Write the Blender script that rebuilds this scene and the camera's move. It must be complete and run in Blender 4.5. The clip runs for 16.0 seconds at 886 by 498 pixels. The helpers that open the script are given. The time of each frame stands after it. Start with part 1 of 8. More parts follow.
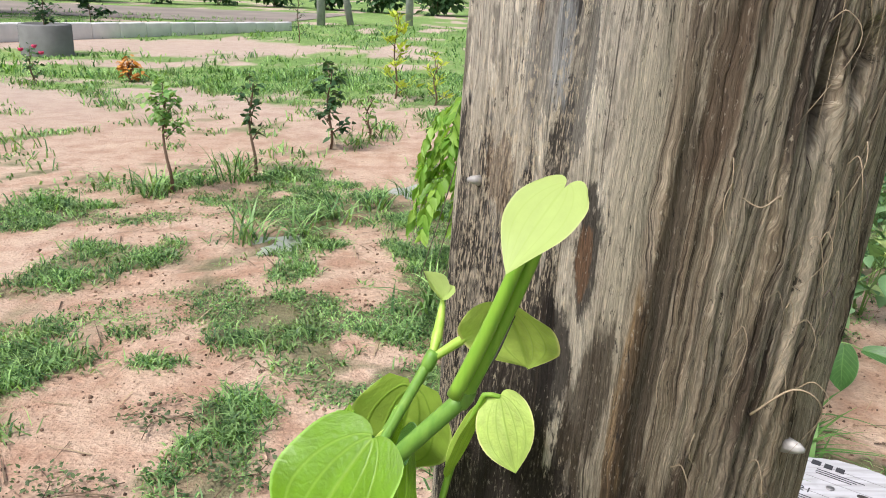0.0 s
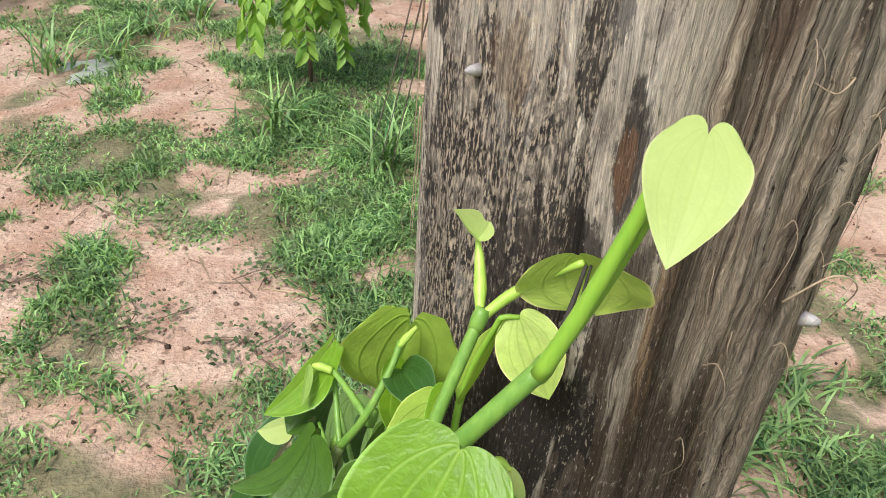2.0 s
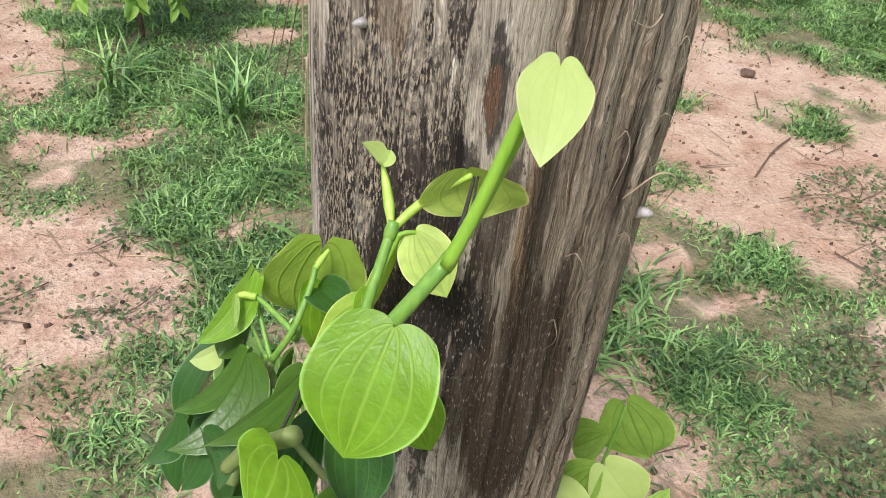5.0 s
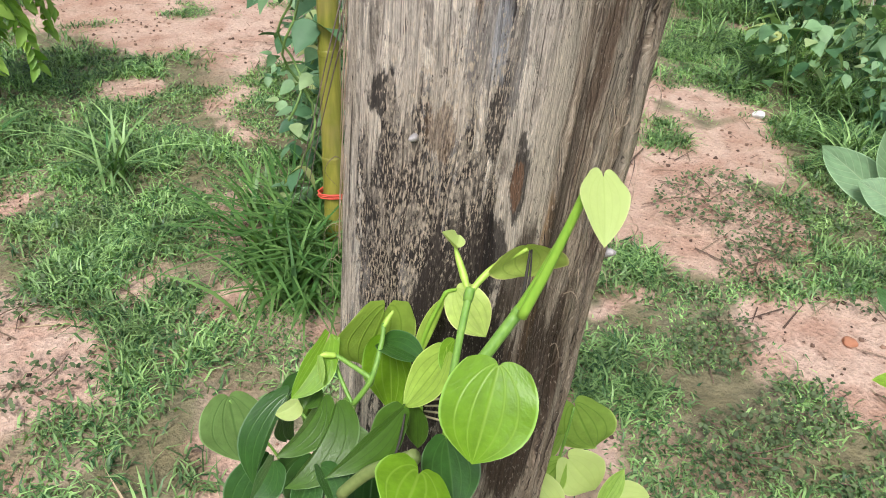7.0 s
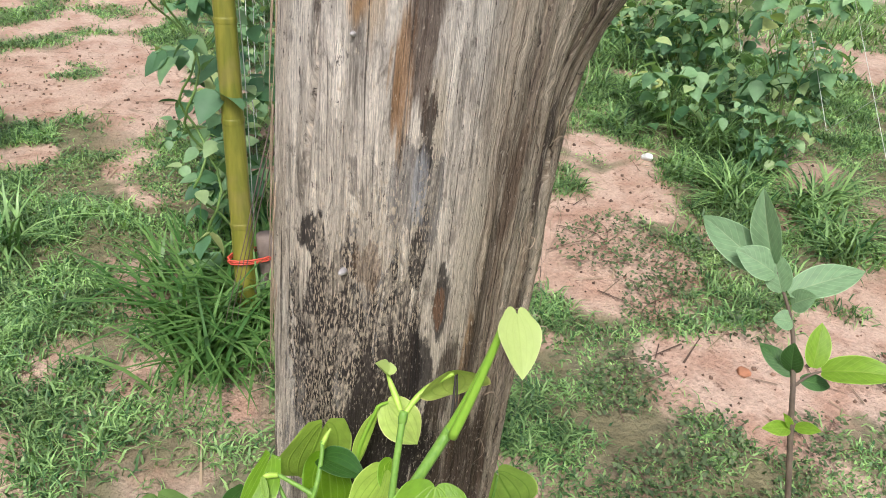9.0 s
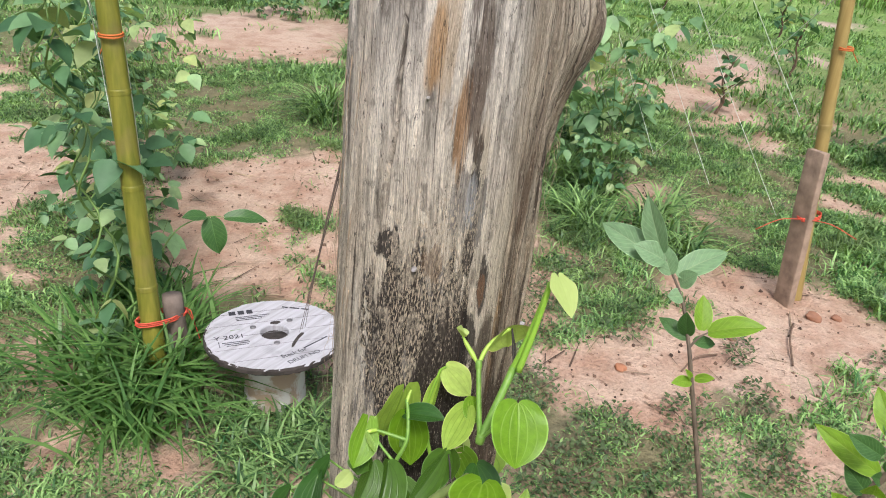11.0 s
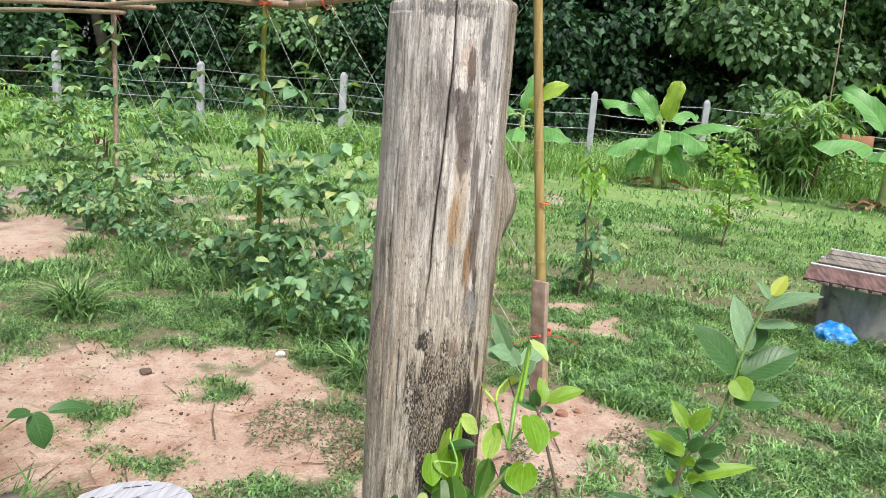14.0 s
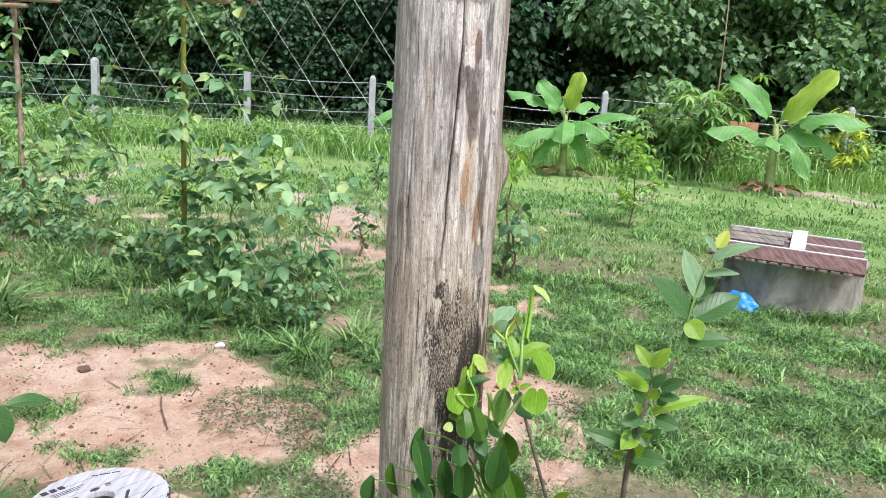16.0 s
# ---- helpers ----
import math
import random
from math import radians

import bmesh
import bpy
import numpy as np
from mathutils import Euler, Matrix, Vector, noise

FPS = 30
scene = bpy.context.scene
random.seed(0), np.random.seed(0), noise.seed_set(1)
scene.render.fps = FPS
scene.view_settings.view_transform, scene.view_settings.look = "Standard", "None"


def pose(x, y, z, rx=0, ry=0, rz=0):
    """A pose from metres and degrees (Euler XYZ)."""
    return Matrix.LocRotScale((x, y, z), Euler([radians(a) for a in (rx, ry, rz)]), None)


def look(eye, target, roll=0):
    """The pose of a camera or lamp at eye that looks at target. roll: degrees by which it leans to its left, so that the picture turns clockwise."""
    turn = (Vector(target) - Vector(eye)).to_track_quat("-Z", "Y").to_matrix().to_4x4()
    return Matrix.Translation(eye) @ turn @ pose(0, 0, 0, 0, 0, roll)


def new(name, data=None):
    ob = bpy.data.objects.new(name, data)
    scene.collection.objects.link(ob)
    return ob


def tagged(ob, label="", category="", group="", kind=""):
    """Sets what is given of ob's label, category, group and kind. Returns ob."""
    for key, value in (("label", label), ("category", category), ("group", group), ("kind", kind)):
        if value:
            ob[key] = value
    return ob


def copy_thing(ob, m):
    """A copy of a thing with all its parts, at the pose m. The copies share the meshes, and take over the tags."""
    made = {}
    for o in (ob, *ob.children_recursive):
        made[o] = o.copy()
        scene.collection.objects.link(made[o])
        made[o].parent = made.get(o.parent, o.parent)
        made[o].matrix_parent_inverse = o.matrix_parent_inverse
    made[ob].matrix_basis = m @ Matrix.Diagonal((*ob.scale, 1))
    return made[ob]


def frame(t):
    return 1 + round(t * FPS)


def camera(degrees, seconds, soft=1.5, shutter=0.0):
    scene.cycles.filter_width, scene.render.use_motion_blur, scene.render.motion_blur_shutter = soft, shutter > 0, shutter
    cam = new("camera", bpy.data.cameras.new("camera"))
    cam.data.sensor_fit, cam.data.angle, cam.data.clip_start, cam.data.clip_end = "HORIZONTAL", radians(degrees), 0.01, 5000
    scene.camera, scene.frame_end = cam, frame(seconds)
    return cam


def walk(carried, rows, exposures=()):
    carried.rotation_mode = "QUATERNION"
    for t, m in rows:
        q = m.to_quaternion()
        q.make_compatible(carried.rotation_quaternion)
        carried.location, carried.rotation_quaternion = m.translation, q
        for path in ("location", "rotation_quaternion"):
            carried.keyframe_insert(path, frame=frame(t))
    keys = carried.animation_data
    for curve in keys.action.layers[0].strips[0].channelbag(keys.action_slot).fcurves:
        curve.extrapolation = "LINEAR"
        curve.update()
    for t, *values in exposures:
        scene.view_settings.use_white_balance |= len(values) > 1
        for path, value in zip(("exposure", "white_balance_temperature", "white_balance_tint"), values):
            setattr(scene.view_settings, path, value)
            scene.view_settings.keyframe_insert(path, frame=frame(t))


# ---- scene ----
cam = camera(59.6, 16.0, 1.0)
PATH = [
    (0, (0.167, 0.168, 1.236), (0.269, 2.057, 0.588), 2.5),
    (0.5, (0.165, 0.171, 1.242), (0.335, 1.995, 0.439), 1.3),
    (1, (0.15, 0.213, 1.225), (0.432, 1.963, 0.298), 1.3),
    (1.5, (0.124, 0.233, 1.24), (0.513, 1.909, 0.22), 1.6),
    (2, (0.108, 0.255, 1.254), (0.599, 1.85, 0.152), 2.3),
    (2.5, (0.113, 0.262, 1.251), (0.671, 1.79, 0.087), 3.0),
    (3, (0.113, 0.269, 1.254), (0.714, 1.742, 0.042), 3.7),
    (3.5, (0.119, 0.282, 1.256), (0.755, 1.718, 0.017), 4.2),
    (3.7, (0.121, 0.278, 1.255), (0.77, 1.704, 0.012), 4.3),
    (5.8, (0.017, 0.191, 1.305), (0.962, 1.517, 0.143), 4.2),
    (6, (0.004, 0.195, 1.313), (0.985, 1.501, 0.159), 4.3),
    (6.5, (-0.034, 0.202, 1.335), (1.023, 1.46, 0.194), 4.7),
    (7, (-0.057, 0.205, 1.352), (1.051, 1.428, 0.223), 5.0),
    (7.5, (-0.062, 0.185, 1.387), (1.086, 1.391, 0.28), 5.4),
    (8, (-0.05, 0.177, 1.407), (1.143, 1.361, 0.324), 5.4),
    (8.2, (-0.046, 0.184, 1.409), (1.168, 1.357, 0.336), 5.6),
    (10.3, (-0.223, 0.218, 1.452), (1.264, 1.167, 0.509), 5.6),
    (10.5, (-0.253, 0.216, 1.457), (1.259, 1.139, 0.529), 5.6),
    (11, (-0.316, 0.226, 1.464), (1.275, 1.059, 0.582), 5.6),
    (11.5, (-0.393, 0.286, 1.465), (1.287, 0.992, 0.644), 5.6),
    (12, (-0.493, 0.354, 1.48), (1.273, 0.918, 0.73), 5.5),
    (12.5, (-0.574, 0.377, 1.5), (1.262, 0.819, 0.839), 5.2),
    (13, (-0.686, 0.366, 1.511), (1.199, 0.718, 0.942), 4.9),
    (13.5, (-0.793, 0.372, 1.509), (1.127, 0.652, 1.027), 4.6),
    (14, (-0.83, 0.426, 1.518), (1.117, 0.629, 1.108), 4.4),
    (14.5, (-0.877, 0.487, 1.523), (1.085, 0.608, 1.156), 4.2),
    (15, (-0.924, 0.54, 1.507), (1.044, 0.587, 1.151), 4.1),
    (15.5, (-0.955, 0.567, 1.492), (1.011, 0.558, 1.123), 4.0),
    (16, (-0.989, 0.575, 1.481), (0.969, 0.535, 1.075), 3.7),
]
walk(cam, [(t, look(eye, target, roll)) for t, eye, target, roll in PATH],
     [(0.0, 0.86, 6350, 13), (3.7, 0.84, 6250, 15), (7.0, 0.84, 6200, 16), (11.5, 0.72, 6300, 15), (13.5, 0.88, 6250, 13), (16.0, 1.01, 6000, 16)])

# ---- world and sun: a bright overcast day ----
world = bpy.data.worlds.new("overcast_sky")
scene.world = world
world.use_nodes = True
wn, wl = world.node_tree.nodes, world.node_tree.links
wn.clear()
w_sky = wn.new("ShaderNodeTexSky")
w_sky.sky_type = "NISHITA"
w_sky.sun_disc = False
w_sky.sun_elevation, w_sky.sun_rotation = radians(57), radians(-124)
w_sky.dust_density = 4.0
w_bw = wn.new("ShaderNodeRGBToBW")
w_mix = wn.new("ShaderNodeMix")
w_mix.data_type = "RGBA"
w_mix.inputs[0].default_value = 0.5          # cloud takes the blue out of the sky
w_bg = wn.new("ShaderNodeBackground")
w_bg.inputs["Strength"].default_value = 0.12
w_out = wn.new("ShaderNodeOutputWorld")
wl.new(w_sky.outputs[0], w_bw.inputs[0])
wl.new(w_sky.outputs[0], w_mix.inputs[6])
wl.new(w_bw.outputs[0], w_mix.inputs[7])
wl.new(w_mix.outputs[2], w_bg.inputs["Color"])
wl.new(w_bg.outputs[0], w_out.inputs["Surface"])

sun_data = bpy.data.lights.new("sun", "SUN")
sun_data.energy, sun_data.angle, sun_data.color = 1.8, radians(14), (1.0, 0.965, 0.91)
sun = new("sun", sun_data)
sun.matrix_world = look((-6, -4, 11), (0, 0, 0))

# ---- helpers of this scene ----
rng = np.random.default_rng(7)


def hash2(ix, iy, seed):
    h = (ix.astype(np.int64) * 374761393 + iy.astype(np.int64) * 668265263 + seed * 974634777) & 0xFFFFFFFF
    h = ((h ^ (h >> 13)) * 1274126177) & 0xFFFFFFFF
    h = ((h ^ (h >> 16)) * 2246822519) & 0xFFFFFFFF
    return (h ^ (h >> 15)) / 4294967295.0


def vnoise(x, y, seed=0):
    """Smooth value noise, 0 to 1, on numpy arrays."""
    x, y = np.asarray(x, float), np.asarray(y, float)
    ix, iy = np.floor(x), np.floor(y)
    fx, fy = x - ix, y - iy
    fx, fy = fx * fx * (3 - 2 * fx), fy * fy * (3 - 2 * fy)
    a, b = hash2(ix, iy, seed), hash2(ix + 1, iy, seed)
    c, d = hash2(ix, iy + 1, seed), hash2(ix + 1, iy + 1, seed)
    return (a * (1 - fx) + b * fx) * (1 - fy) + (c * (1 - fx) + d * fx) * fy


def fbm(x, y, seed=0, octaves=4):
    total, amp, norm = 0, 1.0, 0
    for k in range(octaves):
        total = total + amp * vnoise(x * 2 ** k, y * 2 ** k, seed + k)
        norm += amp
        amp *= 0.5
    return total / norm


def sstep(a, b, x):
    t = np.clip((x - a) / (b - a), 0, 1)
    return t * t * (3 - 2 * t)


def mesh_np(name, verts, faces, material=None, smooth=False):
    """A mesh from arrays: verts (n, 3), faces (m, k) of one size."""
    verts, faces = np.asarray(verts, np.float32), np.asarray(faces, np.int32)
    me = bpy.data.meshes.new(name)
    me.vertices.add(len(verts))
    me.vertices.foreach_set("co", verts.ravel())
    m, k = faces.shape
    me.loops.add(m * k)
    me.loops.foreach_set("vertex_index", faces.ravel())
    me.polygons.add(m)
    me.polygons.foreach_set("loop_start", np.arange(0, m * k, k, dtype=np.int32))
    if smooth:
        me.polygons.foreach_set("use_smooth", np.ones(m, bool))
    me.update(calc_edges=True)
    if material:
        me.materials.append(material)
    return me


def thing(name, label, category, group="", kind="", at=(0, 0, 0)):
    ob = new(name)
    ob.location = at
    ob.empty_display_size = 0.05
    return tagged(ob, label, category, group, kind)


def attach(ob, parent):
    ob.parent = parent
    return ob


def part(name, bm, material, parent=None, label="", smooth=True):
    """Links a bmesh as one mesh object, under its thing or part."""
    me = bpy.data.meshes.new(name)
    bm.to_mesh(me)
    bm.free()
    if smooth:
        me.polygons.foreach_set("use_smooth", np.ones(len(me.polygons), bool))
    me.materials.append(material)
    ob = new(name, me)
    if parent:
        ob.parent = parent
    return tagged(ob, label)


def mpart(name, me, parent=None, label=""):
    ob = new(name, me)
    if parent:
        ob.parent = parent
    return tagged(ob, label)


def tube(bm, points, radii, sides=8, cap=True):
    """A round bar along points, with a radius at each, added to bm."""
    pts = [Vector(p) for p in points]
    rings, up = [], None
    for i, p in enumerate(pts):
        d = (pts[min(i + 1, len(pts) - 1)] - pts[max(i - 1, 0)]).normalized()
        if up is None:
            up = d.orthogonal().normalized()
        up = (up - d * up.dot(d)).normalized()
        side = d.cross(up)
        r = radii[i] if hasattr(radii, "__len__") else radii
        rings.append([bm.verts.new(p + (up * math.cos(a) + side * math.sin(a)) * r)
                      for a in [2 * math.pi * k / sides for k in range(sides)]])
    for a, b in zip(rings, rings[1:]):
        for k in range(sides):
            bm.faces.new((a[k], a[(k + 1) % sides], b[(k + 1) % sides], b[k]))
    if cap:
        bm.faces.new(rings[0][::-1])
        bm.faces.new(rings[-1])
    return bm


def spline(points, steps=8):
    """A smooth line through points."""
    p = [Vector(q) for q in points]
    p = [p[0] * 2 - p[1]] + p + [p[-1] * 2 - p[-2]]
    out = []
    for i in range(1, len(p) - 2):
        for k in range(steps):
            t = k / steps
            a, b, c, d = p[i - 1], p[i], p[i + 1], p[i + 2]
            out.append(0.5 * ((2 * b) + (c - a) * t + (2 * a - 5 * b + 4 * c - d) * t * t + (3 * b - a - 3 * c + d) * t ** 3))
    return out + [p[-2]]


def box(bm, size, m=None, bevel=0.0):
    made = bmesh.ops.create_cube(bm, size=1.0, matrix=(m or Matrix()) @ Matrix.Diagonal((*size, 1)))
    if bevel:
        edges = list({e for v in made["verts"] for e in v.link_edges})
        bmesh.ops.bevel(bm, geom=edges, offset=bevel, segments=2, affect="EDGES", profile=0.6)
    return bm


def scatter(name, tv, tf, mats, material, smooth=False):
    """One mesh of many copies of a small template, by 4x4 matrices (n, 4, 4)."""
    tv, tf, mats = np.asarray(tv, float), np.asarray(tf, np.int32), np.asarray(mats, float)
    h = np.concatenate([tv, np.ones((len(tv), 1))], 1)
    v = np.einsum("nij,kj->nki", mats[:, :3, :], h).reshape(-1, 3)
    f = (tf[None] + (np.arange(len(mats)) * len(tv))[:, None, None]).reshape(-1, tf.shape[1])
    return mesh_np(name, v, f, material, smooth)


def frames_np(pos, direction, normal, scale):
    """Matrices with y along direction and z near normal."""
    d = direction / np.linalg.norm(direction, axis=1, keepdims=True)
    x = np.cross(d, normal)
    x /= np.maximum(np.linalg.norm(x, axis=1, keepdims=True), 1e-6)
    z = np.cross(x, d)
    m = np.zeros((len(pos), 4, 4))
    s = np.asarray(scale, float).reshape(-1, 1)
    m[:, :3, 0], m[:, :3, 1], m[:, :3, 2], m[:, :3, 3], m[:, 3, 3] = x * s, d * s, z * s, pos, 1
    return m


# ---- materials ----
class Mat:
    """A node material with short calls."""

    def __init__(self, name):
        self.m = bpy.data.materials.new(name)
        self.m.use_nodes = True
        self.t = self.m.node_tree
        self.b = self.t.nodes["Principled BSDF"]
        self.out = self.t.nodes["Material Output"]

    def put(self, socket, value):
        if hasattr(value, "is_output"):
            self.t.links.new(value, socket)
        elif value is not None:
            socket.default_value = value

    def coord(self, kind="Object"):
        return self.t.nodes.new("ShaderNodeTexCoord").outputs[kind]

    def scaled(self, vec, s):
        n = self.t.nodes.new("ShaderNodeMapping")
        self.put(n.inputs["Vector"], vec)
        n.inputs["Scale"].default_value = s
        return n.outputs[0]

    def noise(self, vec, scale=5, detail=4, rough=0.55, distort=0.0):
        n = self.t.nodes.new("ShaderNodeTexNoise")
        self.put(n.inputs["Vector"], vec)
        n.inputs["Scale"].default_value, n.inputs["Detail"].default_value = scale, detail
        n.inputs["Roughness"].default_value, n.inputs["Distortion"].default_value = rough, distort
        return n.outputs[0]

    def voronoi(self, vec, scale=5, feature="F1"):
        n = self.t.nodes.new("ShaderNodeTexVoronoi")
        n.feature = feature
        self.put(n.inputs["Vector"], vec)
        n.inputs["Scale"].default_value = scale
        return n.outputs["Distance"]

    def ramp(self, fac, *stops):
        n = self.t.nodes.new("ShaderNodeValToRGB")
        self.put(n.inputs[0], fac)
        e = n.color_ramp.elements
        while len(e) < len(stops):
            e.new(0.5)
        for el, (p, c) in zip(e, stops):
            el.position, el.color = p, ((c, c, c, 1) if not hasattr(c, "__len__") else (*c, 1))
        return n.outputs[0]

    def mix(self, fac, a, b, blend="MIX"):
        n = self.t.nodes.new("ShaderNodeMix")
        n.data_type, n.blend_type = "RGBA", blend
        for s, v in ((0, fac), (6, a), (7, b)):
            if isinstance(v, tuple) and len(v) == 3:
                v = (*v, 1)
            self.put(n.inputs[s], v)
        return n.outputs[2]

    def math(self, op, a, b=None, clamp=False):
        n = self.t.nodes.new("ShaderNodeMath")
        n.operation, n.use_clamp = op, clamp
        self.put(n.inputs[0], a)
        self.put(n.inputs[1], b)
        return n.outputs[0]

    def attr(self, name):
        n = self.t.nodes.new("ShaderNodeAttribute")
        n.attribute_name = name
        return n.outputs["Fac"]

    def island(self):
        return self.t.nodes.new("ShaderNodeNewGeometry").outputs["Random Per Island"]

    def rand(self):
        return self.t.nodes.new("ShaderNodeObjectInfo").outputs["Random"]

    def sep(self, vec):
        n = self.t.nodes.new("ShaderNodeSeparateXYZ")
        self.put(n.inputs[0], vec)
        return n.outputs

    def comb(self, x, y, z=0.0):
        n = self.t.nodes.new("ShaderNodeCombineXYZ")
        for s, v in zip(n.inputs, (x, y, z)):
            self.put(s, v)
        return n.outputs[0]

    def bump(self, height, strength=0.4, distance=0.01, under=None):
        n = self.t.nodes.new("ShaderNodeBump")
        self.put(n.inputs["Height"], height)
        n.inputs["Strength"].default_value, n.inputs["Distance"].default_value = strength, distance
        if under is not None:
            self.put(n.inputs["Normal"], under)
        return n.outputs[0]

    def done(self, color, rough=0.7, normal=None, metallic=0.0, spec=0.4):
        self.put(self.b.inputs["Base Color"], color if hasattr(color, "is_output") else (*color, 1))
        self.put(self.b.inputs["Roughness"], rough)
        self.b.inputs["Metallic"].default_value = metallic
        self.b.inputs["Specular IOR Level"].default_value = spec
        if normal is not None:
            self.put(self.b.inputs["Normal"], normal)
        return self.m

    def leafy(self, color, rough=0.5, normal=None, through_amount=0.35, glow=(1.0, 1.0, 0.35)):
        """Finishes as a leaf: light passes through it."""
        self.done(color, rough, normal, 0.0, 0.35)
        tr = self.t.nodes.new("ShaderNodeBsdfTranslucent")
        self.put(tr.inputs["Color"], self.mix(1.0, color, glow, "MULTIPLY"))
        mx = self.t.nodes.new("ShaderNodeMixShader")
        mx.inputs[0].default_value = through_amount
        self.t.links.new(self.b.outputs[0], mx.inputs[1])
        self.t.links.new(tr.outputs[0], mx.inputs[2])
        self.t.links.new(mx.outputs[0], self.out.inputs["Surface"])
        return self.m


def foliage(name, dark, light, rough=0.5, amount=0.35, size=6.0):
    """Leaves told apart by a random tone each, with faint mottling."""
    m = Mat(name)
    tone = m.mix(m.island(), dark, light)
    mott = m.ramp(m.noise(m.coord(), size, 3), (0.3, 0.75), (0.7, 1.2))
    return m.leafy(m.mix(0.8, tone, mott, "MULTIPLY"), rough, None, amount)


def make_plain(name, color, rough=0.6, var=0.25, scale=12.0, metallic=0.0, bump=0.15):
    m = Mat(name)
    n1 = m.noise(m.coord(), scale, 5)
    n2 = m.noise(m.coord(), scale * 9, 3)
    c = m.mix(m.ramp(n1, (0.3, 0.0), (0.7, 1.0)), tuple(v * (1 - var) for v in color), tuple(min(v * (1 + var), 1) for v in color))
    return m.done(c, rough, m.bump(n2, bump, 0.004), metallic)

# ---- ground: one sheet of sandy soil, patchy with grass ----
SOIL = [  # bare places: centre, radii, turn in degrees, strength
    (2.35, 1.9, 0.85, 1.0, 0, 1.0), (2.3, 0.28, 0.72, 0.52, 0, 0.9), (1.95, 0.6, 0.45, 0.3, -20, 0.8),
    (5.0, 4.9, 1.2, 1.0, 30, 0.95), (7.4, 1.4, 0.95, 0.5, 10, 0.85), (11.1, -2.6, 0.9, 0.5, 0, 0.7), (5.7, 1.35, 0.7, 0.35, 20, 0.7), (9.3, 5.7, 0.9, 0.6, 0, 0.7),
    (12.9, -5.5, 1.2, 0.7, 0, 0.45), (1.5, 3.9, 0.5, 0.6, -30, 0.85), (-0.05, 1.75, 0.42, 0.55, 0, 0.85), (0.78, 2.02, 0.16, 0.14, 0, 0.7),
    (-0.55, 2.15, 0.5, 0.5, 20, 0.75), (-1.0, 2.9, 0.5, 0.35, -30, 0.5), (-1.5, 6.7, 3.6, 2.3, -6, 0.85), (1.66, 3.4, 0.2, 0.3, 0, 0.7),
    (0.3, 7.2, 1.3, 1.4, 0, 0.7), (-5.0, 7.0, 3.0, 2.6, 0, 0.8), (-5.0, 14.3, 6.0, 1.7, 10, 0.7), (0.05, 5.6, 0.5, 0.35, 30, 0.5),
    (4.5, 2.3, 0.5, 0.35, 40, 0.4), (8.8, 2.4, 0.8, 0.4, 0, 0.5), (-1.5, 4.6, 0.6, 0.4, 0, 0.6),
]


def cover(x, y):
    """How grassy the ground is at a place, 0 to 1."""
    patch = fbm(x * 1.15, y * 1.15, 11, 4)
    small = fbm(x * 3.4, y * 3.4, 13, 4)
    near = 1 - sstep(4.0, 7.0, np.hypot(x - 1.2, y - 1.5))
    north = sstep(5.0, 7.0, y - 0.3 * x)
    patchy = near * (1 - sstep(1.8, 2.6, x)) * sstep(0.0, 0.6, y)
    g = sstep(0.30, 0.56, patch + 0.10 - 0.06 * near - 0.02 * north) * (1 - patchy * (1 - sstep(0.33, 0.46, small + 0.35 * (patch - 0.5))))
    for cx, cy, ax, ay, turn, s in SOIL:
        c, n = math.cos(radians(turn)), math.sin(radians(turn))
        dx, dy = x - cx, y - cy
        d = np.hypot((dx * c + dy * n) / ax, (-dx * n + dy * c) / ay) + 1.1 * (fbm(x * 1.7, y * 1.7, 31, 5) - 0.5)
        g = g * (1 - s * (1 - sstep(0.72, 1.08, d)))
    isle = 0.75 * sstep(0.57, 0.70, fbm(x * 3.2, y * 3.2, 47, 3)) * (np.hypot(x - 1, y - 1) < 9)
    g = np.maximum(g, isle)
    lush = sstep(2.0, 2.6, x) * (1 - sstep(8.5, 9.5, x)) * (1 - sstep(-0.55, -0.1, y)) * (0.75 + 0.5 * patch)
    lush = np.maximum(lush, np.exp(-((x - 0.95) / 0.34) ** 2 - ((y - 1.38) / 0.24) ** 2))
    lush = np.maximum(lush, 0.9 * np.exp(-((x - 0.55) / 0.24) ** 2 - ((y - 1.55) / 0.26) ** 2))
    g = np.maximum(g, np.clip(lush, 0, 1))
    lawn = sstep(5.5, 8.0, x - 0.25 * y) * 0.3
    return np.clip(g + lawn * (fbm(x * 0.8, y * 0.8, 5, 3) > 0.33), 0, 1)


CHANNEL = ((-1.35, 2.9), (-0.95, 3.2), (-0.78, 3.5), (-0.42, 3.95), (-0.15, 4.25), (0.25, 4.95), (0.6, 5.5))


def channel(x, y):
    """Distance from the middle of the wet channel."""
    d = np.full(np.shape(x), 99.0)
    for (ax, ay), (bx, by) in zip(CHANNEL, CHANNEL[1:]):
        t = np.clip(((x - ax) * (bx - ax) + (y - ay) * (by - ay)) / ((bx - ax) ** 2 + (by - ay) ** 2), 0, 1)
        d = np.minimum(d, np.hypot(x - ax - t * (bx - ax), y - ay - t * (by - ay)))
    return d


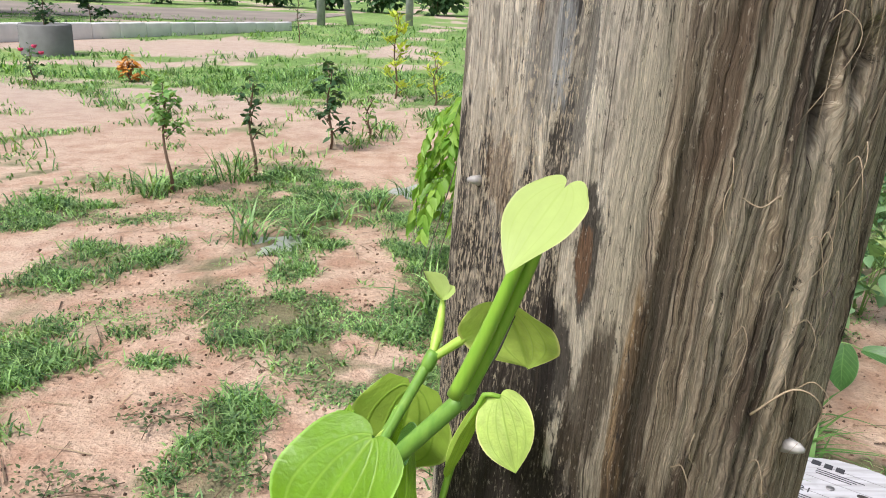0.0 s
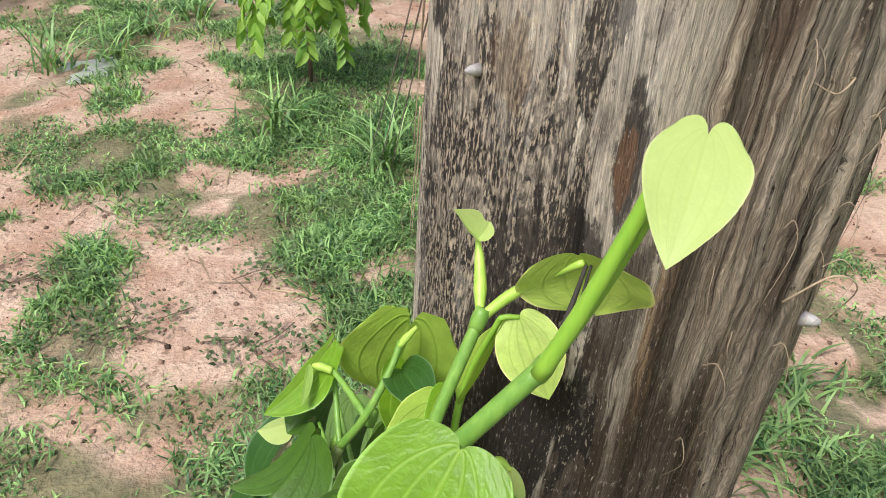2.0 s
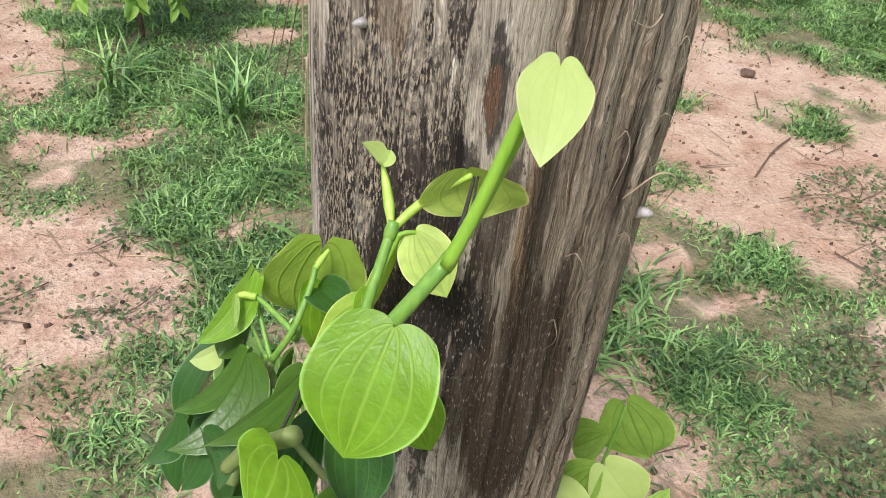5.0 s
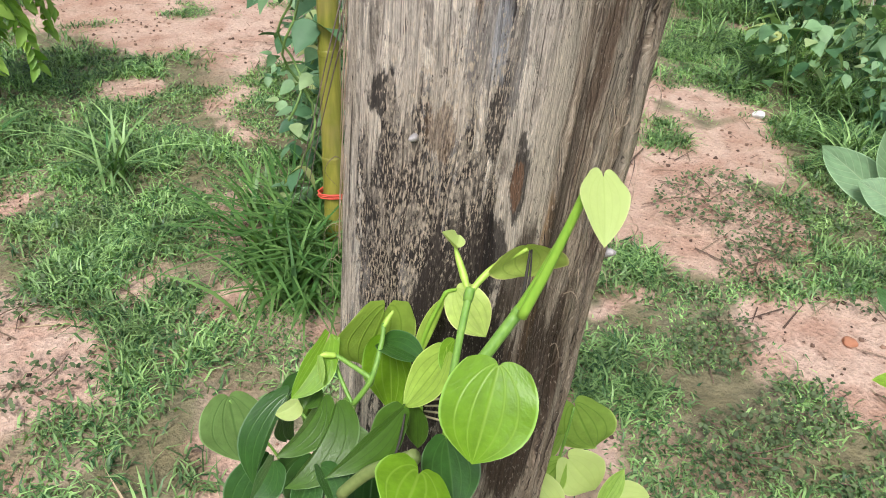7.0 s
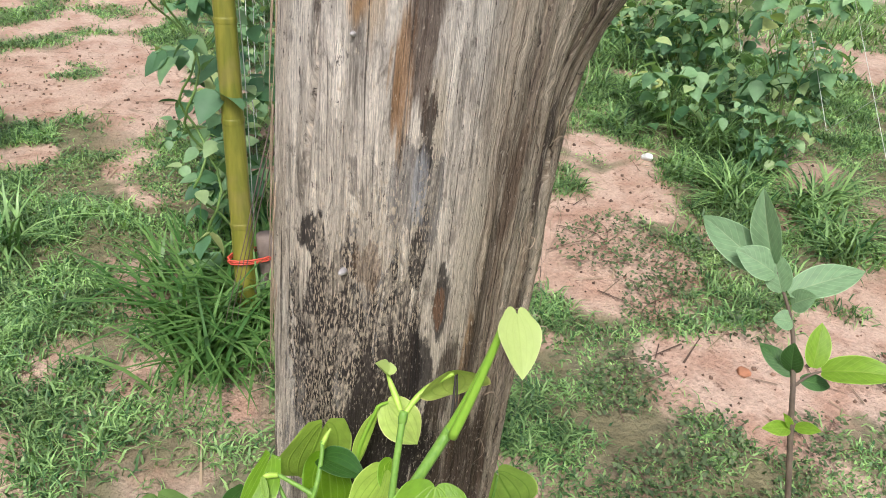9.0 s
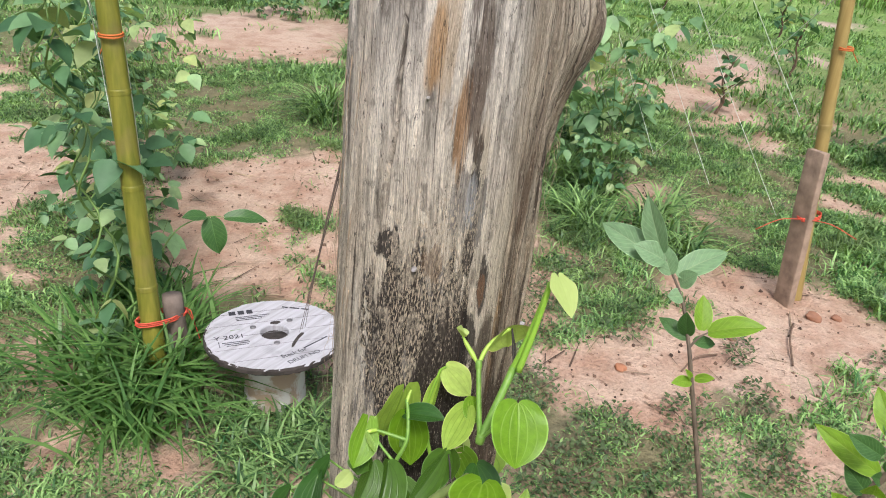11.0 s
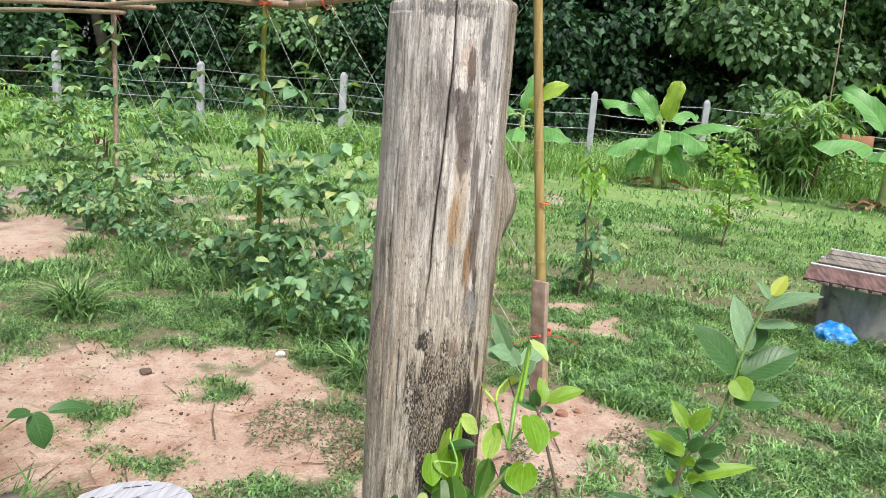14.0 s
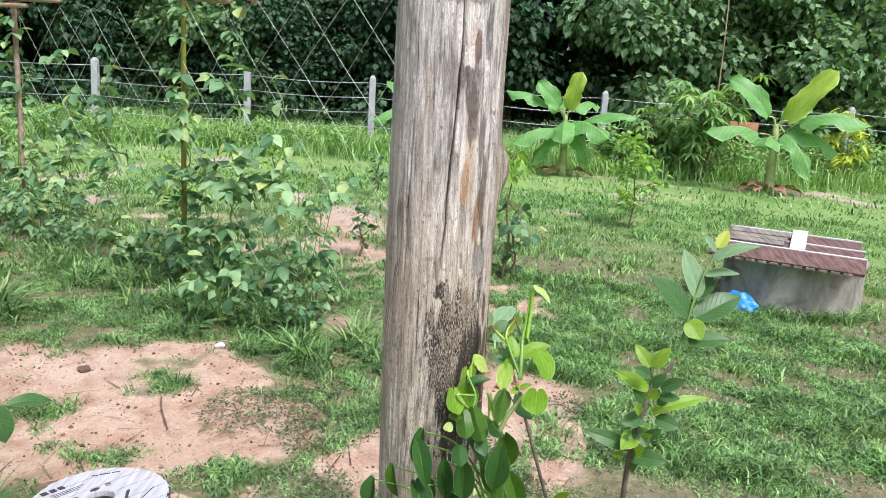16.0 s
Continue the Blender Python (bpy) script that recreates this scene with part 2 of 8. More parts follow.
def relief(x, y):
    """Height of the ground."""
    fade = np.exp(-np.hypot(x, y) / 30)
    return fade * (0.05 * (fbm(x * 0.35, y * 0.35, 3, 2) - 0.5) + 0.022 * (fbm(x * 2.4, y * 2.4, 8, 4) - 0.5)
                   - 0.09 * (fbm(x * 2.6, y * 2.6, 91, 3) - 0.12) * np.exp(-((channel(x, y) + 0.45 * (fbm(x * 4, y * 4, 93, 3) - 0.5)) / 0.19) ** 2)
                   + 0.05 * np.exp(-(((x - 7.4) / 0.8) ** 2 + ((y - 1.4) / 0.35) ** 2)))


def ground_z(x, y):
    return float(relief(np.array([x]), np.array([y]))[0])


def make_ground():
    s = np.linspace(-1, 1, 361)
    a = np.sinh(s * 7.2) / np.sinh(7.2) * 420
    gx, gy = np.meshgrid(a + 1.6, a + 1.8)
    z = relief(gx, gy)
    n = len(s)
    v = np.stack([gx, gy, z], -1).reshape(-1, 3)
    i = np.arange(n * n).reshape(n, n)
    f = np.stack([i[:-1, :-1], i[:-1, 1:], i[1:, 1:], i[1:, :-1]], -1).reshape(-1, 4)
    m = Mat("sandy_soil")
    p = m.coord()
    big, mid, fine = m.noise(p, 0.7, 4), m.noise(p, 5.5, 6, 0.62), m.noise(p, 70, 4, 0.6)
    speck = m.voronoi(p, 42)
    soil = m.mix(m.ramp(big, (0.3, 0.0), (0.7, 1.0)), (0.47, 0.325, 0.225), (0.57, 0.43, 0.33))
    soil = m.mix(m.ramp(mid, (0.36, 0.6), (0.56, 0.0)), soil, (0.33, 0.175, 0.11))
    soil = m.mix(m.ramp(m.noise(p, 2.6, 5, 0.6), (0.56, 0.0), (0.72, 0.55)), soil, (0.66, 0.52, 0.40))
    soil = m.mix(m.ramp(speck, (0.04, 0.55), (0.13, 0.0)), soil, (0.17, 0.095, 0.06))
    pebble = m.voronoi(p, 120)
    soil = m.mix(m.math("MULTIPLY", m.ramp(pebble, (0.10, 0.7), (0.22, 0.0)), m.ramp(mid, (0.45, 0.0), (0.6, 1.0))), soil, (0.60, 0.50, 0.42))
    soil = m.mix(m.ramp(m.noise(p, 26, 4, 0.7), (0.33, 0.7), (0.40, 0.0)), soil, (0.20, 0.12, 0.08))
    soil = m.mix(0.55, soil, m.ramp(fine, (0.3, 0.66), (0.7, 1.26)), "MULTIPLY")
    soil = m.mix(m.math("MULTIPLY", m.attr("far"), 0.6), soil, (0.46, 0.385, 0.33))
    # dark floor under the blades: shade between them is put into this colour
    litter = m.mix(m.ramp(m.noise(p, 16, 5, 0.65), (0.35, 0.0), (0.65, 1.0)), (0.04, 0.065, 0.022), (0.15, 0.16, 0.07))
    turf = m.mix(m.ramp(m.noise(p, 0.25, 3), (0.35, 0.0), (0.65, 1.0)), (0.14, 0.25, 0.065), (0.24, 0.36, 0.11))
    turf = m.mix(m.ramp(m.noise(p, 1.3, 5, 0.65), (0.54, 0.0), (0.72, 0.6)), turf, (0.36, 0.33, 0.17))
    turf = m.mix(0.7, turf, m.ramp(m.noise(p, 9, 5, 0.7), (0.3, 0.5), (0.7, 1.35)), "MULTIPLY")
    # near by, the soil under grass takes that painted shade
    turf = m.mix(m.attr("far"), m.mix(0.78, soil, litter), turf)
    edge = m.math("ADD", m.attr("cover"), m.math("MULTIPLY", m.math("SUBTRACT", mid, 0.5), 0.9))
    c = m.mix(m.ramp(edge, (0.45, 0.0), (0.85, 1.0)), soil, turf)
    h = m.math("ADD", m.math("MULTIPLY", mid, 0.7), m.math("MULTIPLY", fine, 0.3))
    mat = m.done(c, m.ramp(fine, (0.2, 0.8), (0.8, 0.97)), m.bump(h, 0.9, 0.045), 0.0, 0.2)
    me = mesh_np("ground", v, f, mat, True)
    at = me.attributes.new("cover", "FLOAT", "POINT")
    at.data.foreach_set("value", cover(gx, gy).ravel().astype(np.float32))
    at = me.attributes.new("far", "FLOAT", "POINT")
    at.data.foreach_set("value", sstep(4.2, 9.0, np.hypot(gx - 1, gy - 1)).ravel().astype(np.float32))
    return tagged(new("ground", me), "pinkish sandy soil ground with patchy green grass", "ground", kind="structure")


ground = make_ground()

# ---- the old wooden post ----
POST_TOP = 1.635


def post_axis(z):
    u = z - 1.2
    return 0.2965 + 0.0382 * u, 0.5538 + 0.0057 * u, 0.0956 + 0.0045 * u - 0.0203 * u * u


def ang(a, b):
    """Signed angle from b to a, in degrees."""
    return (a - b + 180) % 360 - 180


def post_wood():
    m = Mat("weathered_trunk_wood")
    uv = m.sep(m.coord("UV"))               # u: degrees / 100, v: metres
    u, v = uv[0], uv[1]
    flat = m.comb(u, v)
    split = m.ramp(m.math("MULTIPLY", u, 0.3), (0.715, 0.0), (0.765, 1.0))      # the wavy, split face
    warp = m.noise(m.scaled(flat, (3.0, 3.2, 1)), 1.0, 3)
    wave = m.noise(m.scaled(flat, (8.0, 22.0, 1)), 1.0, 2)
    ripple = m.noise(m.scaled(flat, (12.0, 75.0, 1)), 1.0, 2)
    shift = m.math("MULTIPLY", warp, 0.16)
    shift = m.math("ADD", shift, m.math("MULTIPLY", m.math("MULTIPLY", wave, 0.040), m.math("ADD", split, 0.12)))
    shift = m.math("ADD", shift, m.math("MULTIPLY", m.math("MULTIPLY", ripple, 0.018), m.math("ADD", split, 0.12)))
    us = m.math("ADD", u, shift)

    def grain(fu, fv, detail, rough, gain=1.0):
        n = m.noise(m.comb(m.math("MULTIPLY", us, fu), m.math("MULTIPLY", v, fv)), 1.0, detail, rough)
        return n if gain == 1.0 else m.math("ADD", m.math("MULTIPLY", m.math("SUBTRACT", n, 0.5), gain), 0.5)

    long1 = grain(80, 5.0, 8, 0.72, 1.25)         # long fibres
    hair = grain(190, 16.0, 5, 0.68, 1.5)         # hair lines
    g2 = grain(16, 9.0, 7, 0.62, 1.25)            # broad streaks
    fleck = grain(62, 72, 6, 0.76)          # short flecks
    speck = grain(130, 170, 4, 0.65, 1.3)
    micro = grain(300, 160, 2, 0.6, 1.6)
    blot = m.noise(m.scaled(flat, (5.5, 7.0, 1)), 1.0, 5, 0.6, 0.4)
    blot3 = m.noise(m.comb(m.math("MULTIPLY", us, 20), m.math("MULTIPLY", v, 40)), 1.0, 6, 0.68, 0.6)
    blot2 = m.noise(m.scaled(flat, (13.0, 9.0, 3)), 1.0, 4, 0.6, 0.3)

    # the sound, grey face
    grey_face = m.ramp(g2, (0.30, (0.24, 0.22, 0.19)), (0.40, (0.46, 0.43, 0.38)), (0.52, (0.58, 0.545, 0.485)), (0.66, (0.70, 0.67, 0.605)))
    upper = m.ramp(m.math("SUBTRACT", v, 0.45), (0.70, 0.0), (0.95, 0.8))
    bleached = m.ramp(g2, (0.32, (0.24, 0.225, 0.215)), (0.43, (0.47, 0.45, 0.43)), (0.52, (0.65, 0.63, 0.60)), (0.63, (0.82, 0.80, 0.77)))
    grey_face = m.mix(upper, grey_face, bleached)
    brown_face = m.ramp(long1, (0.30, (0.09, 0.066, 0.050)), (0.40, (0.27, 0.215, 0.165)), (0.48, (0.40, 0.345, 0.275)), (0.56, (0.50, 0.45, 0.375)), (0.66, (0.63, 0.585, 0.51)))
    brown_face = m.mix(m.ramp(blot, (0.35, 0.75), (0.6, 0.0)), brown_face, (0.78, 0.70, 0.62), "MULTIPLY")
    band = m.noise(m.comb(m.math("MULTIPLY", us, 9.0), m.math("MULTIPLY", v, 5.0)), 1.0, 4, 0.6, 0.3)
    brown_face = m.mix(m.ramp(band, (0.50, 0.0), (0.62, 0.7)), brown_face, m.mix(m.ramp(hair, (0.35, 0.0), (0.65, 1.0)), (0.56, 0.50, 0.41), (0.74, 0.69, 0.59)))
    brown_face = m.mix(m.ramp(band, (0.34, 0.75), (0.46, 0.0)), brown_face, m.mix(m.ramp(long1, (0.38, 0.0), (0.62, 1.0)), (0.11, 0.08, 0.06), (0.38, 0.30, 0.22)))
    grey_face = m.mix(m.ramp(blot3, (0.36, 0.6), (0.45, 0.0)), grey_face, (0.20, 0.175, 0.155))
    grey_face = m.mix(m.ramp(blot3, (0.55, 0.0), (0.64, 0.5)), grey_face, (0.70, 0.67, 0.62))
    base = m.mix(m.math("MULTIPLY", split, 0.88), grey_face, brown_face)

    def stain_or_shade(c, deg, z, sd, sz, colour, amount, peak=0.8, spread=2.6, by=fleck, soft=0.05, raw=0.5):
        """A mark of its own ragged shape, broken up by the grain; some hold painted shade."""
        dx = m.math("MULTIPLY", m.math("SUBTRACT", u, deg / 100), 100 / sd)
        dz = m.math("MULTIPLY", m.math("SUBTRACT", v, z), 1 / sz)
        d = m.math("SQRT", m.math("ADD", m.math("MULTIPLY", dx, dx), m.math("MULTIPLY", dz, dz)))
        d = m.math("ADD", d, m.math("MULTIPLY", m.math("SUBTRACT", blot2, 0.5), raw * 4))
        k = m.ramp(d, (0.50, peak), (1.35, 0.0))
        k = m.math("ADD", k, m.math("MULTIPLY", m.math("SUBTRACT", by, 0.5), spread))
        return m.mix(m.ramp(k, (0.5 - soft, 0.0), (0.5 + soft, amount)), c, colour)

    ink, smoke, white = (0.034, 0.029, 0.028), (0.21, 0.205, 0.205), (0.62, 0.60, 0.55)
    c = base
    # browner and paler streaks
    c = stain_or_shade(c, 288, 1.20, 8, 0.06, (0.06, 0.045, 0.04), 0.75, 0.7, 1.6, long1, 0.15)
    c = stain_or_shade(c, 160, 1.3, 9, 0.3, (0.52, 0.47, 0.40), 0.5, 0.7, 1.2, long1, 0.2)
    c = stain_or_shade(c, 122, 1.2, 16, 0.5, (0.50, 0.46, 0.40), 0.5, 0.7, 1.2, long1, 0.2)
    for deg, z, sd, sz, colour, amount in ((254, 1.05, 4, 0.10, (0.34, 0.23, 0.12), 0.7),
                                           (260, 1.08, 4, 0.16, (0.56, 0.51, 0.43), 0.8), (266, 1.20, 6, 0.06, (0.20, 0.14, 0.10), 0.75),
                                           (291, 1.06, 7, 0.12, (0.13, 0.10, 0.08), 0.8),
                                           # lower face: dark brown wood, with the shadow there put into the colour
                                           (262, 0.93, 30, 0.13, (0.115, 0.083, 0.06), 0.85), (240, 0.96, 14, 0.10, (0.10, 0.075, 0.055), 0.85), (228, 1.04, 8, 0.08, (0.12, 0.09, 0.065), 0.8)):
        c = stain_or_shade(c, deg, z, sd, sz, colour, amount, 0.95, 1.3, long1, 0.16, 0.35)
    c = stain_or_shade(c, 226, 1.23, 7, 0.09, (0.60, 0.55, 0.46), 0.7, 0.85, 0.8, blot2, 0.2, 0.4)
    mixed = m.math("ADD", m.math("MULTIPLY", fleck, 0.5), m.math("MULTIPLY", blot3, 0.5))
    # the mottled black patches of old bark
    c = stain_or_shade(c, 200, 1.04, 40, 0.17, smoke, 0.85, 0.95, 2.0, fleck, 0.10)
    c = stain_or_shade(c, 193, 1.09, 27, 0.095, ink, 0.88, 0.88, 3.2, mixed, 0.10)
    c = stain_or_shade(c, 205, 0.98, 36, 0.14, ink, 0.88, 0.88, 3.2, mixed, 0.10)
    c = stain_or_shade(c, 220, 1.09, 13, 0.09, ink, 0.88, 0.90, 3.2, mixed, 0.10)
    c = stain_or_shade(c, 224, 0.98, 26, 0.10, ink, 0.88, 0.82, 3.0, mixed, 0.10)
    c = stain_or_shade(c, 183, 1.165, 10, 0.024, ink, 0.88, 0.9, 2.6, mixed, 0.10)
    c = stain_or_shade(c, 226, 1.165, 5, 0.035, ink, 0.88, 0.88, 2.6, mixed, 0.10)
    c = stain_or_shade(c, 219, 1.215, 10, 0.05, smoke, 0.6, 0.85, 2.0)
    c = stain_or_shade(c, 230, 1.20, 5, 0.05, (0.16, 0.155, 0.155), 0.7, 0.75, 2.6)
    c = stain_or_shade(c, 224, 1.25, 4, 0.05, ink, 0.8, 0.68, 2.8)
    c = stain_or_shade(c, 223, 1.215, 3.5, 0.035, (0.40, 0.42, 0.45), 0.7, 0.9, 1.2, long1, 0.2)
    c = stain_or_shade(c, 206, 1.07, 42, 0.18, (0.56, 0.50, 0.41), 0.85, 0.42, 3.0, speck, 0.12)
    c = stain_or_shade(c, 205, 1.10, 45, 0.20, (0.50, 0.46, 0.40), 0.6, 0.38, 3.4, blot3, 0.12)
    c = stain_or_shade(c, 222, 1.02, 20, 0.12, (0.055, 0.045, 0.04), 0.85, 0.80, 2.6, blot3, 0.10)
    c = stain_or_shade(c, 212, 0.94, 30, 0.12, (0.06, 0.05, 0.045), 0.8, 0.76, 2.6, blot3, 0.10)
    # beige bare wood with dark smears, a brown band, then pale fibres
    c = stain_or_shade(c, 247, 1.16, 8, 0.09, (0.58, 0.545, 0.47), 0.75, 0.9, 1.0, blot2, 0.2, 0.5)
    c = stain_or_shade(c, 238, 1.125, 5, 0.045, ink, 0.8, 0.82, 2.6, mixed, 0.12)
    c = stain_or_shade(c, 233, 1.075, 7, 0.05, ink, 0.85, 0.84, 2.6, mixed, 0.12)
    c = stain_or_shade(c, 243, 1.06, 8, 0.05, (0.10, 0.078, 0.058), 0.75, 0.8, 1.8, mixed, 0.15)
    c = stain_or_shade(c, 258, 1.10, 6, 0.11, (0.115, 0.085, 0.06), 0.72, 0.85, 1.5, long1, 0.15)
    c = stain_or_shade(c, 276, 1.16, 9, 0.10, (0.56, 0.515, 0.44), 0.7, 0.80, 1.8, long1, 0.18)
    c = stain_or_shade(c, 296, 1.14, 12, 0.12, (0.56, 0.515, 0.44), 0.7, 0.76, 2.0, long1, 0.18)
    c = stain_or_shade(c, 290, 1.02, 14, 0.08, (0.46, 0.41, 0.34), 0.6, 0.7, 2.0, long1, 0.18)
    # rust-coloured stains
    c = stain_or_shade(c, 237, 1.125, 3.4, 0.030, (0.30, 0.16, 0.08), 0.5, 0.66, 3.0, mixed, 0.12)
    c = stain_or_shade(c, 207, 1.155, 7.0, 0.026, (0.26, 0.17, 0.10), 0.35, 0.72, 2.4)
    c = stain_or_shade(c, 203, 1.375, 8.4, 0.117, (0.52, 0.42, 0.30), 0.6, 0.92, 0.9, blot2, 0.25)
    c = stain_or_shade(c, 198, 1.335, 5.5, 0.05, (0.46, 0.29, 0.14), 0.7, 0.9, 0.9, blot2, 0.25)
    c = stain_or_shade(c, 214, 1.275, 6.5, 0.055, (0.36, 0.21, 0.095), 0.75, 0.92, 1.2, long1, 0.25)
    c = stain_or_shade(c, 221, 1.305, 8.0, 0.085, (0.12, 0.082, 0.06), 0.75, 0.87, 1.3, long1, 0.2)
    c = stain_or_shade(c, 201, 1.465, 11.2, 0.039, (0.15, 0.115, 0.10), 0.8, 0.78, 2.0, long1, 0.15)
    c = stain_or_shade(c, 204, 1.425, 8.4, 0.033, (0.13, 0.10, 0.095), 0.75, 0.78, 2.0, long1, 0.15)
    c = stain_or_shade(c, 215, 1.40, 5.6, 0.065, (0.13, 0.10, 0.09), 0.7, 0.78, 2.0, long1, 0.15)
    c = stain_or_shade(c, 200, 1.50, 16, 0.07, (0.17, 0.145, 0.135), 0.75, 0.70, 2.4, blot3, 0.12)
    c = stain_or_shade(c, 201, 1.555, 10, 0.036, (0.66, 0.56, 0.49), 0.85, 0.87, 2.2)
    c = stain_or_shade(c, 197, 1.53, 7.5, 0.022, (0.78, 0.74, 0.70), 0.9, 0.87, 2.2)
    c = stain_or_shade(c, 206, 1.545, 5.6, 0.039, (0.16, 0.11, 0.085), 0.85, 0.72, 2.6)
    c = stain_or_shade(c, 218, 1.58, 8.4, 0.065, (0.15, 0.14, 0.14), 0.8, 0.67, 2.6)
    c = stain_or_shade(c, 180, 1.50, 12.6, 0.065, (0.24, 0.215, 0.20), 0.7, 0.72, 1.8, long1, 0.2)
    # pale remains
    c = stain_or_shade(c, 164, 1.095, 4.5, 0.035, white, 0.9, 0.7, 2.4)
    c = stain_or_shade(c, 172, 1.05, 4.5, 0.07, white, 0.8, 0.5, 2.8)
    c = stain_or_shade(c, 240, 1.31, 7, 0.05, white, 0.7, 0.6, 2.4)
    c = stain_or_shade(c, 190, 1.618, 60, 0.016, (0.13, 0.12, 0.115), 0.7, 0.6, 2.4)
    # dark fibre lines, hair lines and specks over everything
    c = m.mix(m.ramp(long1, (0.36, 0.75), (0.41, 0.0)), c, (0.065, 0.050, 0.040))
    c = m.mix(1.0, c, m.ramp(hair, (0.32, 0.70), (0.43, 0.92), (0.52, 1.03), (0.66, 1.13)), "MULTIPLY")
    c = m.mix(m.math("MULTIPLY", m.ramp(fleck, (0.385, 0.85), (0.415, 0.0)), m.ramp(blot2, (0.44, 1.0), (0.62, 0.2))), c, (0.06, 0.05, 0.045))
    c = m.mix(m.ramp(speck, (0.64, 0.0), (0.68, 0.45)), c, (0.60, 0.56, 0.49))
    c = m.mix(0.7, c, m.ramp(micro, (0.32, 0.78), (0.68, 1.2)), "MULTIPLY")
    contrast = m.mix(0.48, c, c, "MULTIPLY")       # contrast curve on the wood colour: darks deepened, pales kept up
    contrast = m.mix(1.0, contrast, (1.27, 1.22, 1.13), "MULTIPLY")
    c = m.mix(m.math("MULTIPLY", upper, 0.8), contrast, m.mix(1.0, c, (0.97, 0.95, 0.93), "MULTIPLY"))
    # near-black in grooves, cracks and holes: their shade is put into the colour
    c = m.mix(m.ramp(m.attr("cavity_shade"), (0.35, 0.0), (1.0, 0.97)), c, (0.010, 0.011, 0.009))
    h = m.math("ADD", m.math("MULTIPLY", long1, m.math("ADD", m.math("MULTIPLY", split, 1.1), 0.35)), m.math("MULTIPLY", hair, 0.35))
    h = m.math("ADD", h, m.math("MULTIPLY", fleck, 0.22))
    return m.done(c, 0.88, m.bump(h, 0.85, 0.006), 0.0, 0.2)


def make_post():
    nz, na = 640, 460
    zz = np.linspace(-0.12, POST_TOP, nz)
    t = np.linspace(0, 1, na, endpoint=False)
    dd = 30 + 360 * t
    Z, D = np.meshgrid(zz, dd, indexing="ij")
    U = Z - 1.2
    cx, cy = 0.2965 + 0.0382 * U, 0.5538 + 0.0057 * U
    R = 0.0956 + 0.0045 * U - 0.0203 * np.clip(U, -0.7, 1) ** 2
    T = np.radians(D)
    R = R + 0.0056 * np.cos(2 * T) - 0.0029 * np.sin(2 * T)
    # broad flutes, then long fibres; the face round 290 degrees is deeply split and wavy
    split = np.exp(-(ang(D, 292) / 38) ** 2)
    wave = 3.6 * (fbm(D / 22, Z * 9, 41, 3) - 0.5) * (0.35 + 0.9 * split) + 0.8 * (vnoise(D / 9, Z * 34, 43) - 0.5) * (0.15 + split)
    A = D + wave
    flute = fbm(A / 11, Z * 1.1, 51, 3) - 0.5
    fibre = np.abs(fbm(A / 2.9, Z * 5.5, 61, 3) - 0.5) * 2
    fine = fbm(A / 0.95, Z * 16, 71, 2) - 0.5
    R = R + 0.006 * flute * (0.8 + 1.5 * split) + 0.0036 * (fibre - 0.3) * (0.4 + 1.3 * split) + 0.0018 * fine * (0.5 + 1.2 * split)
    # amount of painted shade in each recess of the skin
    cavity_shade = np.clip((0.13 - fibre) / 0.13, 0, 1) * (0.12 + 0.62 * split)

    def dent(deg, z, sd, sz, deep):
        nonlocal R, cavity_shade
        k = np.exp(-((ang(D, deg) / sd) ** 2 + ((Z - z) / sz) ** 2) ** 2)
        R = R - deep * k
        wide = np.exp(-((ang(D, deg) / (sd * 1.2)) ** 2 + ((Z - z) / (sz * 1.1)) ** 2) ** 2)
        cavity_shade = np.maximum(cavity_shade, np.clip(1.7 * wide, 0, 1) * min(1.0, deep / 0.03))

    dent(292.5, 1.200, 2.6, 0.021, 0.032)       # old rot holes
    dent(302, 1.214, 2.8, 0.014, 0.028)
    # the long drying crack
    line = np.interp(Z, [1.12, 1.19, 1.257, 1.414, 1.52, 1.616, 1.66], [176, 178, 182, 186, 189, 189, 190]) + 1.4 * (fbm(Z * 22, Z * 0, 81, 3) - 0.5) * 2
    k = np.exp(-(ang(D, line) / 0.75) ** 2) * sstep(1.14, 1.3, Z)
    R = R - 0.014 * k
    cavity_shade = np.maximum(cavity_shade, k)
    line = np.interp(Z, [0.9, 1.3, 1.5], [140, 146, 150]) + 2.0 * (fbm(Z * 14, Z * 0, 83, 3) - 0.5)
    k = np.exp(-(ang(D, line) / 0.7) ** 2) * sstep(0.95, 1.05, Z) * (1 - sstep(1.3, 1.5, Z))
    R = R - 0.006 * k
    cavity_shade = np.maximum(cavity_shade, 0.8 * k)
    # the shoulder where a branch was cut off, and a small knot
    R = R + 0.032 * np.exp(-((ang(D, 300) / 22) ** 2 + ((Z - 1.352) / 0.055) ** 2))
    R = R - 0.008 * np.exp(-((ang(D, 300) / 30) ** 2 + ((Z - 1.46) / 0.05) ** 2))
    rr = np.hypot(ang(D, 232) / 4.5, (Z - 1.44) / 0.011)
    R = R + 0.003 * np.cos(rr * 5) * np.exp(-rr ** 2 / 1.6)
    R = R - 0.004 * sstep(POST_TOP - 0.005, POST_TOP, Z)
    X, Y = cx + R * np.cos(T), cy + R * np.sin(T)
    top = Z + (Z > POST_TOP - 0.02) * (0.006 * (fbm(D / 6, Z * 0, 91, 3) - 0.5) - 0.006 * np.sin(T))
    verts = np.stack([X, Y, top], -1).reshape(-1, 3)
    i = np.arange(nz * na).reshape(nz, na)
    j = np.roll(i, -1, 1)
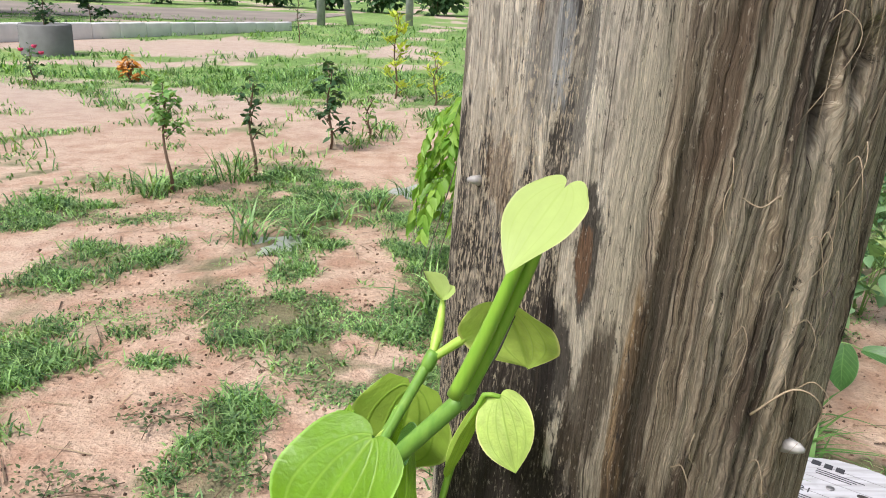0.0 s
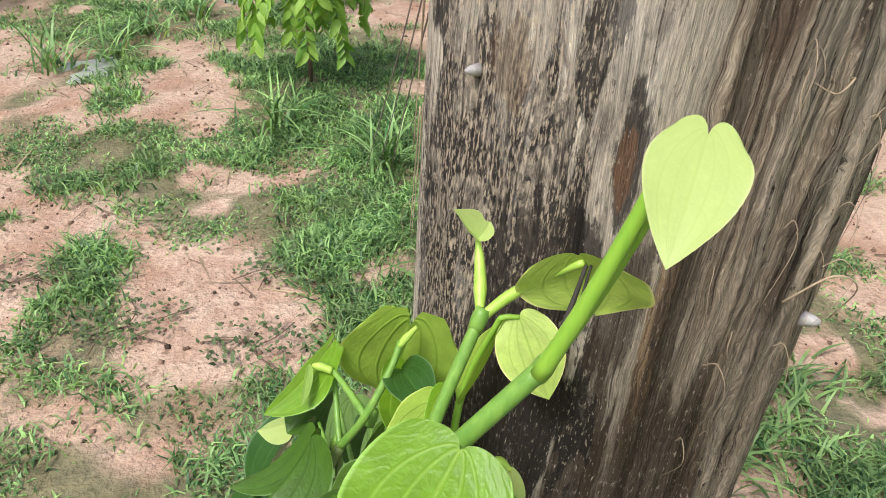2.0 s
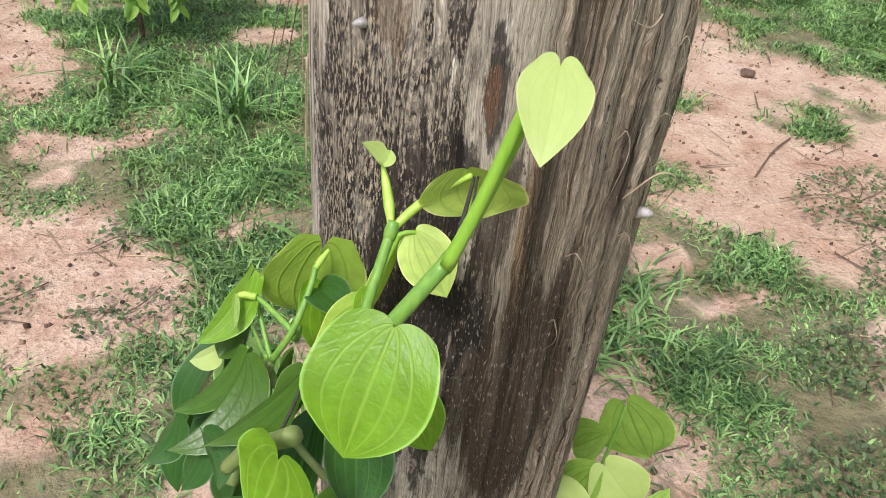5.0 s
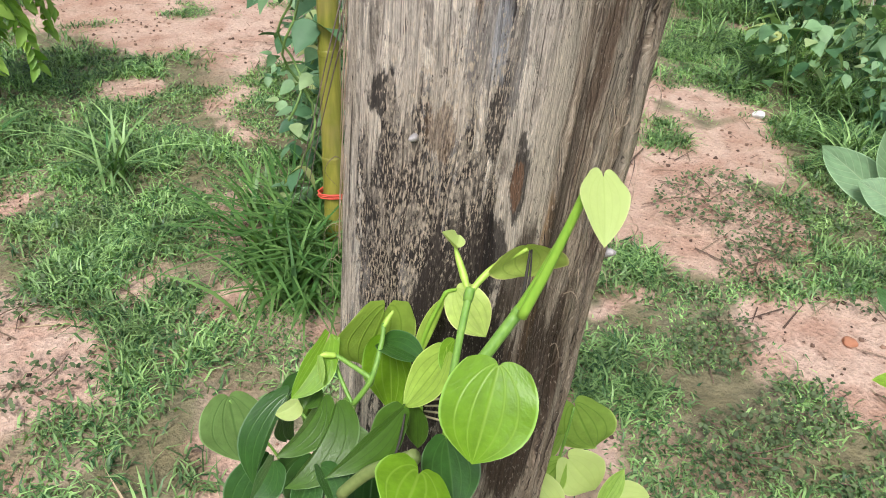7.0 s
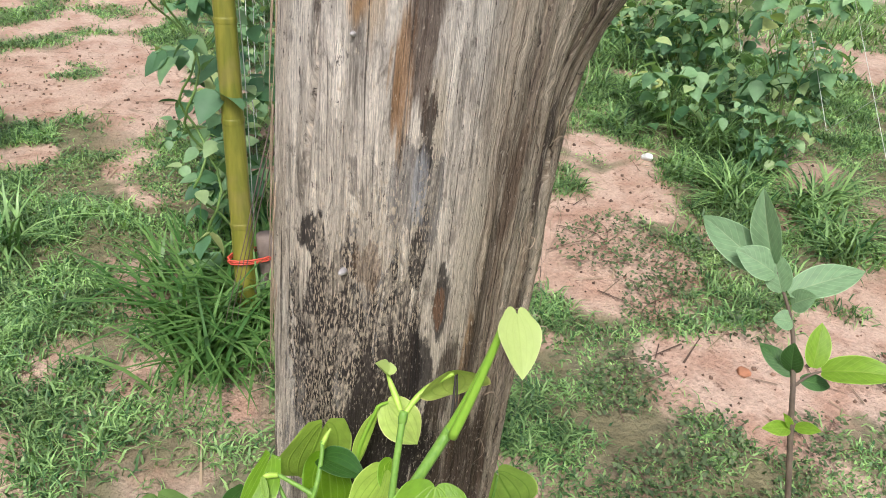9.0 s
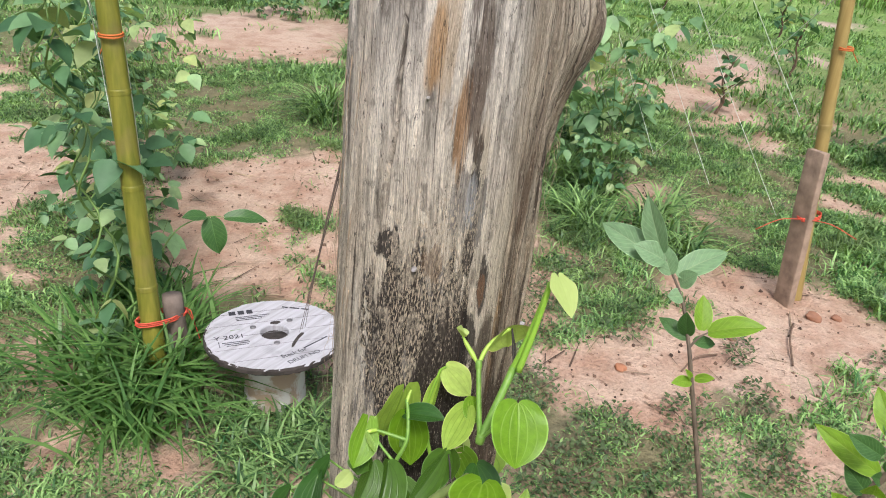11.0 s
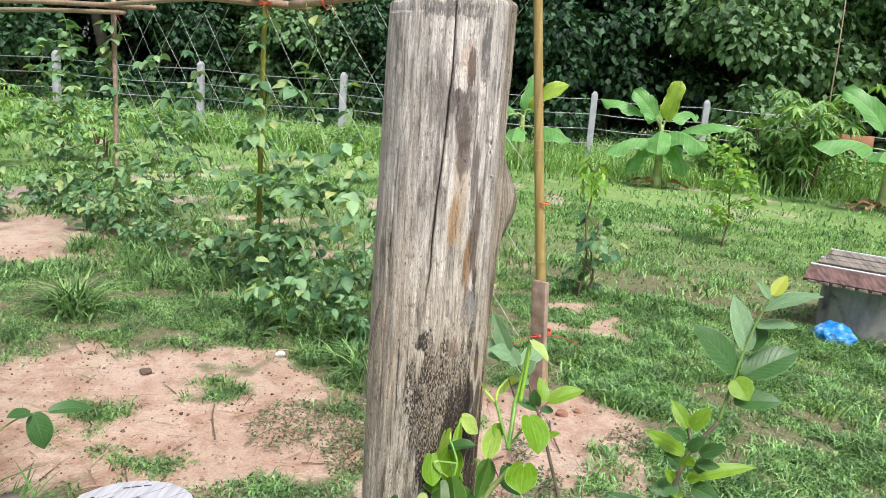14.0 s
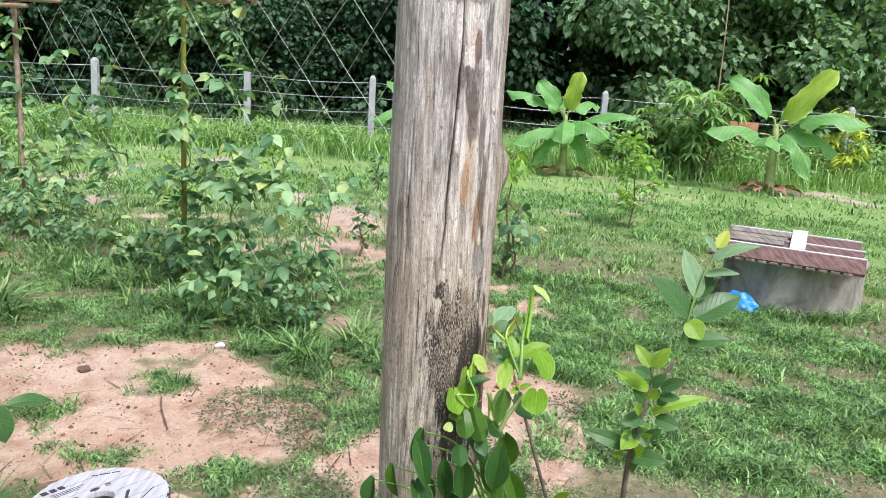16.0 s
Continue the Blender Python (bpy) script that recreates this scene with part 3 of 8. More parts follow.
    f = np.stack([i[:-1], j[:-1], j[1:], i[1:]], -1).reshape(-1, 4)
    # sawn top: rings inwards
    rings, tops = [i[-1]], [verts]
    n0 = len(verts)
    edge = verts[i[-1]]
    mid = edge.mean(0)
    faces = [f]
    for q, s in enumerate((0.93, 0.72, 0.45, 0.2, 0.02)):
        r = mid + (edge - mid) * s
        r[:, 2] = edge[:, 2] * s + mid[2] * (1 - s) + 0.002 * np.sin(dd * 0.4 + q)
        tops.append(r)
        k = n0 + q * na + np.arange(na)
        a = rings[-1]
        faces.append(np.stack([a, np.roll(a, -1), np.roll(k, -1), k], -1))
        rings.append(k)
    verts = np.concatenate(tops)
    f = np.concatenate(faces)
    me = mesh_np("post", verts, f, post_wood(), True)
    uvl = me.uv_layers.new(name="UVMap")
    vd = np.concatenate([(D / 100).ravel(), np.tile(dd / 100, 5)])
    vz = np.concatenate([Z.ravel(), np.full(na * 5, POST_TOP)])
    lu = vd[f].copy()
    wrap = (lu.max(1) - lu.min(1)) > 2
    lu[wrap] = np.where(lu[wrap] < 2, lu[wrap] + 3.6, lu[wrap])
    uvl.data.foreach_set("uv", np.stack([lu, vz[f]], -1).astype(np.float32).ravel())
    at = me.attributes.new("cavity_shade", "FLOAT", "POINT")
    at.data.foreach_set("value", np.concatenate([cavity_shade.ravel(), np.full(na * 5, 0.25)]).astype(np.float32))
    return new("post", me)


def post_point(deg, z, out=0.0):
    """A place on the post's skin."""
    cx, cy, r = post_axis(z)
    t = radians(deg)
    r += 0.0056 * math.cos(2 * t) - 0.0029 * math.sin(2 * t) + out
    return Vector((cx + r * math.cos(t), cy + r * math.sin(t), z))


wooden_post = thing("wooden_post", "weathered grey-brown tree trunk post, cracked, stained and sawn flat", "post", at=(0.25, 0.55, 0))
trunk = make_post()
trunk.name = "trunk"
trunk.location = (-0.25, -0.55, 0)
attach(trunk, wooden_post)

# ---- small leaf shapes shared by the plants ----
OVATE = (np.array([(0, 0, 0), (-0.30, 0.36, 0.06), (0, 0.42, -0.02), (0.30, 0.36, 0.06), (-0.2, 0.7, 0.0), (0.2, 0.7, 0.0), (0, 1, -0.12)]),
         np.array([(0, 2, 1), (0, 3, 2), (1, 2, 4), (2, 3, 5), (2, 5, 4), (4, 5, 6)]))
LANCE = (np.array([(0, 0, 0), (-0.13, 0.4, 0.03), (0, 0.45, -0.02), (0.13, 0.4, 0.03), (0, 1, -0.22)]),
         np.array([(0, 2, 1), (0, 3, 2), (1, 2, 4), (2, 3, 4)]))
BLADE = (np.array([(-0.5, 0, 0), (0.5, 0, 0), (-0.36, 0.5, 0.03), (0.36, 0.5, 0.03), (0, 1.0, 0)]),
         np.array([(0, 1, 3), (0, 3, 2), (2, 3, 4)]))

NEEDLE = (np.array([(0, 0, 0), (-0.24, 0.5, 0.05), (0, 1, -0.15), (0.24, 0.5, 0.05)]), np.array([(0, 2, 1), (0, 3, 2)]))

def bean_mat(name, *tones):
    """Bean leaves: each its own tone, from dark to pale and yellowing."""
    m = Mat(name)
    tone = m.ramp(m.island(), *tones)
    mott = m.ramp(m.noise(m.coord(), 14, 4, 0.6), (0.3, 0.7), (0.7, 1.2))
    return m.leafy(m.mix(0.8, tone, mott, "MULTIPLY"), 0.5, None, 0.32, (1.0, 1.0, 0.45))


leaf_bean = bean_mat("bean_leaf", (0.0, (0.045, 0.13, 0.055)), (0.45, (0.12, 0.26, 0.12)), (0.8, (0.27, 0.44, 0.21)), (1.0, (0.48, 0.52, 0.20)))
leaf_bean_pale = bean_mat("bean_leaf_pale", (0.0, (0.07, 0.18, 0.075)), (0.45, (0.19, 0.36, 0.16)), (0.8, (0.35, 0.54, 0.26)), (1.0, (0.52, 0.58, 0.20)))
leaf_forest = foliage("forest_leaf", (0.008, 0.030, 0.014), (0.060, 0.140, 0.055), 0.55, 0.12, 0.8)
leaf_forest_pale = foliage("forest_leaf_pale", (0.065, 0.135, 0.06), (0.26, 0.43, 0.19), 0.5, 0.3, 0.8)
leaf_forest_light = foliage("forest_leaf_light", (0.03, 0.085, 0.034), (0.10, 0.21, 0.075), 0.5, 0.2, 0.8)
leaf_fresh = foliage("fresh_leaf", (0.17, 0.37, 0.05), (0.36, 0.56, 0.11), 0.45, 0.4)
leaf_yellow = foliage("yellow_leaf", (0.40, 0.52, 0.05), (0.62, 0.68, 0.12), 0.5, 0.4)

def grass_mat(name, dark, light, amount=0.3):
    """Blades of a random tone each, in lusher and drier patches."""
    m = Mat(name)
    p = m.coord()
    tone = m.mix(m.island(), dark, light)
    patch = m.noise(p, 2.4, 5, 0.65)
    tone = m.mix(m.ramp(patch, (0.55, 0.0), (0.72, 0.35)), tone, (0.42, 0.46, 0.17))
    tone = m.mix(0.9, tone, m.ramp(m.noise(p, 5.5, 4, 0.6), (0.36, 0.55), (0.62, 1.2)), "MULTIPLY")
    return m.leafy(tone, 0.42, None, amount)


leaf_cassava = foliage("cassava_leaf", (0.13, 0.29, 0.08), (0.37, 0.56, 0.20), 0.5, 0.35)
grass_near = grass_mat("grass_blade", (0.035, 0.115, 0.038), (0.37, 0.59, 0.21))
grass_lawn = grass_mat("lawn_blade", (0.050, 0.165, 0.045), (0.40, 0.63, 0.23))
grass_tall = foliage("tall_grass_blade", (0.17, 0.34, 0.085), (0.42, 0.63, 0.24), 0.55, 0.35)
stem_green = make_plain("green_stem", (0.16, 0.27, 0.07), 0.5)
stem_brown = make_plain("brown_stem", (0.16, 0.105, 0.07), 0.75)
bark = make_plain("bark", (0.10, 0.08, 0.06), 0.9, 0.35, 6.0, 0, 0.5)


def sphere_dirs(n):
    d = rng.normal(size=(n, 3))
    return d / np.linalg.norm(d, axis=1, keepdims=True)


def leaf_ball(centres, radii, per, size, droop=0.5, flat=0.7):
    """Leaf matrices spread through round clumps."""
    centres = np.repeat(np.asarray(centres, float), per, 0)
    radii = np.repeat(np.asarray(radii, float), per)
    n = len(centres)
    out = sphere_dirs(n)
    pos = centres + out * (radii * rng.random(n) ** 0.45)[:, None] * np.array([1, 1, flat])
    d = out + rng.normal(size=(n, 3)) * 0.5
    d[:, 2] -= droop
    nrm = np.tile([0.0, 0.0, 1.0], (n, 1)) + rng.normal(size=(n, 3)) * 0.45
    return frames_np(pos, d, nrm, size * (0.6 + 0.7 * rng.random(n)))


# ---- grass ----
def in_view(x, y):
    """The part of the plan that the path looks over."""
    return (x > -0.75 * y - 0.4) & (y > -0.78 * x - 0.5)


def blades(xs, ys, height, width, lean=0.7):
    n = len(xs)
    a = rng.random(n) * 2 * np.pi
    l = lean * (0.25 + rng.random(n))
    d = np.stack([np.cos(a) * l, np.sin(a) * l, np.ones(n)], 1)
    d /= np.linalg.norm(d, axis=1, keepdims=True)
    b = a + rng.normal(size=n) * 0.9
    side = np.stack([-np.sin(b), np.cos(b), np.zeros(n)], 1)
    h = height * (0.45 + 0.9 * rng.random(n))
    w = width * (0.6 + 0.7 * rng.random(n))
    p = np.stack([xs, ys, relief(xs, ys) - 0.004], 1)
    bend = np.stack([np.cos(a), np.sin(a), np.zeros(n)], 1)
    mid = p + d * (h * 0.55)[:, None]
    tip = p + d * (h * 0.9)[:, None] + bend * (h * 0.38)[:, None] - np.array([0, 0, 1]) * (h * 0.12 * (1 + 2 * l))[:, None]
    v = np.stack([p - side * w[:, None] / 2, p + side * w[:, None] / 2, mid - side * w[:, None] * 0.42, mid + side * w[:, None] * 0.42, tip], 1)
    f = (BLADE[1][None] + (np.arange(n) * 5)[:, None, None]).reshape(-1, 3)
    return v.reshape(-1, 3), f


def turf(name, x0, x1, y0, y1, n, height, width, material, label, lo=0.25, tuft=0.05, keep=None, lean=0.7):
    x, y = rng.uniform(x0, x1, n), rng.uniform(y0, y1, n)
    clump = 0.06 + 1.3 * sstep(0.40, 0.58, fbm(x * 6.5, y * 6.5, 19, 3))
    ok = in_view(x, y) & (rng.random(n) < sstep(lo, 0.75, cover(x, y)) * clump) & (channel(x, y) > 0.1)
    if keep is not None:
        ok &= keep(x, y)
    x, y = x[ok], y[ok]
    k = 7
    x = np.repeat(x, k) + rng.normal(size=len(x) * k) * tuft
    y = np.repeat(y, k) + rng.normal(size=len(y) * k) * tuft
    v, f = blades(x, y, height * (0.5 + 1.1 * sstep(0.35, 0.68, fbm(x * 3.1, y * 3.1, 29, 3))), width, lean)
    ob = new(name, mesh_np(name, v, f, material))
    return tagged(ob, label, "grass", kind="stuff")


def near_keep(x, y):
    return np.hypot(x - 0.9, y - 1.0) < 4.6


def mid_keep(x, y):
    d = np.hypot(x - 0.9, y - 1.0)
    return (d > 4.2) & (d < 10.5)


def far_keep(x, y):
    d = np.hypot(x - 0.9, y - 1.0)
    return (d > 9.5)


turf("creeping_grass", -3.2, 5.5, -2.2, 5.6, 165000, 0.044, 0.0062, grass_near, "short creeping green grass over sandy soil", 0.25, 0.024, near_keep, 1.15)
turf("lawn_grass", -7, 11.4, -6, 11.5, 56000, 0.085, 0.0125, grass_lawn, "short bright green lawn grass with bare gaps", 0.2, 0.07, mid_keep, 0.8)
turf("lawn_tufts", 1.9, 5.6, -3.4, 0.1, 30000, 0.075, 0.0085, grass_lawn, "fuller fresh green grass between post and well", 0.45, 0.035, near_keep, 0.9)
turf("far_grass", -16, 16, -13, 24, 16000, 0.11, 0.022, grass_lawn, "sunlit green grass further off", 0.25, 0.12, far_keep, 0.7)


def tall_band():
    n = 30000
    y = rng.uniform(-14, 15, n)
    x = rng.uniform(14.0, 21.0, n) + 0.02 * y + 0.8 * (fbm(y * 0.6, y * 0, 77, 3) - 0.5)
    v, f = blades(x, y, 0.35 + 0.5 * fbm(x * 0.8, y * 0.8, 79, 3), 0.020, 0.6)
    return tagged(new("tall_grass", mesh_np("tall_grass", v, f, grass_tall)), "tall bright green grass along the fence", "grass", kind="stuff")


tall_band()

# ---- bamboo poles, stakes, ties and the string net ----
def bamboo_mat(name, low, high):
    m = Mat(name)
    p = m.coord()
    streak = m.noise(m.scaled(p, (60, 60, 2.5)), 1.0, 4)
    blot = m.noise(p, 7, 5, 0.6)
    c = m.mix(m.ramp(streak, (0.3, 0.0), (0.7, 1.0)), low, high)
    c = m.mix(m.ramp(blot, (0.5, 0.0), (0.68, 0.6)), c, (0.24, 0.19, 0.07))
    return m.done(c, 0.42, m.bump(streak, 0.15, 0.003), 0.0, 0.4)


bamboo_green = bamboo_mat("green_bamboo", (0.13, 0.15, 0.018), (0.27, 0.25, 0.04))
bamboo_tan = bamboo_mat("dry_bamboo", (0.30, 0.21, 0.07), (0.44, 0.33, 0.12))
bamboo_grey = bamboo_mat("grey_bamboo", (0.25, 0.17, 0.11), (0.42, 0.31, 0.22))
stake_wood = make_plain("stake_wood", (0.33, 0.24, 0.175), 0.85, 0.35, 18.0, 0, 0.5)
stake_grey = make_plain("grey_stake_wood", (0.17, 0.135, 0.11), 0.88, 0.35, 20.0, 0, 0.5)
string_red = make_plain("red_string", (0.62, 0.09, 0.05), 0.6, 0.1)
string_orange = make_plain("orange_string", (0.60, 0.16, 0.04), 0.6, 0.1)
string_white = make_plain("white_net_string", (0.62, 0.66, 0.56), 0.5, 0.1)
wire_grey = make_plain("galvanised_wire", (0.42, 0.43, 0.43), 0.45, 0.2, 12, 0.6)


def bamboo(name, a, b, r0, r1, material, label, gap=0.24, bow=0.01, group=""):
    """A pole with a mesh for its culm and one for each node ring."""
    a, b = Vector(a), Vector(b)
    root = thing(name, label, "bamboo pole", group, at=a)
    length = (b - a).length
    side = (b - a).orthogonal().normalized()
    def at(t):
        return (b - a) * t + side * bow * math.sin(t * math.pi)
    ts = np.linspace(0, 1, max(8, int(length / 0.08)))
    part("culm", tube(bmesh.new(), [at(t) for t in ts], [r0 + (r1 - r0) * t for t in ts], 14), material, root)
    d = 0.1
    while d < length - 0.03:
        t = d / length
        r = r0 + (r1 - r0) * t
        ax = (at(min(t + 0.01, 1)) - at(t)).normalized()
        pts = [at(t) + ax * q for q in (-0.008, -0.003, 0.0, 0.004, 0.010)]
        part("node_ring", tube(bmesh.new(), pts, [r, r * 1.05 + 0.0008, r * 1.03, r * 1.06 + 0.0012, r], 14, False), material, root)
        d += gap * random.uniform(0.8, 1.2)
    return root


def tie(centre, r, material, label, tails=((0.05, 0.02, -0.06),), turns=4, axis=(0, 0, 1), along=None, reach=0.0):
    """String wound round a pole, with loose ends."""
    c = Vector(centre)
    ax = Vector(axis).normalized()
    u = Vector(along).normalized() if along else ax.orthogonal().normalized()
    w = ax.cross(u).normalized()
    long = reach or r
    root = thing("string_tie", label, "string", at=c)
    pts = [u * math.cos(k * 0.5) * long + w * math.sin(k * 0.5) * r + ax * (0.006 * (k / 12.6 - turns / 2) + random.uniform(-0.001, 0.001)) for k in range(int(turns * 12.6))]
    part("winding", tube(bmesh.new(), pts, 0.0026, 6), material, root)
    for tl in tails:
        e = Vector(tl)
        part("loose_end", tube(bmesh.new(), spline([u * long, u * long + e * 0.5 + Vector((0, 0, 0.02)), u * long + e], 5), 0.0018, 5), material, root)
    return root


# the pole beside the spool, leaning a little, and its short stake
bamboo("bamboo_pole", (0.972, 1.808, -0.1), (1.083, 2.087, 2.05), 0.031, 0.026, bamboo_green, "green and yellow bamboo pole leaning beside the cable spool", 0.27)


def stake(a, b, r, material, label, flat=False):
    a, b = Vector(a), Vector(b)
    root = thing("wooden_stake", label, "stake", at=a)
    bm = bmesh.new()
    if flat:
        m = (b - a).to_track_quat("Z", "Y").to_matrix().to_4x4()
        box(bm, (0.085, 0.03, (b - a).length), Matrix.Translation((b - a) / 2) @ m @ pose(0, 0, 0, 0, 0, 50), 0.006)
        bmesh.ops.subdivide_edges(bm, edges=bm.edges[:], cuts=3, use_grid_fill=True)
    else:
        tube(bm, [(b - a) * t for t in np.linspace(0, 1, 9)], [r * (1 + 0.05 * math.sin(k * 2.1)) for k in range(9)], 14)
    for v in bm.verts:
        v.co += Vector(noise.noise_vector(v.co * 18)) * 0.004
    part("shaft", bm, material, root)
    return root


stake((1.062, 1.800, -0.1), (1.052, 1.826, 0.268), 0.029, stake_grey, "short round grey wooden stake with a worn top")
tie((1.018, 1.836, 0.205), 0.036, string_red, "bright red plastic string tying a stake to bamboo", ((0.03, -0.03, -0.16), (0.01, -0.02, -0.05)), 3, (0, 0, 1), (0.068, -0.022, 0), 0.078)
tie((1.029, 1.951, 1.005), 0.0305, string_orange, "thin orange string round the bamboo", ((-0.02, 0.03, -0.06),), 2)
stake((2.78, 0.272, -0.1), (2.78, 0.326, 0.650), 0.04, stake_wood, "split brown wooden stake tied to a bamboo pole", True)
bamboo("bamboo_pole", (2.86, 0.232, -0.1), (2.86, 0.474, 2.02), 0.026, 0.021, bamboo_tan, "dry yellow bamboo pole of the bean trellis", 0.26)
tie((2.815, 0.288, 0.385), 0.036, string_red, "red string tying a stake to the trellis pole", ((-0.10, 0.14, -0.05), (0.02, -0.2, -0.03)), 3, (0, 0.1, 1), (-0.06, 0.02, 0), 0.066)
tie((2.86, 0.345, 1.01), 0.026, string_orange, "thin orange string round the trellis pole", ((0.03, -0.07, -0.05),), 2)
tie((2.86, 0.47, 1.985), 0.04, string_red, "red string at the top of a trellis pole", ((0.02, -0.09, 0.01), (0.05, 0.03, -0.05)), 4)
bamboo("bamboo_pole", (4.42, 2.30, -0.1), (4.36, 2.28, 2.12), 0.020, 0.016, bamboo_green, "bamboo pole in the bean row, wound with bean stems", 0.3)
tie((4.36, 2.28, 1.97), 0.04, string_red, "red string at a trellis joint", ((0.05, -0.04, -0.07), (-0.05, 0.05, 0.05)), 4)
stake((5.92, 4.20, -0.1), (5.89, 4.21, 2.07), 0.022, stake_wood, "brown wooden post of the bean trellis")
tie((5.89, 4.21, 1.95), 0.045, string_red, "red string at a wooden trellis post", ((0.06, -0.05, -0.08), (-0.05, 0.06, 0.04)), 4)
bamboo("bamboo_beam", (2.82, 0.36, 2.02), (4.12, 2.02, 1.95), 0.022, 0.027, bamboo_grey, "weathered bamboo beam lying along the trellis top", 0.3, 0.03)
bamboo("bamboo_beam", (4.40, 1.98, 1.965), (4.85, 4.75, 2.06), 0.026, 0.036, bamboo_grey, "thick weathered bamboo beam tied across the trellis", 0.32, 0.02)
bamboo("bamboo_beam", (3.95, 1.78, 2.0), (5.95, 4.35, 2.0), 0.016, 0.02, bamboo_grey, "thin bamboo beam along the bean trellis", 0.3, 0.03)
bamboo("bamboo_beam", (5.75, 3.75, 1.99), (6.5, 6.5, 1.99), 0.02, 0.026, bamboo_grey, "bamboo beam over the further bean row", 0.3, 0.02)
bamboo("bamboo_beam", (5.7, 4.0, 1.93), (6.9, 6.3, 1.93), 0.018, 0.024, bamboo_grey, "second bamboo beam over the further bean row", 0.3, 0.02)
tie((3.87, 1.72, 1.955), 0.036, string_red, "red string holding a beam", ((0.02, -0.02, -0.09),), 3, (0.6, 0.75, 0))


def net(name, corners, cell, label, sag=0.02):
    """A diamond net of thin string between two poles; corners: low and high ends."""
    a, b, c, d = [Vector(p) for p in corners]        # low start, low end, high end, high start
    root = thing(name, label, "net", at=a)
    w, h = (b - a).length, (d - a).length
    nu, nv = int(w / cell), int(h / cell)
    def at(i, j):
        u, v = i / nu, j / nv
        p = (a * (1 - u) + b * u) * (1 - v) + (d * (1 - u) + c * u) * v - a
        k = Vector(noise.noise_vector(Vector((i * 0.7, j * 0.7, w)))) * 0.03
        return p + k - Vector((0, 0, sag * math.sin(u * math.pi)))
    for s in (0, 1):
        for k in range(-nv if s == 0 else 0, nu if s == 0 else nu + nv):
            pts = []
            for j in range(nv + 1):
                i = k + j if s == 0 else k - j
                if 0 <= i <= nu:
                    pts.append(at(i, j))
            if len(pts) > 2:
                part("net_string", tube(bmesh.new(), pts, 0.0013, 4, False), string_white, root)
    return root


net("string_net", ((2.80, 0.4, 0.35), (4.38, 2.28, 0.3), (4.36, 2.28, 1.95), (2.74, 0.46, 1.97)), 0.36, "white string trellis net in wide diamonds")
net("string_net", ((4.42, 2.32, 0.4), (5.9, 4.2, 0.4), (5.89, 4.2, 1.93), (4.36, 2.3, 1.95)), 0.36, "white string trellis net overgrown with beans")
net("string_net", ((1.10, 2.0, 0.25), (2.3, 3.5, 0.3), (2.2, 3.55, 1.6), (0.95, 2.05, 1.9)), 0.36, "white string net by the green bamboo")
tw = thing("string_bundle", "thin white net strings hanging beside the green bamboo", "string", at=(1.02, 1.97, 0.2))
for k in range(4):
    o = 0.02 * k
    part("net_string", tube(bmesh.new(), spline([(0.03 + o, 0.0, 0.0), (0.05 + o * 0.6, 0.01, 0.5), (0.01 + o, 0.03, 1.0), (-0.03 + o, 0.04, 1.7)], 8), 0.0014, 4), string_white, tw)

# ---- fence, woods and the far field ----
concrete = make_plain("grey_concrete", (0.35, 0.36, 0.365), 0.9, 0.2, 5.0, 0, 0.35)
FENCE = [(16.4, 15.2), (16.8, 11.8), (17.2, 8.4), (17.5, 5.0), (17.7, 2.1), (17.9, -0.9), (18.1, -3.5), (18.2, -6.0), (18.4, -9.7), (18.6, -13.0)]


def fence_post(x, y):
    root = thing("fence_post", "square grey concrete fence post with a pointed top", "fence post", "fence posts", at=(x, y, -0.1))
    bm = bmesh.new()
    box(bm, (0.145, 0.145, 1.70), Matrix.Translation((0, 0, 0.85)), 0.012)
    part("shaft", bm, concrete, root, smooth=False)
    bm = bmesh.new()
    bmesh.ops.create_cone(bm, cap_ends=True, segments=4, radius1=0.096, radius2=0.04, depth=0.07, matrix=Matrix.Translation((0, 0, 1.737)) @ pose(0, 0, 0, 0, 0, 45))
    part("cap", bm, concrete, root, smooth=False)
    return root


for x, y in FENCE:
    fence_post(x, y)
for z in (1.50, 1.16, 0.82, 0.48):
    wire = thing("fence_wire", "thin grey wire strung between concrete fence posts", "wire", "fence wires", at=(FENCE[0][0], FENCE[0][1], z))
    for (xa, ya), (xb, yb) in zip(FENCE, FENCE[1:]):
        pts = [Vector((xa + (xb - xa) * t - FENCE[0][0] - 0.06, ya + (yb - ya) * t - FENCE[0][1], -0.05 * math.sin(t * math.pi))) for t in np.linspace(0, 1, 7)]
        part("span", tube(bmesh.new(), pts, 0.008, 5), wire_grey, wire)


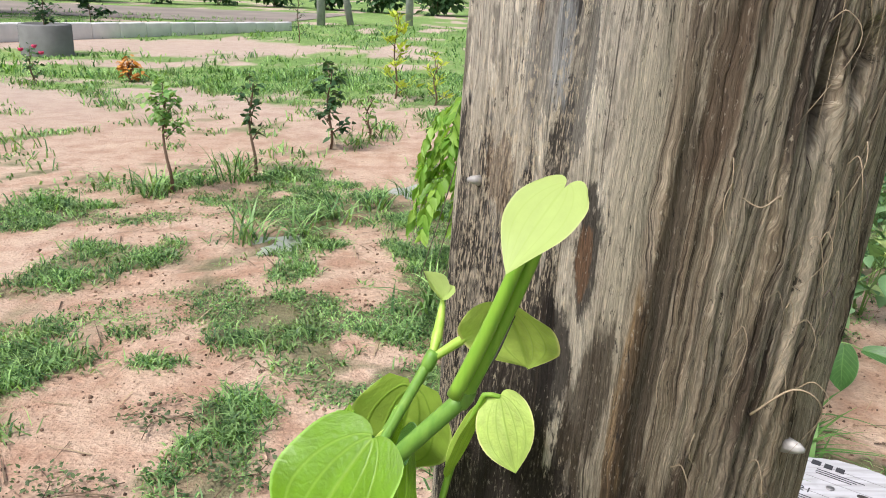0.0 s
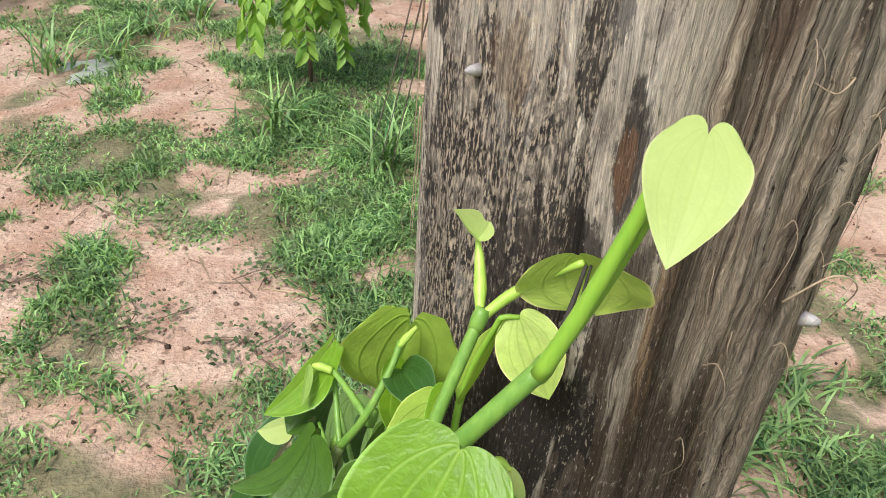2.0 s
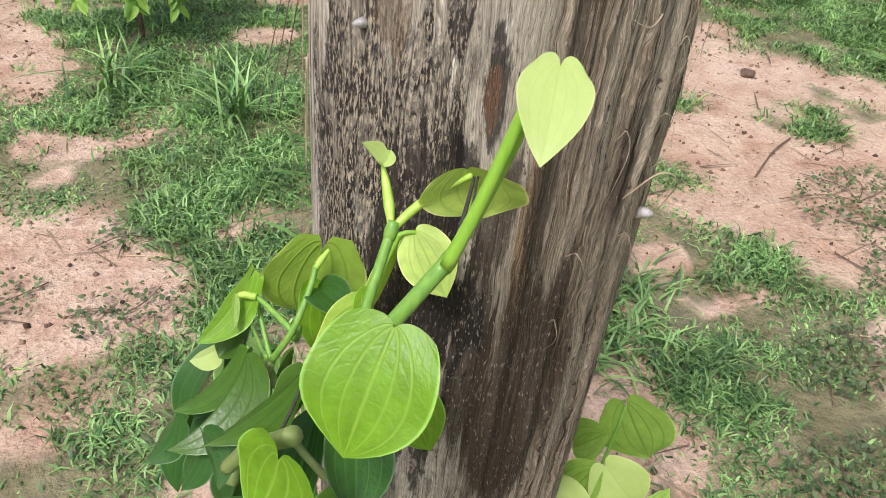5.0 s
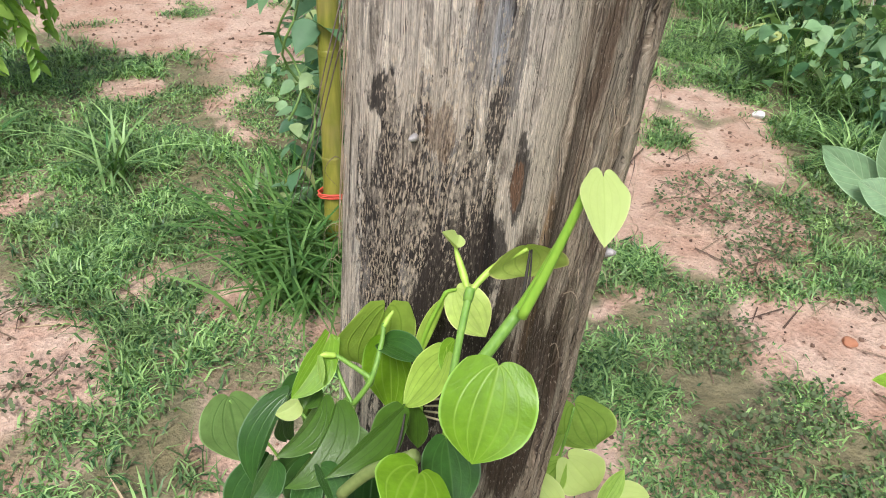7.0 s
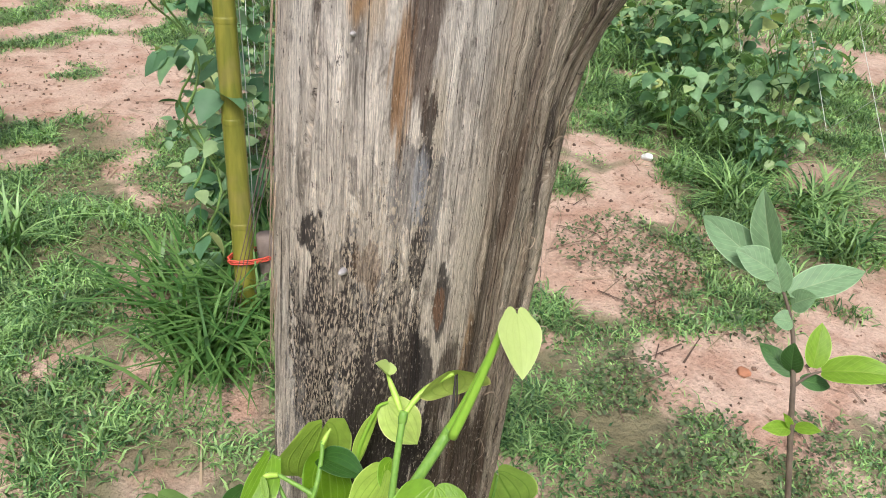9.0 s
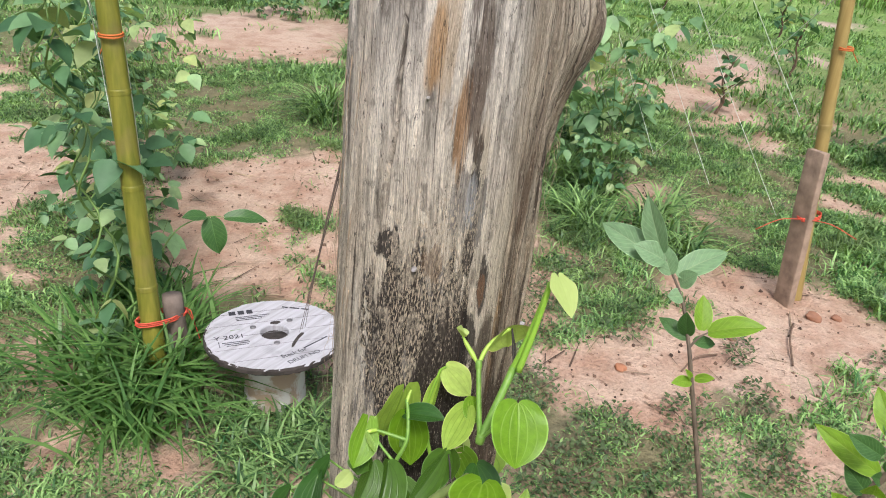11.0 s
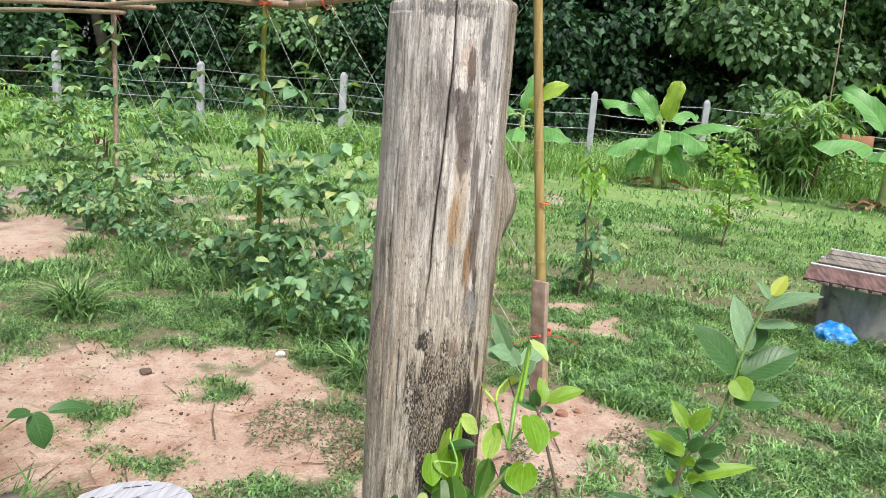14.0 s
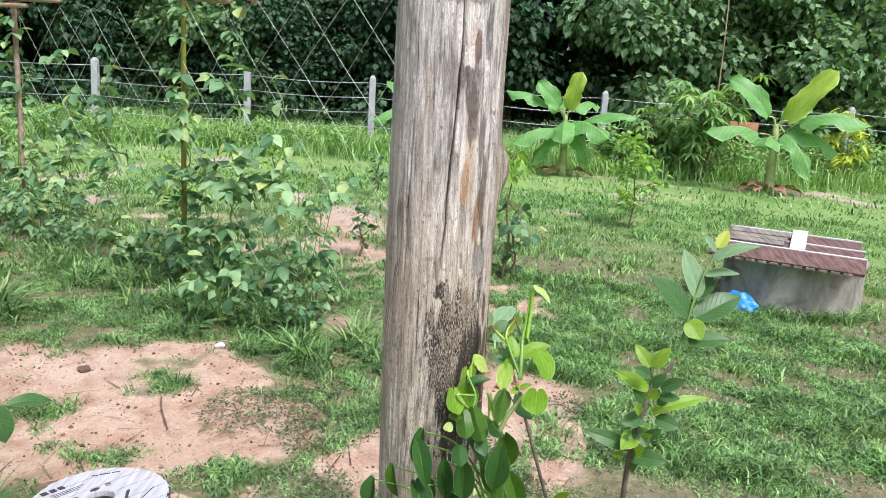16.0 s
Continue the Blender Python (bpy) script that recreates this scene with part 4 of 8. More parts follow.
def make_tree(height, spread, clumps, per, material, size, label, seed, fat=1.0):
    """A forest tree: tapered trunk, limbs, and clumps of hanging leaves."""
    random.seed(seed)
    root = thing("forest_tree", label, "tree", "woods behind the fence")
    pts = [Vector((0.25 * math.sin(k * 1.3 + seed), 0.2 * math.cos(k * 1.7), height * k / 7)) for k in range(8)]
    part("trunk", tube(bmesh.new(), pts, [0.2 - 0.022 * k for k in range(8)], 9), bark, root)
    cs, rs = [], []
    for k in range(clumps):
        a, q = random.uniform(0, 6.28), random.random()
        z = height * (0.10 + 0.9 * q)
        r = spread * (1 - 0.45 * q) * math.sqrt(random.random())
        cs.append((r * math.cos(a), r * math.sin(a), z))
        rs.append(random.uniform(0.55, 1.0) * spread * 0.36)
        if k % 7 == 0:
            part("limb", tube(bmesh.new(), spline([(0, 0, z * 0.7), (r * math.cos(a) * 0.5, r * math.sin(a) * 0.5, z * 0.9), cs[-1]], 4), [0.06, 0.05, 0.045, 0.04, 0.035, 0.03, 0.025, 0.02, 0.015], 6), bark, root)
    me = scatter("crown", NEEDLE[0] * np.array([fat, 1, 1]), NEEDLE[1], leaf_ball(cs, rs, per, size, 0.9, 0.8), material)
    mpart("crown", me, root)
    return root


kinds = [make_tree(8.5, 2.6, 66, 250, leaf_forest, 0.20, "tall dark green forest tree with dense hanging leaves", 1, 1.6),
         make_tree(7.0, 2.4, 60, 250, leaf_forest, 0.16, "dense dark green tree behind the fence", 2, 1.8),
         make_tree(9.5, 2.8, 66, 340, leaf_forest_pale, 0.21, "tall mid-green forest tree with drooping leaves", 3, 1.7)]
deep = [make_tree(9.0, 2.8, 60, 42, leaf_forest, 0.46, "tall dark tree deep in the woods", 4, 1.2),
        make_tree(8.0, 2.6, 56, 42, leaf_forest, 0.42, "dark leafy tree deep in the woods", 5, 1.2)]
spots = []
for row, (x0, step) in enumerate(((22.5, 2.7), (26.0, 3.0), (30.0, 3.4))):
    y = -24 + row * 1.1
    while y < 34:
        spots.append((x0 + random.uniform(-0.8, 0.8) - 0.02 * y, y + random.uniform(-0.7, 0.7), row))
        y += step
for x, y, row in spots[3:-2]:
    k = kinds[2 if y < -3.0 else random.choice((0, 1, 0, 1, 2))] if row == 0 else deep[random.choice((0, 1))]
    s = random.uniform(0.85, 1.2)
    copy_thing(k, pose(x, y, -0.1, 0, 0, random.uniform(0, 360)) @ Matrix.Diagonal((s, s, s, 1)))
for k, (x, y, row) in zip(kinds + deep, spots[:3] + spots[-2:]):
    k.matrix_basis = pose(x, y, -0.1, 0, 0, 40)
for x in range(-56, 36, 6):                      # the far side of the field to the north
    copy_thing(deep[(x // 4) % 2], pose(x + random.uniform(-1, 1), 60 + random.uniform(-4, 4), -0.1, 0, 0, random.uniform(0, 360)))
for k in range(8):                               # unseen trees, added behind the path
    copy_thing(deep[k % 2], pose(-14 + random.uniform(-2, 2), -22 + 6 * k, -0.1, 0, 0, 70 * k))


def make_bush(r, n, material, size, label, name="bush", group="", shape=OVATE, flat=0.8):
    root = thing(name, label, "shrub", group)
    bm = bmesh.new()
    for k in range(5):
        a = k * 1.26
        tube(bm, spline([(0.02 * math.cos(a), 0.02 * math.sin(a), -0.03), (r * 0.25 * math.cos(a), r * 0.25 * math.sin(a), r * 0.5), (r * 0.5 * math.cos(a), r * 0.5 * math.sin(a), r * 1.1)], 4), [0.012, 0.011, 0.01, 0.009, 0.008, 0.007, 0.006, 0.005, 0.004], 5)
    part("stems", bm, stem_brown, root)
    cs = [(random.uniform(-0.5, 0.5) * r, random.uniform(-0.5, 0.5) * r, r * random.uniform(0.35, 1.15)) for k in range(14)]
    mpart("leaves", scatter("leaves", *shape, leaf_ball(cs, [r * 0.42] * 14, n // 14, size, 0.25, flat), material), root)
    return root


wild = [make_bush(0.75, 620, leaf_cassava, 0.12, "low wild green shrub at the edge of the woods", "wild_shrub", "undergrowth"),
        make_bush(0.6, 560, leaf_forest_light, 0.16, "dark green low shrub under the trees", "wild_shrub", "undergrowth", LANCE)]
wild[0].matrix_basis = pose(15.4, -3.2, 0)
wild[1].matrix_basis = pose(20.6, 1.0, 0)
for k in range(40):
    copy_thing(wild[1], pose(20.4 + random.uniform(-0.5, 1.2), -15 + k * 0.95, 0, 0, 0, k * 77) @ Matrix.Diagonal((1, 1, random.uniform(0.9, 1.7), 1)))
for k in range(16):
    copy_thing(wild[0], pose(15.0 + random.uniform(-0.3, 0.9), -10.5 + k * 0.5 + random.uniform(-0.2, 0.2), 0, 0, 0, k * 77) @ Matrix.Diagonal((0.8, 0.8, random.uniform(0.6, 1.0), 1)))
for k in range(10):
    copy_thing(wild[0], pose(14.6 + random.uniform(-0.2, 0.9), 2.5 + k * 0.8, 0, 0, 0, k * 77) @ Matrix.Diagonal((0.7, 0.7, random.uniform(0.4, 0.7), 1)))

# ---- large leaves, each with veins ----
def leaf_mat(name, blade, vein, under, rough=0.38, amount=0.32, glow=(1.0, 1.0, 0.3), pinnate=False, deep=0.35):
    m = Mat(name)
    uv = m.sep(m.coord("UV"))
    au = m.math("ABSOLUTE", m.math("SUBTRACT", m.math("MULTIPLY", uv[0], 2.0), 1.0))
    v = uv[1]
    def line(d, w0, w1):
        return m.ramp(d, (w0, 1.0), (w1, 0.0))
    veins = line(au, 0.012, 0.05)
    if pinnate:
        s = m.math("FRACT", m.math("SUBTRACT", m.math("MULTIPLY", v, 9.0), m.math("MULTIPLY", au, 2.6)))
        veins = m.math("MAXIMUM", veins, m.math("MULTIPLY", line(m.math("ABSOLUTE", m.math("SUBTRACT", s, 0.5)), 0.03, 0.10), 0.6))
    else:
        open_ = m.math("SUBTRACT", 1.0, m.math("POWER", 2.718, m.math("MULTIPLY", v, -6.0)))
        for c in (0.34, 0.68):
            d = m.math("ABSOLUTE", m.math("SUBTRACT", au, m.math("MULTIPLY", open_, c)))
            veins = m.math("MAXIMUM", veins, m.math("MULTIPLY", line(d, 0.008, 0.035), 0.8))
        s = m.math("FRACT", m.math("ADD", m.math("SUBTRACT", m.math("MULTIPLY", v, 9.0), m.math("MULTIPLY", au, 2.2)), m.math("MULTIPLY", m.noise(m.coord("UV"), 5, 2), 2.2)))
        veins = m.math("MAXIMUM", veins, m.math("MULTIPLY", line(m.math("ABSOLUTE", m.math("SUBTRACT", s, 0.5)), 0.03, 0.20), 0.10))
    blot = m.noise(m.coord("UV"), 4.5, 4)
    c = m.mix(m.ramp(blot, (0.3, 0.0), (0.7, 1.0)), tuple(q * (0.82 if deep > 0.1 else 0.95) for q in blade), tuple(min(1, q * (1.16 if deep > 0.1 else 1.04)) for q in blade))
    c = m.mix(m.ramp(m.noise(m.coord("UV"), 30, 3), (0.62, 0.0), (0.72, 0.35 if deep > 0.1 else 0.1)), c, under)
    c = m.mix(m.ramp(au, (0.935, 0.0), (0.975, 0.8 if deep > 0.1 else 0.3)), c, tuple(min(0.75, q * 1.6 + 0.10) for q in blade))
    c = m.mix(m.math("MULTIPLY", veins, 0.85), c, vein)
    h = m.math("ADD", m.math("MULTIPLY", veins, -1.0), m.math("MULTIPLY", m.noise(m.coord("UV"), 22, 2), 0.5))
    return m.leafy(c, rough, m.bump(h, deep, 0.0024), amount, glow)


pepper_tip = leaf_mat("young_pepper_leaf", (0.49, 0.62, 0.20), (0.455, 0.59, 0.17), (0.52, 0.64, 0.23), 0.45, 0.35, (1.0, 1.0, 0.6), False, 0.09)
pepper_mid = leaf_mat("pepper_leaf", (0.160, 0.330, 0.014), (0.25, 0.43, 0.05), (0.215, 0.39, 0.03), 0.38, 0.32, (1.0, 1.0, 0.3), False, 0.24)
pepper_pale = leaf_mat("pale_pepper_leaf", (0.30, 0.475, 0.09), (0.19, 0.36, 0.05), (0.35, 0.51, 0.12), 0.45, 0.4, (1.0, 1.0, 0.45), False, 0.35)
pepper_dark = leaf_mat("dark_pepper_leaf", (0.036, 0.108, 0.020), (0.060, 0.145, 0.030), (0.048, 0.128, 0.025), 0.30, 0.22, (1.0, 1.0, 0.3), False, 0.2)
pepper_thin = leaf_mat("thin_pepper_leaf", (0.46, 0.62, 0.13), (0.36, 0.53, 0.09), (0.50, 0.65, 0.16), 0.45, 0.26, (0.95, 1.0, 0.45), False, 0.3)
pepper_under = leaf_mat("pepper_leaf_underside", (0.32, 0.485, 0.07), (0.21, 0.36, 0.035), (0.36, 0.52, 0.09), 0.5, 0.26, (1.0, 1.0, 0.35), False, 0.35)
# darkened pepper_leaf: the shade of the lower cluster is in its colour
pepper_shade = leaf_mat("shaded_pepper_leaf", (0.065, 0.150, 0.015), (0.045, 0.108, 0.012), (0.085, 0.175, 0.02), 0.33, 0.28, (1.0, 1.0, 0.3), False, 0.2)
pepper_dull = leaf_mat("dull_pepper_leaf", (0.17, 0.30, 0.085), (0.12, 0.23, 0.06), (0.20, 0.33, 0.11), 0.45, 0.25, (1.0, 1.0, 0.5))
guava_grey = leaf_mat("grey_green_guava_leaf", (0.20, 0.345, 0.17), (0.32, 0.45, 0.25), (0.25, 0.39, 0.21), 0.5, 0.25, (1.0, 1.0, 0.5), True)
guava_fresh = leaf_mat("fresh_guava_leaf", (0.24, 0.43, 0.04), (0.32, 0.48, 0.08), (0.28, 0.46, 0.06), 0.35, 0.4, (1.0, 1.0, 0.3), True)
guava_dark = leaf_mat("dark_guava_leaf", (0.06, 0.15, 0.04), (0.12, 0.24, 0.07), (0.08, 0.18, 0.05), 0.35, 0.25, (1.0, 1.0, 0.4), True)


def leaf_mesh(length, width, material, lobe=0.14, fold=0.15, cup=0.0, bend=0.35, tipsharp=0.75, start=0.62, wavy=0.02, seed=0, nu=12, nv=14):
    """A leaf along +y with its stalk at the origin; lobe: how far it is heart-shaped at the base."""
    u = np.linspace(-1, 1, nu * 2 + 1)
    v = np.linspace(0, 1, nv + 1) ** 1.15
    U, V = np.meshgrid(u, v)
    a = np.abs(U)
    low = np.sqrt(np.clip(1 - ((0.42 - V) / (0.42 / math.sqrt(1 - (start * 0.72) ** 2))) ** 2, 0, 1))
    q = np.clip((V - 0.42) / 0.58, 0, 1)
    high = (1 - q ** (1.55 + (1 - tipsharp) * 1.6)) * (1 - 0.12 * q ** 6)
    prof = np.where(V < 0.42, low, high)
    if tipsharp > 1:
        rise = start * 0.72
        taper = np.clip((V - 0.28) / 0.72, 0, 1)
        prof = np.where(V < 0.28, rise + (1 - rise) * np.sin(np.pi / 2 * V / 0.28), np.cos(np.pi / 2 * taper) ** 0.95)
    if tipsharp < 0:                        # a long blade with blunt ends and torn edges
        prof = np.clip(1 - np.abs((V - 0.47) / 0.53) ** 4, 0, 1) ** 0.6 * (0.93 + 0.07 * np.cos(V * 31 + seed * 1.7 + np.sign(U)))
    x = U * prof * width / 2
    y = V * length - lobe * length * np.sin(np.pi * np.clip(a, 0, 1) ** 0.75) ** 0.8 * (1 - V) ** 3 * 0.85
    z = fold * np.abs(x) + cup * (a ** 2) * width * np.sin(np.pi * np.clip(V, 0.05, 1))
    z = z + wavy * width * (a ** 2) * np.sin(V * 11 + seed * 2.1 + np.sign(U) * 1.3)
    # bend along its length
    th = bend * np.clip(y / length, -0.2, 1)
    yb = np.where(np.abs(bend) > 1e-3, np.sin(th) / (bend if abs(bend) > 1e-3 else 1) * length, y)
    zb = z * np.cos(th) - (1 - np.cos(th)) / (bend if abs(bend) > 1e-3 else 1) * length
    yb = yb + z * np.sin(th)
    verts = np.stack([x, yb, zb], -1).reshape(-1, 3)
    i = np.arange(verts.shape[0]).reshape(U.shape)
    f = np.stack([i[:-1, :-1], i[:-1, 1:], i[1:, 1:], i[1:, :-1]], -1).reshape(-1, 4)
    me = mesh_np("leaf", verts, f, material, True)
    uvl = me.uv_layers.new(name="UVMap")
    uvv = np.stack([(U + 1) / 2, V], -1).reshape(-1, 2)
    uvl.data.foreach_set("uv", uvv[f.ravel()].astype(np.float32).ravel())
    return me


def put_leaf(root, base, tip, width, normal, material, **kw):
    """A leaf from its stalk to its tip, its face towards normal."""
    base, tip, n = Vector(base), Vector(tip), Vector(normal)
    d = tip - base
    length = d.length
    y = d.normalized()
    x = y.cross(n).normalized()
    z = x.cross(y)
    bend = kw.get("bend", 0.35)
    me = leaf_mesh(length * (1 + 0.04 * bend * bend), width, material, seed=len(root.children), **kw)
    # the chord of the bent leaf runs to the tip
    m = Matrix((x, y, z)).transposed().to_4x4() @ Matrix.Rotation(bend * 0.5, 4, "X")
    ob = mpart(kw.pop("name", "leaf"), me, root)
    ob.matrix_basis = Matrix.Translation(base - root.location) @ m
    return ob


def stem(root, points, radii, material, name="stem", sides=10, steps=6):
    pts = spline([Vector(p) - root.location for p in points], steps)
    n = len(pts)
    r = np.interp(np.linspace(0, 1, n), np.linspace(0, 1, len(radii)), radii)
    return part(name, tube(bmesh.new(), pts, list(r), sides), material, root)


def spread_leaf(root, base, tip, left, right, material, grow=1.0, **kw):
    """A leaf by its stalk, tip and the two widest places of its rim."""
    x = Vector(right) - Vector(left)
    y = Vector(tip) - Vector(base)
    return put_leaf(root, base, tip, x.length * grow, x.cross(y), material, **kw)

# ---- the pepper vine on the post ----
m = Mat("vine_stem")
vs = m.noise(m.scaled(m.coord(), (300, 300, 40)), 1.0, 3)
vine_stem = m.done(m.mix(m.ramp(vs, (0.3, 0.0), (0.7, 1.0)), (0.12, 0.27, 0.04), (0.20, 0.36, 0.06)), 0.4, m.bump(vs, 0.2, 0.001))
m = Mat("vine_young_stem")
vs = m.noise(m.scaled(m.coord(), (300, 300, 40)), 1.0, 3)
vine_young = m.done(m.mix(m.ramp(vs, (0.3, 0.0), (0.7, 1.0)), (0.30, 0.50, 0.06), (0.42, 0.58, 0.10)), 0.4, m.bump(vs, 0.15, 0.001))
m = Mat("vine_fresh_stem")
vs = m.noise(m.scaled(m.coord(), (300, 300, 40)), 1.0, 3)
vine_fresh = m.done(m.mix(m.ramp(vs, (0.3, 0.0), (0.7, 1.0)), (0.18, 0.38, 0.035), (0.26, 0.45, 0.05)), 0.4, m.bump(vs, 0.2, 0.001))
m = Mat("vine_old_stem")
vs = m.noise(m.coord(), 90, 4)
vine_old = m.done(m.mix(m.ramp(vs, (0.3, 0.0), (0.7, 1.0)), (0.13, 0.19, 0.05), (0.23, 0.28, 0.09)), 0.55, m.bump(vs, 0.3, 0.001))
dry_black = make_plain("dry_black_stalk", (0.03, 0.026, 0.02), 0.7, 0.3, 60)
root_pale = make_plain("pale_air_root", (0.58, 0.50, 0.30), 0.6, 0.15, 60)

vine = thing("pepper_vine", "climbing pepper vine with bright yellow-green heart-shaped leaves", "vine", at=(0.16, 0.46, 0.62))

# stems: up the post, then the leading shoot and a side shoot
stem(vine, [(0.1500, 0.4185, 1.0480), (0.1690, 0.4165, 1.0710), (0.1905, 0.4151, 1.0949)], [0.0036, 0.0034, 0.0033], vine_stem, "stem")
stem(vine, [(0.1905, 0.4151, 1.0949), (0.2000, 0.4100, 1.1220), (0.2090, 0.4060, 1.1500), (0.2145, 0.4035, 1.1720)], [0.0029, 0.0026, 0.0023, 0.0019], vine_fresh, "leading_shoot")
stem(vine, [(0.1862, 0.4083, 1.0989), (0.1962, 0.4054, 1.1260), (0.2056, 0.4029, 1.1554), (0.2110, 0.4017, 1.1747)], [0.0029, 0.0026, 0.0023, 0.0019], vine_fresh, "leading_shoot")
stem(vine, [(0.1510, 0.4200, 1.0500), (0.1650, 0.4310, 1.0740), (0.1785, 0.4408, 1.0961)], [0.0023, 0.0022, 0.0022], vine_stem, "side_shoot")
for p, r, a in (((0.1905, 0.4151, 1.0949), 0.0042, (0.4, -0.1, 0.9)), ((0.1785, 0.4408, 1.0961), 0.0034, (0.4, 0.25, 0.85)), ((0.1500, 0.4185, 1.0480), 0.0048, (0.3, 0.0, 0.9)), ((0.1516, 0.4925, 1.0063), 0.0032, (0.3, 0.1, 0.9)), ((0.1367, 0.4977, 0.9890), 0.0034, (0.3, 0.0, 0.9))):
    ax = Vector(a).normalized()
    c = Vector(p) - vine.location
    part("stem_node", tube(bmesh.new(), [c - ax * 0.004, c - ax * 0.0018, c, c + ax * 0.002, c + ax * 0.004], [r * 0.74, r * 0.82, r * 0.86, r * 0.8, r * 0.7], 12), vine_stem, vine)

FACE1 = (-0.05, -0.75, 0.55)          # towards the first stretch of the path
FACE2 = (-0.55, -0.45, 0.6)
FACE3 = (-0.85, 0.0, 0.45)

# young leaves of the shoots
put_leaf(vine, (0.2160, 0.3977, 1.1782), (0.1966, 0.3752, 1.1577), 0.0246, (-0.38, -0.62, 0.72), pepper_tip, lobe=0.16, fold=0.05, cup=0.03, bend=0.28, start=0.90, tipsharp=1.2)
stem(vine, [(0.1785, 0.4408, 1.0961), (0.1880, 0.4415, 1.1030), (0.1975, 0.4385, 1.1110), (0.2065, 0.4285, 1.1225)], [0.0016, 0.0020, 0.0018, 0.0012], vine_young, "petiole")
spread_leaf(vine, (0.2045, 0.4292, 1.1250), (0.2160, 0.4325, 1.0975), (0.1894, 0.4534, 1.1106), (0.2303, 0.4270, 1.1109), pepper_thin, 0.9, lobe=0.16, fold=-0.34, bend=0.45, start=0.95)
stem(vine, [(0.1905, 0.4140, 1.0960), (0.1985, 0.4200, 1.1080), (0.2065, 0.4270, 1.1225)], [0.0008, 0.001, 0.0006], dry_black, "dry_sheath")
stem(vine, [(0.1922, 0.4140, 1.0960), (0.2010, 0.4195, 1.1085), (0.2085, 0.4275, 1.1220)], [0.0004, 0.0006, 0.0004], dry_black, "dry_sheath")
# the rolled bud
stem(vine, [(0.1788, 0.4415, 1.0961), (0.1812, 0.4490, 1.1020), (0.1830, 0.4565, 1.1085), (0.1834, 0.4607, 1.1141)], [0.0012, 0.0023, 0.0018, 0.0008], vine_young, "rolled_bud")
put_leaf(vine, (0.1834, 0.4607, 1.1141), (0.1754, 0.4637, 1.1250), 0.010, (0.3, -0.5, 0.8), pepper_tip, lobe=0.05, fold=0.9, bend=-0.3)
put_leaf(vine, (0.1834, 0.4607, 1.1141), (0.1885, 0.4637, 1.1185), 0.009, (-0.3, -0.5, 0.8), pepper_tip, lobe=0.05, fold=0.6, bend=0.2)
# the large bright leaf
stem(vine, [(0.1500, 0.4185, 1.0480), (0.1540, 0.4060, 1.0670), (0.1575, 0.3975, 1.0850), (0.1580, 0.3950, 1.0900)], [0.0018, 0.0016, 0.0015, 0.0012], vine_stem, "petiole")
put_leaf(vine, (0.1580, 0.3940, 1.0904), (0.1319, 0.3785, 1.0505), 0.0485, (-0.55, -0.62, 0.55), pepper_mid, lobe=0.085, fold=0.05, cup=0.06, bend=0.40, start=0.95, tipsharp=0.5)
# small pale leaf against the post with its curled stalk
stem(vine, [(0.183, 0.478, 0.970), (0.1932, 0.4945, 1.0092), (0.2050, 0.4910, 1.0480), (0.2083, 0.4901, 1.0533), (0.2145, 0.4888, 1.0530)], [0.0018, 0.0019, 0.0013, 0.0012, 0.0012], vine_fresh, "petiole")
put_leaf(vine, (0.2142, 0.4880, 1.0530), (0.2203, 0.4635, 1.0283), 0.0290, (-0.50, -0.55, 0.65), pepper_thin, lobe=0.10, fold=0.06, bend=0.25, start=0.85)
# leaf seen from below with both lobes up
stem(vine, [(0.1369, 0.4900, 0.9945), (0.1479, 0.4861, 1.0145), (0.1612, 0.4946, 1.0319), (0.1664, 0.5002, 1.0406)], [0.0019, 0.0018, 0.0016, 0.0014], vine_stem, "petiole")
stem(vine, [(0.1655, 0.4989, 1.0389), (0.1689, 0.4998, 1.0421), (0.1733, 0.4999, 1.0471)], [0.0015, 0.0018, 0.0008], vine_young, "bud")
spread_leaf(vine, (0.1721, 0.5078, 1.0411), (0.1635, 0.5207, 0.9913), (0.1459, 0.5236, 1.0264), (0.1979, 0.5062, 1.0230), pepper_under, 1.0, lobe=0.3, fold=-0.12, bend=-0.2, start=0.98)
# the hanging leaf behind its stalk, one side folded over
spread_leaf(vine, (0.1705, 0.4999, 1.0234), (0.1691, 0.4920, 0.9671), (0.1565, 0.5165, 0.9950), (0.1740, 0.4853, 0.9973), pepper_mid, 1.05, lobe=0.12, fold=-0.25, bend=0.3, start=0.9)
spread_leaf(vine, (0.1665, 0.4997, 1.0250), (0.1704, 0.4610, 1.0335), (0.1783, 0.4920, 1.0265), (0.1651, 0.4763, 1.0246), pepper_dark, 1.0, lobe=0.05, fold=0.45, bend=0.5, start=0.8)
# leaf on the outer side
stem(vine, [(0.1479, 0.4861, 1.0145), (0.1432, 0.5005, 1.0168), (0.1386, 0.5123, 1.0188), (0.1335, 0.5185, 1.0187)], [0.0018, 0.0016, 0.0014, 0.0012], vine_stem, "petiole")
stem(vine, [(0.1382, 0.5116, 1.0195), (0.1332, 0.5144, 1.0206), (0.1301, 0.5160, 1.0204)], [0.0018, 0.002, 0.001], vine_young, "bud")
spread_leaf(vine, (0.1367, 0.5208, 1.0227), (0.1067, 0.5132, 0.9986), (0.1286, 0.5332, 1.0241), (0.1232, 0.5079, 1.0179), pepper_mid, 1.0, lobe=0.42, fold=0.35, bend=0.5, start=0.95)
